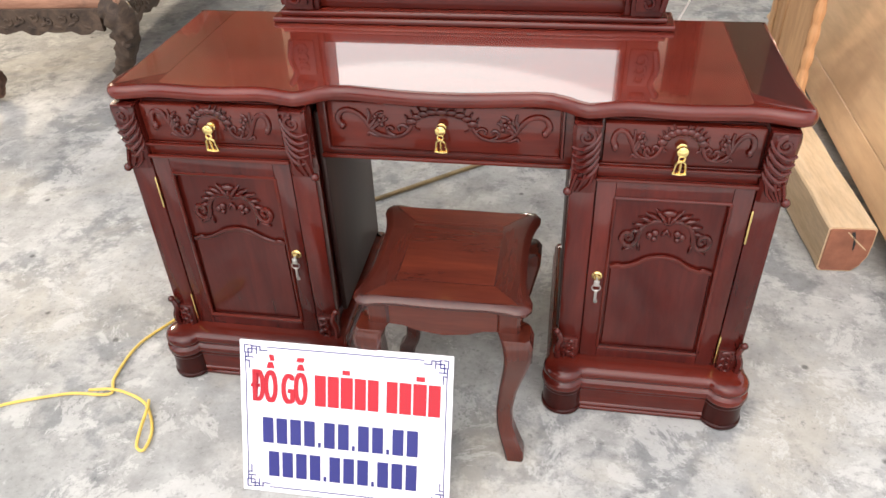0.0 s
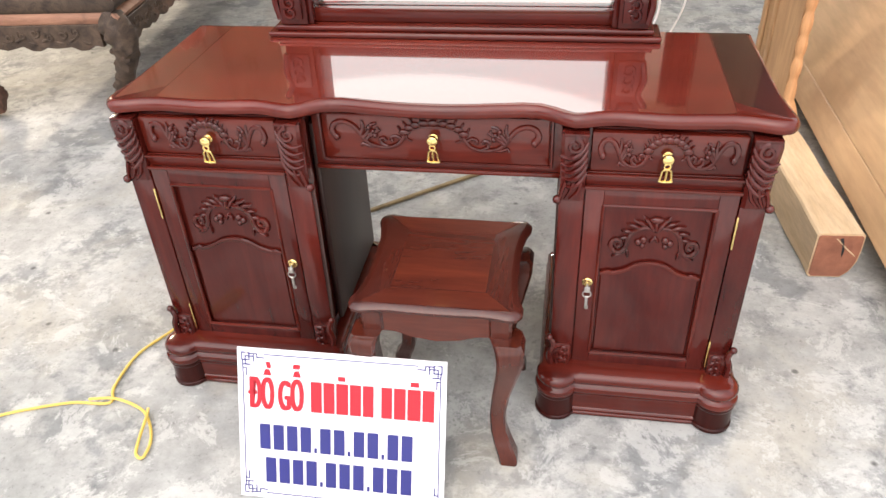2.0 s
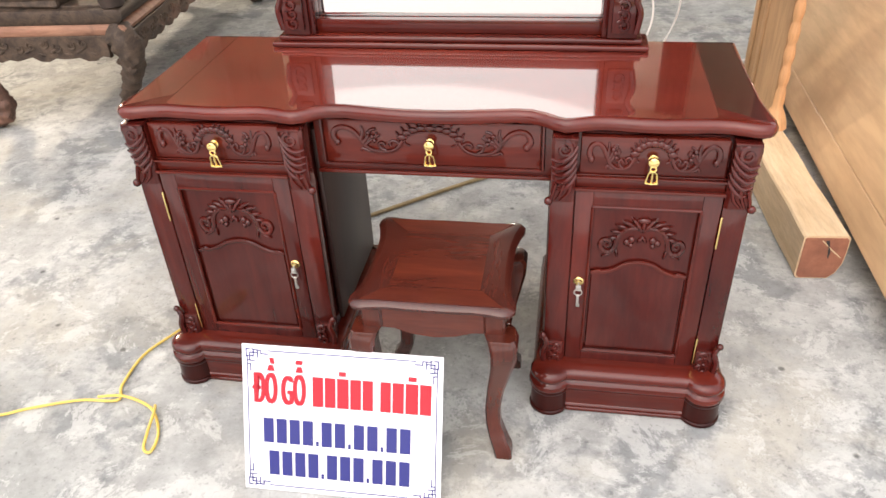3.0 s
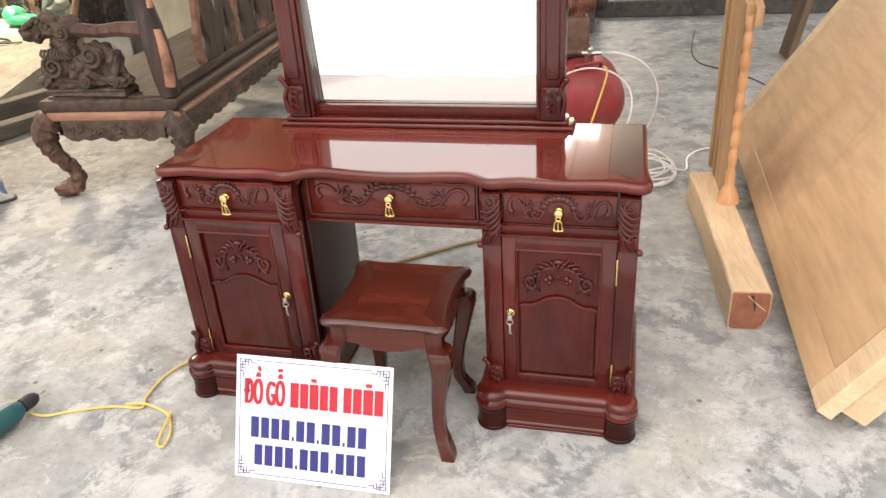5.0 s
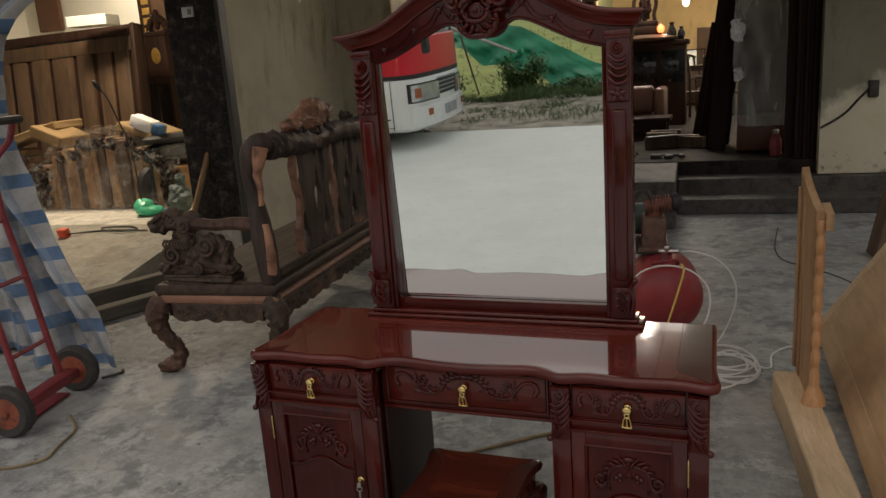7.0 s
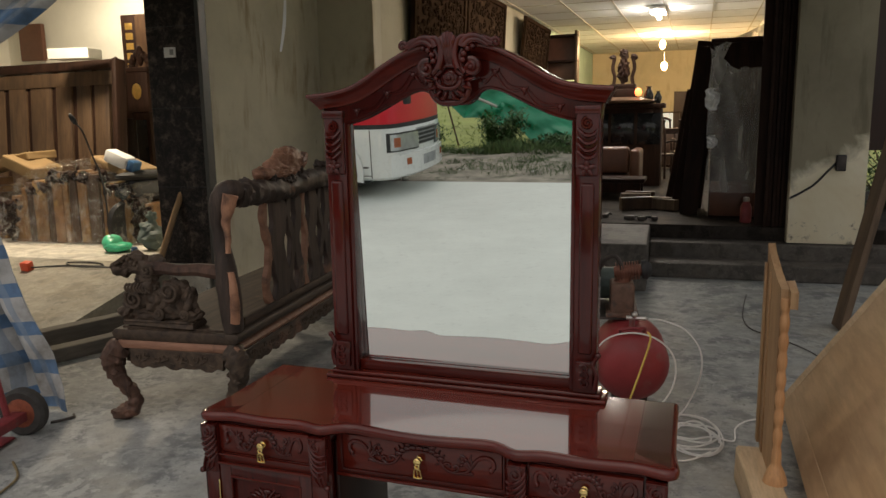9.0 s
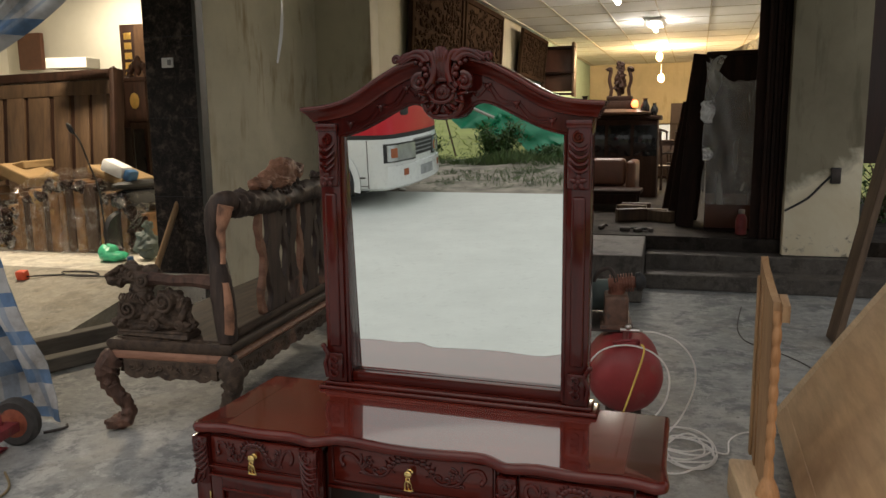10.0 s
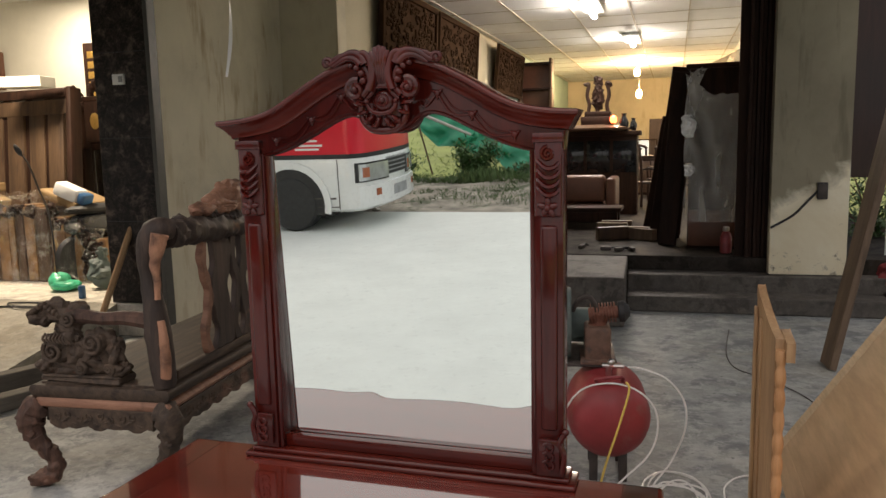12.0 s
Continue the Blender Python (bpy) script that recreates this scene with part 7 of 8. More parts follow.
solo("cloth_sack", gnarl(lump(lump(B(), (0, 0, 0.16), (0.13, 0.13, 0.16)), (0.02, 0, 0.34), (0.06, 0.05, 0.09)), 0.05, 8, 4), MACHINE, "stuffed grey-green sack beside the wrapped furniture", "sack", m=TURNED @ pose(-4.62, 4.9, 0.302))
solo("drinks_can", lathe(B(), [(0.03, 0), (0.033, 0.004), (0.033, 0.112), (0.026, 0.12)], 14), BLUEP, "small blue and orange can on the platform edge", "can", m=TURNED @ pose(-4.45, 4.4, 0.302))
plug = thing("extension_socket", "orange-red extension socket with black cord on the platform", "socket", TURNED @ pose(-5.35, 3.95, 0.236, 11, 0, 0))
part("socket_body", box(B(), -0.05, 0.05, -0.04, 0.04, 0, 0.09, 0.012), ORANGE, plug)
part("cord", tube(B(), smoothed([(0.05, 0, 0.03), (0.2, 0.1, 0.012), (0.4, 0.14, 0.012), (0.75, 0.16, 0.012), (0.6, 0.24, 0.012), (0.3, 0.2, 0.014), (0.5, 0.1, 0.02), (0.9, 0.14, 0.014)], 6), 0.008, 6), BLACK, plug)

# ---- long room ----
door = thing("folding_door", "dark slatted folding door pushed to the side of the opening", "door", pose(1.31, 6.72, 0.464))
for k in range(8):
    part("slat", box(B(), 0.07 + k * 0.038, 0.104 + k * 0.038, -0.03 if k % 2 else -0.06, 0.03 if k % 2 else 0.0, 0.0, 3.35, 0.006), DARKWOOD, door, smooth=False)
part("backing", box(B(), -0.02, 0.376, 0.032, 0.05, 0.0, 3.35), DARKWOOD, door, smooth=False)
wc = thing("wrapped_cabinet", "tall dark cabinet loosely wrapped in hazy plastic sheet", "cabinet", pose(1.12, 7.5, 0.463, 0, 0, -4))
part("body", box(B(), -0.27, 0.29, -0.22, 0.22, 0.0, 1.95, 0.01), DARKWOOD, wc)
part("cornice", box(B(), -0.31, 0.33, -0.26, 0.26, 1.951, 2.0, 0.012), DARKWOOD, wc)


def haze_film(name):
    """Milky plastic sheet: half see-through, soft folds with sharp glints."""
    m, n, l, b = nodes_of(name)
    b.inputs["Base Color"].default_value, b.inputs["Roughness"].default_value = (0.58, 0.57, 0.54, 1), 0.14
    a = tex(n, l, coords(n, l, (1.6, 1, 0.5)), 2.2, 4, 0.5, 0.8)
    bump_of(n, l, b, a.outputs[0], 0.7, 0.04)
    r = ramp(n, [(0.36, (0.16,) * 3), (0.68, (0.6,) * 3)])
    l.new(a.outputs[0], r.inputs[0])
    tr, mx = n.new("ShaderNodeBsdfTransparent"), n.new("ShaderNodeMixShader")
    l.new(r.outputs[0], mx.inputs[0])
    l.new(tr.outputs[0], mx.inputs[1])
    l.new(b.outputs[0], mx.inputs[2])
    l.new(mx.outputs[0], n["Material Output"].inputs[0])
    return m


HAZEFILM = haze_film("hazy_plastic_sheet")


def drape(u, v):
    top = 1.9 - 0.55 * u + 0.02 * noise.noise((u * 9, 3, 1)) if u < 0.42 else 1.669 + 0.03 * noise.noise((u * 9, 3, 1))
    a = -0.31 + 0.6 * u
    p = Vector((u * 2.2, v * 3.2, 2))
    crease = 0.05 * noise.noise(p) + 0.022 * noise.noise(p * 2.7) + 0.025 * math.sin(u * 11 + 2 * math.sin(v * 4))
    return (a + 0.03 * noise.noise((v * 5, u, 4)), -0.27 - abs(crease), 0.3 + (top - 0.3) * v)


part("plastic_sheet", cloth("p", drape, 50, 90, HAZEFILM, 0.003), HAZEFILM, wc, "crinkled hazy translucent plastic sheet")
part("sheet_flap", cloth("q", lambda u, v: (-0.27 + 0.5 * u, -0.27 + 0.16 * u - 0.03 * math.sin(u * 7 + v * 3), 1.93 + 0.24 * u - (0.03 + 0.2 * v) * (1 - u * 0.2)), 16, 8, HAZEFILM, 0.002), HAZEFILM, wc, "lifted corner of the plastic sheet")
part("lower_door", box(B(), -0.26, 0.28, -0.235, -0.221, 0.03, 0.42, 0.006), LEATHER, wc, "red-brown lower door")
# white strips shaped in place of the bright glints on the sheet
for x, z, w_, h_ in ((-0.27, 1.22, 0.14, 0.24), (-0.26, 0.8, 0.1, 0.14)):
    def pleat(u, v):
        p = Vector((u * 2.5 + z * 5, v * 3.1, x * 7))
        wave = 0.035 * noise.noise(p) + 0.012 * abs(noise.noise(p * 2.6))
        return (x + w_ * (u - 0.5) * (0.6 + 0.5 * math.sin(3.1 * v)) + 0.03 * noise.noise((v * 4, z, 2)), -0.315 - abs(wave) + 0.04 * u, z + h_ * v)
    part("foil_crumple", cloth("f", pleat, 12, 22, GLINT, 0.002), GLINT, wc, "pale crumpled strip standing for a glint on the film")
solo("leaning_board", box(B(), -0.1, 0.1, -0.03, 0.03, 0, 1.95, 0.008), DARKWOOD, "dark carved board leaning on the wrapped cabinet", "board", m=pose(0.62, 7.55, 0.463, 0, 4, 0), smooth=False)
def stored_chair():
    t = thing("wooden_chair", "dark carved wooden chair stored in the long room", "chair", None, "stored chairs")
    part("seat", box(B(), -0.25, 0.25, -0.23, 0.23, 0.42, 0.46, 0.012), DARKWOOD, t)
    for x in (-0.22, 0.22):
        part("leg", tube(B(), [(x, -0.2, 0.0), (x, -0.2, 0.42)], [0.022, 0.028], 8), DARKWOOD, t)
        part("back_post", tube(B(), smoothed([(x, 0.2, 0.0), (x, 0.2, 0.45), (x * 1.04, 0.24, 0.8), (x * 0.98, 0.28, 1.08)], 4), 0.024, 8), DARKWOOD, t)
        part("arm", tube(B(), smoothed([(x * 1.05, 0.22, 0.68), (x * 1.15, 0.0, 0.7), (x * 1.1, -0.18, 0.66), (x, -0.2, 0.44)], 4), 0.02, 8), DARKWOOD, t)
    part("back_splat", box(B(), -0.08, 0.08, 0.22, 0.245, 0.47, 1.02, 0.008), BROWNWOOD, t)
    part("top_rail", tube(B(), smoothed([(-0.25, 0.28, 1.06), (-0.1, 0.28, 1.12), (0.1, 0.28, 1.12), (0.25, 0.28, 1.06)], 4), 0.03, 8), DARKWOOD, t)
    return t


chair_ = stored_chair()
chair_.matrix_basis = pose(0.02, 13.2, 0.463, 0, 0, 150)
for x, y, rz in ((0.45, 14.3, 200), (-0.1, 16.4, 170), (0.75, 12.4, 110), (0.55, 17.6, 185)):
    copy_thing(chair_, pose(x, y, 0.463, 0, 0, rz))
for x, y, w, h, ry in ((0.5, 8.0, 0.2, 2.05, 7), (0.62, 8.25, 0.28, 1.8, 6), (0.42, 8.6, 0.24, 1.5, 9)):
    solo("leaning_board", box(B(), -w / 2, w / 2, -0.03, 0.03, 0, h, 0.008), DARKWOOD, "dark wooden board leaning on the wrapped cabinet", "board", "leaning boards", m=pose(x, y, 0.468, 0, ry, 0), smooth=False)
side_ = thing("dark_sideboard", "dark wooden sideboard stored far back in the long room", "sideboard", pose(0.35, 15.6, 0.463))
part("body", box(B(), -0.5, 0.45, -0.25, 0.25, 0.06, 0.85, 0.015), DARKWOOD, side_)
part("top", box(B(), -0.54, 0.49, -0.28, 0.28, 0.851, 0.9, 0.012), DARKWOOD, side_)
for x in (-0.46, -0.14, 0.18):
    part("door", box(B(), x, x + 0.29, -0.268, -0.251, 0.12, 0.78, 0.008), BROWNWOOD, side_)
for x in (-0.48, 0.38):
    part("foot", box(B(), x, x + 0.06, -0.22, -0.16, 0.0, 0.059, 0.006), DARKWOOD, side_)
    part("foot", box(B(), x, x + 0.06, 0.16, 0.22, 0.0, 0.059, 0.006), DARKWOOD, side_)
flask = thing("red_flask", "red plastic flask standing on the raised floor", "flask", pose(1.22, 6.95, 0.4635) @ Matrix.Diagonal((0.85, 0.85, 0.85, 1)))
part("body", lathe(B(), [(0.06, 0), (0.07, 0.01), (0.07, 0.2), (0.05, 0.25), (0.035, 0.27)], 16), REDFRAME, flask)
part("cap", lathe(B(), [(0.035, 0.271), (0.04, 0.28), (0.04, 0.32), (0.03, 0.33)], 14), STEEL, flask)
sofa = thing("leather_sofa", "brown leather sofa standing in the long room", "sofa", pose(-0.58, 10.2, 0.463))
part("base", box(B(), -0.75, 0.3, -0.4, 0.4, 0.12, 0.3, 0.03), LEATHER, sofa)
part("backrest", box(B(), -0.75, 0.3, -0.42, -0.18, 0.305, 0.72, 0.06, seg=3), LEATHER, sofa, "padded brown back")
for x in (-0.9, 0.305):
    part("armrest", box(B(), x, x + 0.15, -0.42, 0.4, 0.12, 0.68, 0.05, seg=3), LEATHER, sofa)
for x in (-0.7, 0.22):
    for y in (-0.34, 0.3):
        part("leg", box(B(), x, x + 0.06, y, y + 0.06, 0, 0.119, 0.005), DARKWOOD, sofa)
low_ = thing("low_table", "low dark wooden table in front of the sofa", "table", pose(-0.62, 9.35, 0.463))
part("tabletop", box(B(), -0.7, 0.62, -0.3, 0.3, 0.24, 0.3, 0.012), DARKWOOD, low_)
for x in (-0.64, 0.5):
    for y in (-0.25, 0.19):
        part("leg", box(B(), x, x + 0.07, y, y + 0.07, 0.0, 0.239, 0.008), DARKWOOD, low_)
part("apron", box(B(), -0.64, 0.57, -0.27, -0.255, 0.1, 0.238, 0.004), DARKWOOD, low_)
cabn = thing("display_cabinet", "dark glazed cabinet behind the sofa", "cabinet", pose(-0.45, 11.6, 0.463))
part("body", box(B(), -0.75, 0.55, -0.25, 0.25, 0, 1.3, 0.012), DARKWOOD, cabn)
for x in (-0.7, -0.27, 0.16):
    part("glass_door", box(B(), x, x + 0.38, -0.262, -0.251, 0.7, 1.22, 0.004), BUSGLASS, cabn)
part("cornice", box(B(), -0.8, 0.6, -0.29, 0.29, 1.301, 1.38, 0.015), DARKWOOD, cabn)
solo("round_board", lathe(B(), [(0.5, 0.0), (0.62, 0.02), (0.63, 0.05), (0.5, 0.08), (0.3, 0.11), (0.05, 0.12)], 28), BROWNWOOD, "round brown wooden table top laid on the cabinet", "table top", m=pose(-0.6, 11.6, 1.8435))
throne = thing("carved_altar_chair", "small carved dark chair standing on the round board", "chair", pose(-0.56, 11.6, 1.956) @ Matrix.Diagonal((0.85, 0.85, 0.85, 1)))
part("base", box(B(), -0.32, 0.32, -0.2, 0.2, 0, 0.16, 0.02), DARKWOOD, throne)
part("step", box(B(), -0.25, 0.25, -0.16, 0.16, 0.161, 0.26, 0.02), DARKWOOD, throne)
for x in (-0.19, 0.19):
    part("post", tube(B(), smoothed([(x, 0, 0.26), (x * 0.9, 0, 0.4), (x * 1.12, 0, 0.58), (x * 0.95, 0, 0.76)], 4), 0.036, 8), DARKWOOD, throne)
    part("scroll_finial", gnarl(lump(B(), (x * 1.1, 0, 0.79), (0.07, 0.05, 0.05)), 0.03, 14, x), DARKWOOD, throne)
part("carved_back", gnarl(lump(B(), (0, 0, 0.52), (0.12, 0.05, 0.26)), 0.05, 11, 3), DARKWOOD, throne)
part("crest", gnarl(lump(B(), (0, 0, 0.84), (0.09, 0.04, 0.09)), 0.04, 14, 5), DARKWOOD, throne)
for x, h, r_ in ((-0.68, 0.34, 0.09), (0.33, 0.28, 0.075), (0.48, 0.2, 0.06)):
    solo("dark_vase", lathe(B(), [(r_ * 0.6, 0), (r_, h * 0.25), (r_ * 1.05, h * 0.5), (r_ * 0.5, h * 0.8), (r_ * 0.45, h * 0.9), (r_ * 0.65, h)], 18), BUSGLASS, "dark glossy vase standing on the glazed cabinet", "vase", "dark vases", m=pose(x - 0.45, 11.42, 1.8435))
altar = thing("altar_lamp", "small red-orange altar lamp glowing on the cabinet", "lamp", pose(-0.29, 11.4, 1.8435))
part("stand", lathe(B(), [(0.05, 0), (0.05, 0.02), (0.02, 0.04), (0.02, 0.12), (0.05, 0.13)], 14), GOLD, altar)
part("glow", ball(B(), (0, 0, 0.19), (0.06, 0.06, 0.07)), glowing("red_lamp", (1.0, 0.2, 0.06), 8.0), altar, "glowing red-orange shade")
# things stored behind the leaning plank
rack = thing("pipe_rack", "white pipe rack standing in the side passage", "rack", pose(2.72, 7.0, 0.002))
for z in (0.75, 1.02):
    part("pipe", tube(B(), [(0.0, 0.0, z), (0.95, 0.0, z)], 0.016, 8), WHITEP, rack)
part("pipe", tube(B(), [(0.0, -0.03, 1.15), (0.42, -0.03, 0.45)], 0.016, 8), WHITEP, rack)
for x in (0.02, 0.93):
    part("pipe", tube(B(), [(x, 0.03, 0.0), (x, 0.03, 1.15)], 0.016, 8), WHITEP, rack)
for x, y, w_, h_, mt, lb in ((2.75, 6.6, 0.16, 0.13, REDFRAME, "crumpled red cloth bundle in the passage"), (2.98, 6.65, 0.2, 0.12, GREYFILM, "grey plastic sack in the passage"), (3.25, 6.6, 0.2, 0.16, GREYFILM, "grey plastic sack in the passage"), (2.85, 6.45, 0.18, 0.09, LITTER, "pale folded sack in the passage")):
    solo("stored_sack", gnarl(lump(B(), (0, 0, h_), (w_, 0.16, h_)), 0.05, 7, x), mt, lb, "sack", "stored sacks", m=pose(x, y, 0.18))
solo("storage_crate", box(B(), 2.6, 3.5, 6.35, 6.8, 0.002, 0.18, 0.01), DARKSIDE, "dark wooden crate under the sacks", "crate", smooth=False)
CABLE = [(1.6, 6.515, 0.78), (1.8, 6.522, 0.905), (1.93, 6.528, 1.05), (2.02, 6.532, 1.15)]
solo("facade_cable", tube(B(), smoothed(CABLE, 4), 0.011, 7), BLACK, "dark cable running up the stained facade", "cable")
sb = thing("switch_box", "small dark electric box on the stained facade", "electric box", pose(CABLE[-1][0] + 0.03, CABLE[-1][1] + 0.005, CABLE[-1][2]))
part("case", box(B(), -0.045, 0.045, -0.03, 0.02, -0.09, 0.07, 0.008), BLACK, sb)
part("lid", box(B(), -0.04, 0.04, -0.036, -0.031, -0.08, 0.06, 0.004), IRON, sb)
random.seed(21)
for k in range(7):
    x, y = 0.1 + random.uniform(-0.35, 0.6), 8.4 + random.uniform(-0.5, 0.8)
    m = BROWNWOOD if k % 3 else PLANK
    solo("wood_offcut", box(B(), -0.2, 0.2, -0.05, 0.05, 0.0, random.uniform(0.06, 0.16), 0.01), m, "wooden offcut lying on the raised floor", "offcut", "offcuts", m=pose(x, y, 0.4635, 0, 0, random.uniform(-60, 60)), smooth=False)
for k, (x, y, s) in enumerate(((-0.02, 6.98, 1.0), (0.12, 6.92, 0.8), (-0.3, 7.1, 1.2), (0.26, 6.95, 0.7))):
    t = thing("hand_tool", "small dark metal hand tool on the raised floor", "tool", pose(x, y, 0.4635, 0, 0, 40 * k), "tools on the floor")
    part("tool_body", box(B(), -0.06 * s, 0.06 * s, -0.025, 0.025, 0.0, 0.045, 0.012), IRON, t)
    part("tool_handle", tube(B(), smoothed([(0.04 * s, 0, 0.03), (0.12 * s, 0.01, 0.036), (0.2 * s, 0.0, 0.012)], 4), 0.011, 7), BLACK, t)
win = thing("window_1", "bright barred window in the back wall", "window", pose(-0.3, 25.9, 0.78), kind="structure")
part("pane", box(B(), -0.55, 0.1, 0.0, 0.01, 0, 0.95), DAYPANE, win, "bright daylit pane", smooth=False)
for k in range(6):
    part("bar", box(B(), -0.55 + k * 0.175, -0.535 + k * 0.175, -0.03, -0.01, 0, 0.95), IRON, win)
for a in ((-0.6, -0.551, -0.04, 0.995), (0.351, 0.4, -0.04, 0.995)):
    part("window_frame", box(B(), a[0], a[1], -0.05, 0.02, a[2], a[3]), DARKWOOD, win)
part("window_frame", box(B(), -0.55, 0.35, -0.05, 0.02, 0.951, 0.995), DARKWOOD, win)
solo("doorway_dark", box(B(), -0.06, 0.75, -0.06, 0.0, 0, 2.0, 0.01), DARKSIDE, "dark wooden door in the back wall", "door", m=pose(-0.12, 25.94, 0.464), smooth=False)


RELIEFWOOD = wood("dull_carved_wood", (0.026, 0.0145, 0.0085), (0.07, 0.04, 0.023), 0.95, 0.0, 'z', 3.0, 0.3)
RELIEFWOOD.node_tree.nodes["Principled BSDF"].inputs["Specular IOR Level"].default_value = 0.0


def relief_panel(m, w, h, seed, label):
    random.seed(seed)
    t = thing("carved_wall_panel", label, "wall panel", m, "carved wall panels")
    part("board", box(B(), 0, w, 0.0, 0.03, 0, h), RELIEFWOOD, t, smooth=False)
    for a in ((0, w, 0, 0.08), (0, w, h - 0.08, h), (0, 0.08, 0.081, h - 0.081), (w - 0.08, w, 0.081, h - 0.081)):
        part("frame_rail", box(B(), a[0], a[1], -0.04, -0.001, a[2], a[3], 0.008), RELIEFWOOD, t, smooth=False)
    bm = B()
    for k in range(260):
        x, z = random.uniform(0.12, w - 0.12), random.uniform(0.12, h - 0.12)
        if k % 3:
            leaf(bm, x, z, -0.01, random.uniform(0.06, 0.14), 0.05, random.uniform(0, 360), 0.025)
        else:
            tube(bm, [(a, -0.015, b) for a, b in spiral(x, z, random.uniform(0.03, 0.07), 1.3, random.uniform(0, 360), 1, 10)], 0.012, 5)
    part("relief", bm, RELIEFWOOD, t, "dense carved relief of foliage")
    return t


WX = -2.955
relief_panel(pose(WX, 7.75, 2.35, 0, 0, 90) @ pose(0, 0, 0, 3, 0, 0), 2.3, 1.4, 1, "dark carved wooden relief panel hung on the wall")
relief_panel(pose(WX, 10.15, 2.35, 0, 0, 90) @ pose(0, 0, 0, 3, 0, 0), 2.45, 1.4, 2, "dark carved wooden relief panel hung on the wall")
relief_panel(pose(WX + 0.05, 14.0, 2.75, 0, 0, 90) @ pose(0, 0, 0, 6, 0, 0), 2.7, 0.98, 3, "long dark carved relief panel tilted from the wall")
shelf = thing("carved_wall_shelf", "red-brown carved shelf frame at the wall", "shelf", pose(-2.88, 17.0, 2.45) @ Matrix.Diagonal((1.35, 1.0, 0.92, 1)))
part("back", box(B(), -0.02, 0.5, 0.0, 0.05, 0.1, 1.25, 0.01), LEATHER, shelf)
for z in (0.0, 0.55, 1.2):
    part("board", box(B(), -0.05, 0.55, -0.3, -0.001, z, z + 0.05, 0.01), DARKWOOD, shelf)
for x in (-0.06, 0.5):
    part("side", box(B(), x, x + 0.05, -0.3, 0.05, -0.05, 1.35, 0.015), BROWNWOOD, shelf)

# ---- across the road ----
random.seed(31)
bm = B()


def blade(bm, x, y, z, h, w, lean, turn):
    dx, dy = math.cos(turn), math.sin(turn)
    p = [bm.verts.new((x - w * dy, y + w * dx, z)), bm.verts.new((x + w * dy, y - w * dx, z)), bm.verts.new((x + lean * dx * 0.4 + w * dy * 0.7, y + lean * dy * 0.4 - w * dx * 0.7, z + h * 0.6)), bm.verts.new((x + lean * dx, y + lean * dy, z + h))]
    bm.faces.new((p[0], p[1], p[2]))
    bm.faces.new((p[0], p[2], p[3]))


for k in range(9000):
    x = random.uniform(-11, 3)
    y = -11.2 - abs(random.gauss(0, 0.7))
    tall = 0.07 + 0.2 * max(0, noise.noise((x * 0.9, y * 0.9, 2)) + 0.35)
    blade(bm, x, y, 0.03, tall * random.uniform(0.5, 1.2), random.uniform(0.006, 0.014), random.uniform(0.03, 0.15), random.uniform(0, 6.28))
for k in range(9000):
    x = random.uniform(-4.6, 2.0)
    y = -9.0 - 2.3 * random.uniform(0, 1) ** 0.6
    if noise.noise((x * 1.1, y * 1.3, 6)) + 0.12 * (x + 3) > 0.0:
        blade(bm, x, y, -0.01, random.uniform(0.03, 0.12), random.uniform(0.003, 0.007), random.uniform(0.02, 0.08), random.uniform(0, 6.28))
solo("verge_grass", bm, BLADE, "tall green weeds along the verge", "grass", kind="stuff", smooth=False)
bm = B()
for k in range(3000):
    d_ = random.uniform(0, 1) ** 1.6
    y = -12.0 - 40 * d_
    x = -3.5 + (y / 10) * random.uniform(-4.5, 4.5)
    s_ = 0.5 + 1.2 * d_
    blade(bm, x, y, 0.065, random.uniform(0.08, 0.22) * s_, random.uniform(0.008, 0.02) * s_, random.uniform(0.05, 0.2), random.uniform(0, 6.28))
solo("field_weeds", bm, plain("field_weeds", (0.24, 0.29, 0.08), 0.7, 0, 0.7, 0.8, 0), "sparse weeds standing in the field", "weeds", kind="stuff", smooth=False)


def shrub(name, m, w, h, n, seed, label):
    random.seed(seed)
    t = thing(name, label, "shrub", m)
    bm = B()
    tips = []
    for k in range(12):
        a, rr = random.uniform(0, 6.28), random.uniform(0.2, 0.9) * w
        tip = (rr * math.cos(a), rr * math.sin(a) * 0.6, h * random.uniform(0.5, 1.0))
        tips.append(tip)
        tube(bm, smoothed([(0.1 * math.cos(a), 0.1 * math.sin(a), 0.0), (tip[0] * 0.3, tip[1] * 0.3, tip[2] * 0.6), tip], 3), [0.014, 0.013, 0.011, 0.009, 0.008, 0.006, 0.004], 5)
    part("stem", bm, PLANK, t)
    bm = B()
    for k in range(n):
        tx, ty, tz = random.choice(tips)
        f = random.uniform(0.25, 1.1)
        blade(bm, tx * f + random.gauss(0, 0.14) * w, ty * f + random.gauss(0, 0.14) * w, tz * f + random.gauss(0, 0.1) * h, random.uniform(-0.09, 0.09), random.uniform(0.011, 0.022), random.uniform(0.05, 0.12), random.uniform(0, 6.28))
    part("foliage", bm, LEAF, t, "dark green leaves", smooth=False)


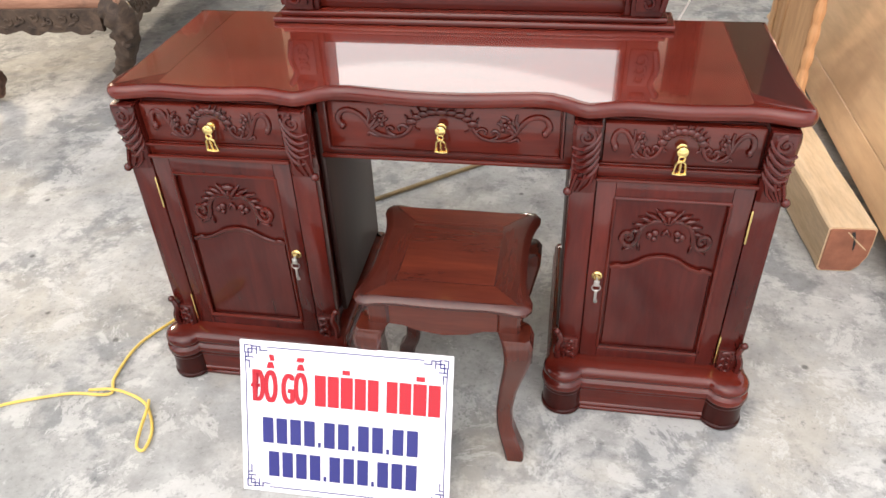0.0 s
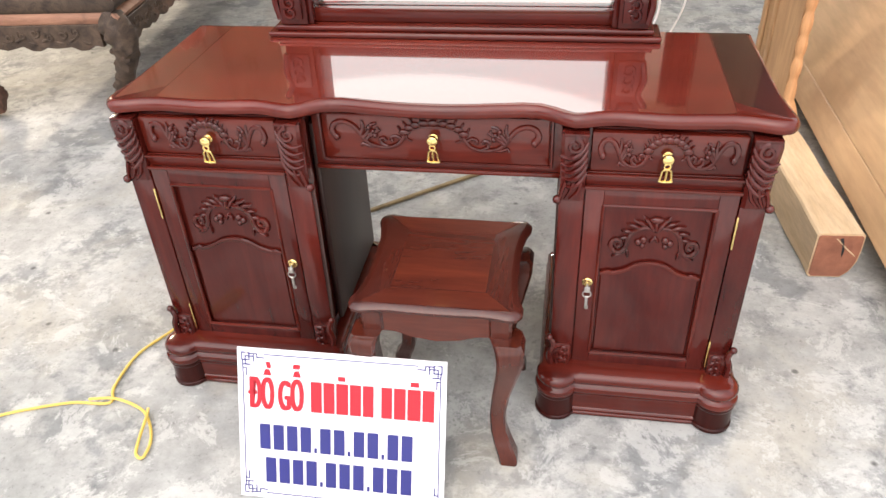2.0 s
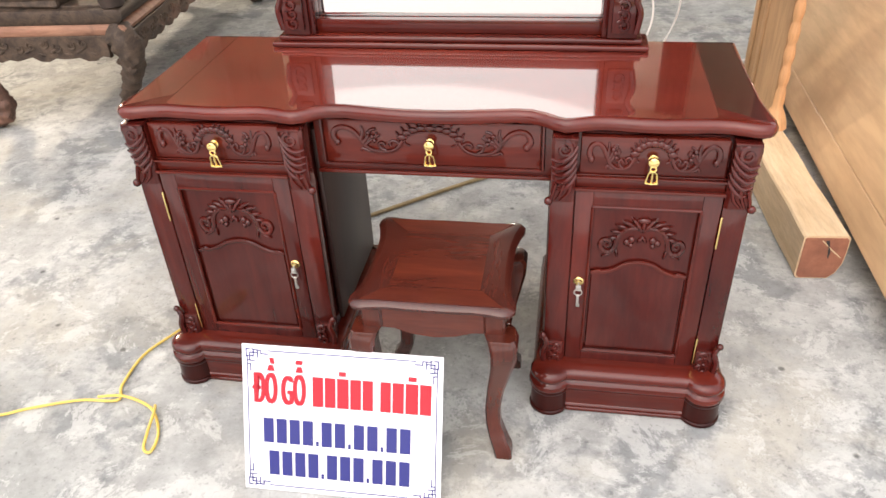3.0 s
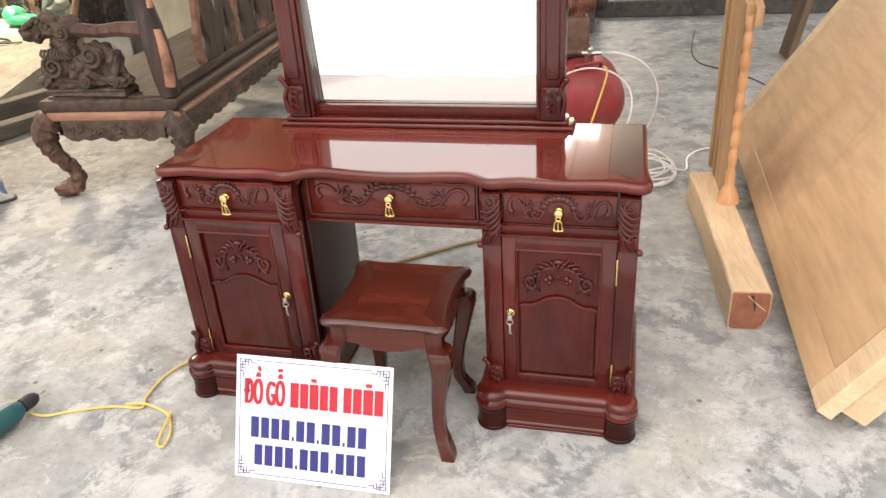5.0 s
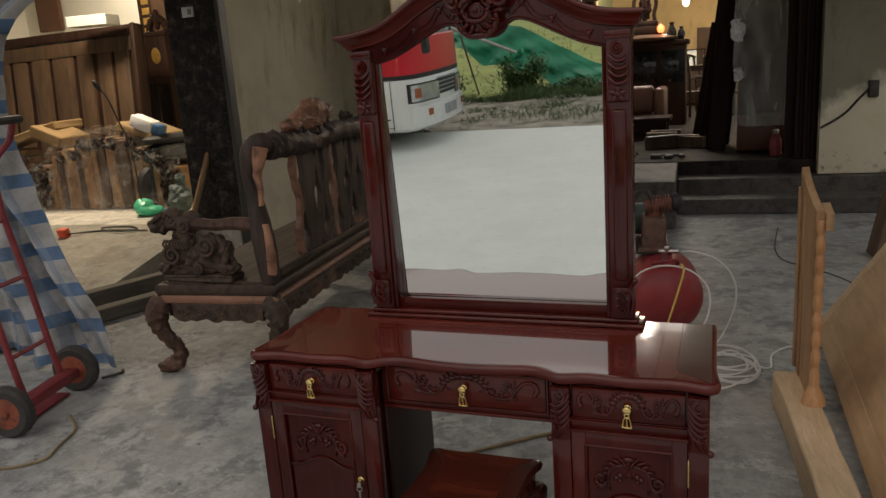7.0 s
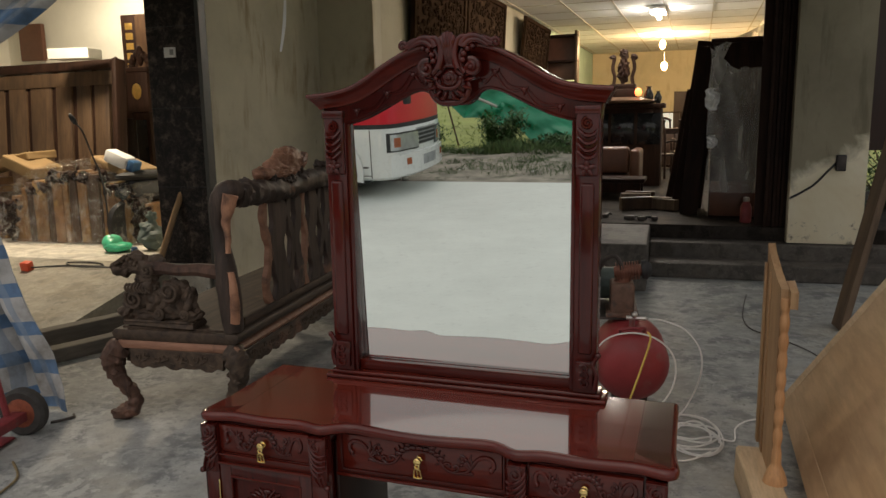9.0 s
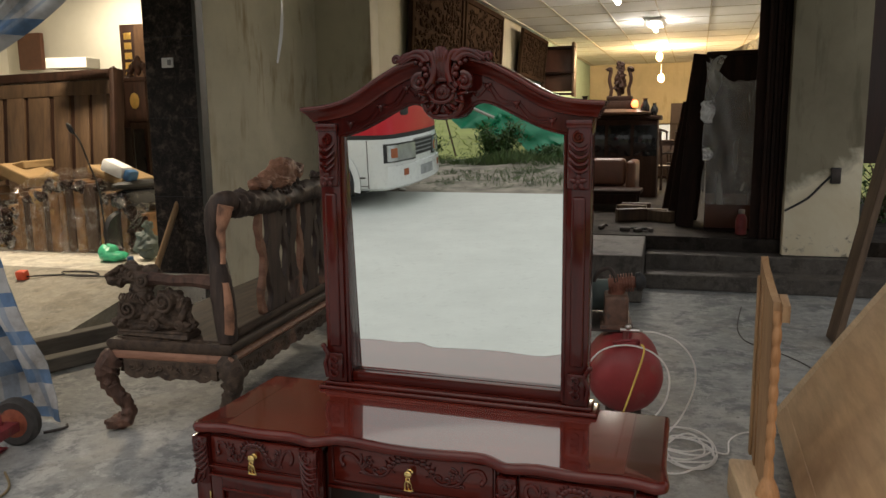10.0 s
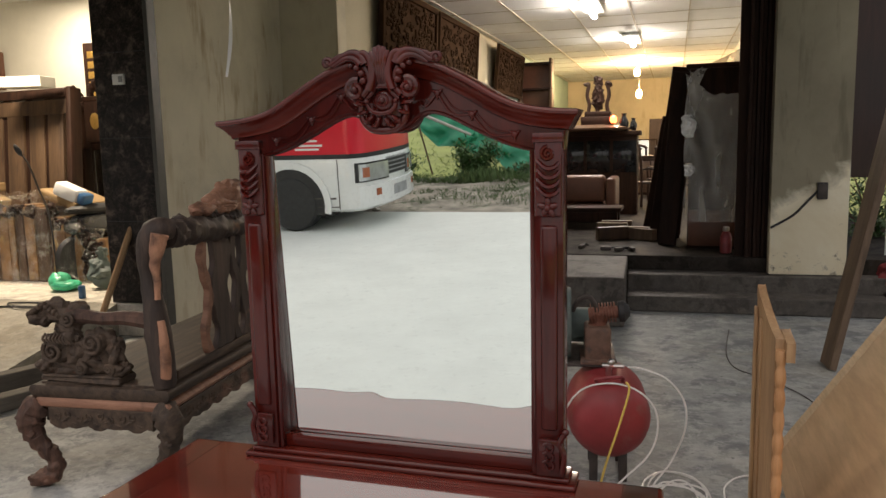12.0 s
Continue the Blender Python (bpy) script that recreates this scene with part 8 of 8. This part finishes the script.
shrub("roadside_shrub", pose(-3.15, -12.2, 0.05), 0.62, 0.7, 2600, 5, "dark leafy shrub growing at the verge")
shrub("roadside_shrub", pose(-1.9, -12.2, 0.05), 0.9, 0.24, 1500, 6, "low dark leafy shrub under the green tarpaulin")
shrub("roadside_shrub", pose(-5.9, -12.4, 0.05), 0.9, 0.5, 1000, 7, "low leafy weeds at the verge")
shrub("roadside_shrub", pose(-4.7, -12.3, 0.05), 0.7, 0.5, 1000, 8, "low leafy weeds at the verge")
TOP_EDGE = [(-5.5, 1.25), (-5.1, 1.5), (-4.3, 1.55), (-3.3, 1.36), (-2.55, 0.93), (-1.8, 0.52), (-1.0, 0.3)]
LOW_EDGE = [(-5.5, 1.2), (-5.0, 1.28), (-4.45, 1.0), (-4.04, 0.68), (-3.54, 0.58), (-3.0, 0.46), (-2.5, 0.14), (-1.8, 0.07), (-1.0, 0.07)]


def along(line, x):
    for (xa_, za_), (xb_, zb_) in zip(line, line[1:]):
        if xa_ <= x <= xb_:
            return za_ + (zb_ - za_) * (x - xa_) / (xb_ - xa_)
    return line[-1][1]


def tarp(u, v):
    x = -5.5 + 4.5 * u
    lo_, hi_ = along(LOW_EDGE, x), along(TOP_EDGE, x)
    fold = math.sin((x + (1 - v) * 1.3) * 9.0) * 0.05 + 0.09 * noise.noise((x * 2.4 + v * 2, v * 3.2, 3)) + 0.04 * noise.noise((x * 6 + v * 5, v * 6, 9))
    return (x, -12.75 - 0.5 * v + fold * (1.3 - v), lo_ + (hi_ - lo_) * v + 0.03 * math.sin(x * 8) * (1 - v))


tp = thing("green_tarpaulin", "sagging green tarpaulin tied over poles beyond the road", "tarpaulin", pose(0, 0, 0))
part("sheet", cloth("g", tarp, 110, 24, GREENTARP, 0.003), GREENTARP, tp)
part("ridge_pole", tube(B(), [(-4.7, -12.6, 1.5), (-3.26, -12.55, 0.88)], [0.035, 0.03], 8), LITTER, tp, "pale ridge pole")
rag = [(-3.2 + 0.05 * math.sin(k * 1.3), -12.5 + 0.02 * math.cos(k * 2.1), 0.92 - 0.04 * k) for k in range(13)]
part("tied_rag", gnarl(tube(B(), smoothed(rag, 3), [0.055 - 0.001 * k for k in range(37)], 14), 0.03, 12, 2), GREENTARP, tp, "twisted green end hanging down")
for x, z, x2 in ((-4.45, 1.3, -4.16), (-1.5, 0.4, -1.5), (-6.5, 1.2, -6.5)):
    part("pole", tube(B(), [(x2, -12.7, 0.05), (x, -12.65, z)], 0.02, 7), PLANK, tp)
solo("dark_flap", cloth("d", lambda u, v: (-6.55 + 1.07 * u, -12.7 + 0.03 * math.sin(u * 9), 1.16 + 0.1 * u - v * (0.05 + 0.45 * (1 - abs(u - 0.25) / 0.75 if u > 0.25 else u / 0.25))), 24, 8, DARKTARP), DARKTARP, "dark torn tarpaulin corner hanging on a pole", "tarpaulin")
random.seed(17)
for k in range(60):
    r_ = random.uniform(0.02, 0.11)
    solo("verge_rubble", ball(B(), (0, 0, 0), (r_, r_ * 0.7, r_ * 0.35), None, 7, 5), LITTER if k % 2 else DIRT, "pale broken rubble on the earth verge", "rubble", "verge rubble", m=pose(random.uniform(-7, 0.5), -8.45 - random.uniform(0.0, 2.4), 0.0, random.uniform(-20, 20), random.uniform(-20, 20), random.uniform(0, 180)))
bm = B()
random.seed(40)
for k in range(420):
    x = random.uniform(-230, 160)
    h = random.uniform(3, 8) * (0.5 + 0.6 * abs(noise.noise((x * 0.02, 0, 4))))
    for q_ in range(3):
        bmesh.ops.create_icosphere(bm, subdivisions=1, radius=1.0, matrix=Matrix.Translation((x + random.uniform(-4, 4), -140 + random.uniform(-8, 8), h * random.uniform(0.3, 0.7))) @ Matrix.Diagonal((random.uniform(3, 7), 3, h * random.uniform(0.25, 0.4), 1)))
for v in bm.verts:
    v.co += Vector((1.6 * noise.noise(v.co * 0.6), 0, 1.2 * noise.noise(v.co * 0.7)))
solo("far_trees", bm, plain("far_tree_haze", (0.16, 0.2, 0.15), 0.9, 0, 0.3, 0.2, 0), "hazy line of far trees beyond the field", "trees", kind="stuff", smooth=False)

shrub("passage_plant", pose(3.25, 7.2, 0.002), 0.5, 0.95, 900, 9, "leafy green plant behind the pipe rack")
for x, y, w_, h_, sd in ((2.95, 8.7, 0.7, 1.2, 31), (4.0, 9.2, 0.9, 1.3, 32), (3.4, 10.4, 1.0, 1.2, 33)):
    shrub("passage_plant", pose(x, y, 0.002), w_, h_, 700, sd, "leafy green bush outside behind the side wall")
# ---- bus on the road ----
bus = thing("bus", "white and red minibus standing on the road", "bus", pose(-3.18, -6.75, -0.008))


def shell(x_back, nose):
    """Outline of the bus body with a bulged front and rounded corners."""
    pts = [(x_back, -2.1), (-0.3, -2.1)]
    pts += [(-0.3 + 0.3 * math.cos(radians(a)), -1.8 + 0.3 * math.sin(radians(a))) for a in (-75, -60, -45, -30, -15)]
    pts += [(0.02 + nose, -1.5), (0.04 + nose, -1.05), (0.02 + nose, -0.6)]
    pts += [(-0.3 + 0.3 * math.cos(radians(a)), -0.3 + 0.3 * math.sin(radians(a))) for a in (15, 30, 45, 60, 75)]
    return pts + [(-0.3, 0.0), (x_back, 0.0)]


def on_front(y0, y1, z0, z1, out):
    """A panel lying on the bulged front between two widths."""
    bulge = lambda q: 0.09 - 0.02 * (q / 0.45) ** 2 if q < 0.45 else 0.07 - 0.07 * (q - 0.45) / 0.3 if q < 0.75 else -0.3 + math.sqrt(max(0.0, 0.09 - (q - 0.75) ** 2))
    front = [(y, bulge(abs(y + 1.05))) for y in (y0 + (y1 - y0) * k / 12 for k in range(13))]
    ring = [(x + out, y) for y, x in front] + [(x - 0.05, y) for y, x in front[::-1]]
    return stack(B(), ring, [(0, z0), (0, z1)])


part("lower_body", stack(B(), shell(-6.5, 0.05), [(-0.08, 0.26), (-0.015, 0.3), (0.0, 0.45), (0.0, 0.94), (-0.01, 0.97)]), BUSWHITE, bus, "white lower body with wraparound bumper")
part("black_band", stack(B(), shell(-6.5, 0.03), [(-0.006, 0.971), (-0.006, 1.03)]), BLACK, bus, "black stripe")
part("upper_body", stack(B(), shell(-6.5, 0.02), [(-0.008, 1.031), (-0.02, 1.5), (-0.04, 1.52)]), BUSRED, bus, "red upper body")
part("windows", stack(B(), shell(-6.5, 0.0), [(-0.05, 1.521), (-0.12, 2.2)]), BUSGLASS, bus, "dark wraparound windows")
part("roof", stack(B(), shell(-6.5, 0.0), [(-0.1, 2.201), (-0.12, 2.4), (-0.3, 2.5)]), BUSRED, bus)
part("wheel_arch", prism(B(), [(-1.05 + 0.5 * math.cos(radians(a)), 0.36 + 0.5 * math.sin(radians(a))) for a in range(-15, 196, 15)], 0.001, 0.006, 0.0), BLACK, bus)
for x in (-1.05, -4.9):
    for y in (-0.1, -2.0):
        w_ = part("wheel", lathe(B(), [(0.18, -0.12), (0.34, -0.12), (0.37, -0.09), (0.37, 0.09), (0.34, 0.12), (0.18, 0.12)], 24, pose(x, y, 0.37, 90, 0, 0)), BLACK, bus)
        part("rim", lathe(B(), [(0.05, -0.08), (0.17, -0.08), (0.17, 0.08), (0.05, 0.08)], 16, pose(x, y, 0.37, 90, 0, 0)), STEEL, w_)
part("arch_flare", prism(B(), [(-1.05 + r_ * math.cos(radians(a)), 0.36 + r_ * math.sin(radians(a))) for r_, span in ((0.58, range(-12, 193, 12)), (0.49, range(192, -13, -12))) for a in span], 0.006, 0.03, 0.0), BUSWHITE, bus, "white flare round the wheel arch")
# black box added low down to deepen the shade under the bus
part("chassis", box(B(), -6.3, -0.7, -1.75, -0.3, 0.13, 0.262, 0.02), BLACK, bus, "dark underbody added to block light under the bus")
part("door_sill", box(B(), -0.95, -0.36, 0.002, 0.006, 0.33, 0.34), IRON, bus)
part("door_line", box(B(), -0.36, -0.35, 0.002, 0.006, 0.3, 0.96), IRON, bus)
part("side_trim", box(B(), -6.4, -0.4, 0.002, 0.01, 0.44, 0.46), IRON, bus)
for a, b in ((-0.68, -0.08), (-2.02, -1.42)):
    part("headlamp_rim", on_front(a - 0.03, b + 0.03, 0.645, 0.905, 0.008), BLACK, bus, "dark headlamp surround")
    part("headlamp", on_front(a, b, 0.665, 0.885, 0.022), LENS, bus, "large clear headlamp")
    part("indicator", on_front(b - 0.13, b - 0.03, 0.71, 0.84, 0.026), AMBER, bus, "amber indicator lens")
    part("fog_lamp", on_front((a + b) / 2 - 0.05, (a + b) / 2 + 0.05, 0.45, 0.54, 0.05), AMBER, bus)
part("bumper", on_front(-2.04, -0.06, 0.32, 0.6, 0.035), BUSWHITE, bus, "white bulging bumper")
for k in range(4):
    part("grille_bar", on_front(-1.42, -0.68, 0.7 + k * 0.058, 0.735 + k * 0.058, 0.014), BLACK, bus)
part("grille_back", on_front(-1.44, -0.66, 0.69, 0.93, 0.004), plain("grey_grille", (0.3, 0.31, 0.32), 0.5), bus)
part("air_intake", on_front(-1.3, -0.8, 0.4, 0.54, 0.042), plain("grey_intake", (0.3, 0.31, 0.32), 0.5), bus)
for z, x0_, x1_ in ((1.2, -1.0, -0.62), (1.14, -1.05, -0.55), (1.09, -0.95, -0.6)):
    part("side_bar", box(B(), x0_, x1_, 0.002, 0.006, z, z + 0.025), BUSWHITE, bus)
part("side_emblem", tube(B(), [(-0.85 + 0.09 * math.cos(k * math.pi / 8), 0.006, 1.33 + 0.07 * math.sin(k * math.pi / 8)) for k in range(17)], 0.008, 5), BUSWHITE, bus)
part("mirror_arm", tube(B(), smoothed([(0.02, -0.2, 1.62), (0.2, 0.0, 1.68), (0.24, 0.05, 1.5)], 4), 0.014, 6), BLACK, bus)
part("wing_mirror", box(B(), 0.2, 0.28, -0.02, 0.14, 1.3, 1.52, 0.03), BLACK, bus)

solo("bent_nail_bar", tube(B(), smoothed([(-2.64, 1.22, 0.009), (-2.6, 1.27, 0.009), (-2.58, 1.32, 0.009), (-2.6, 1.345, 0.012)], 4), 0.008, 6), IRON, "short bent dark metal bar on the cement floor", "metal bar")
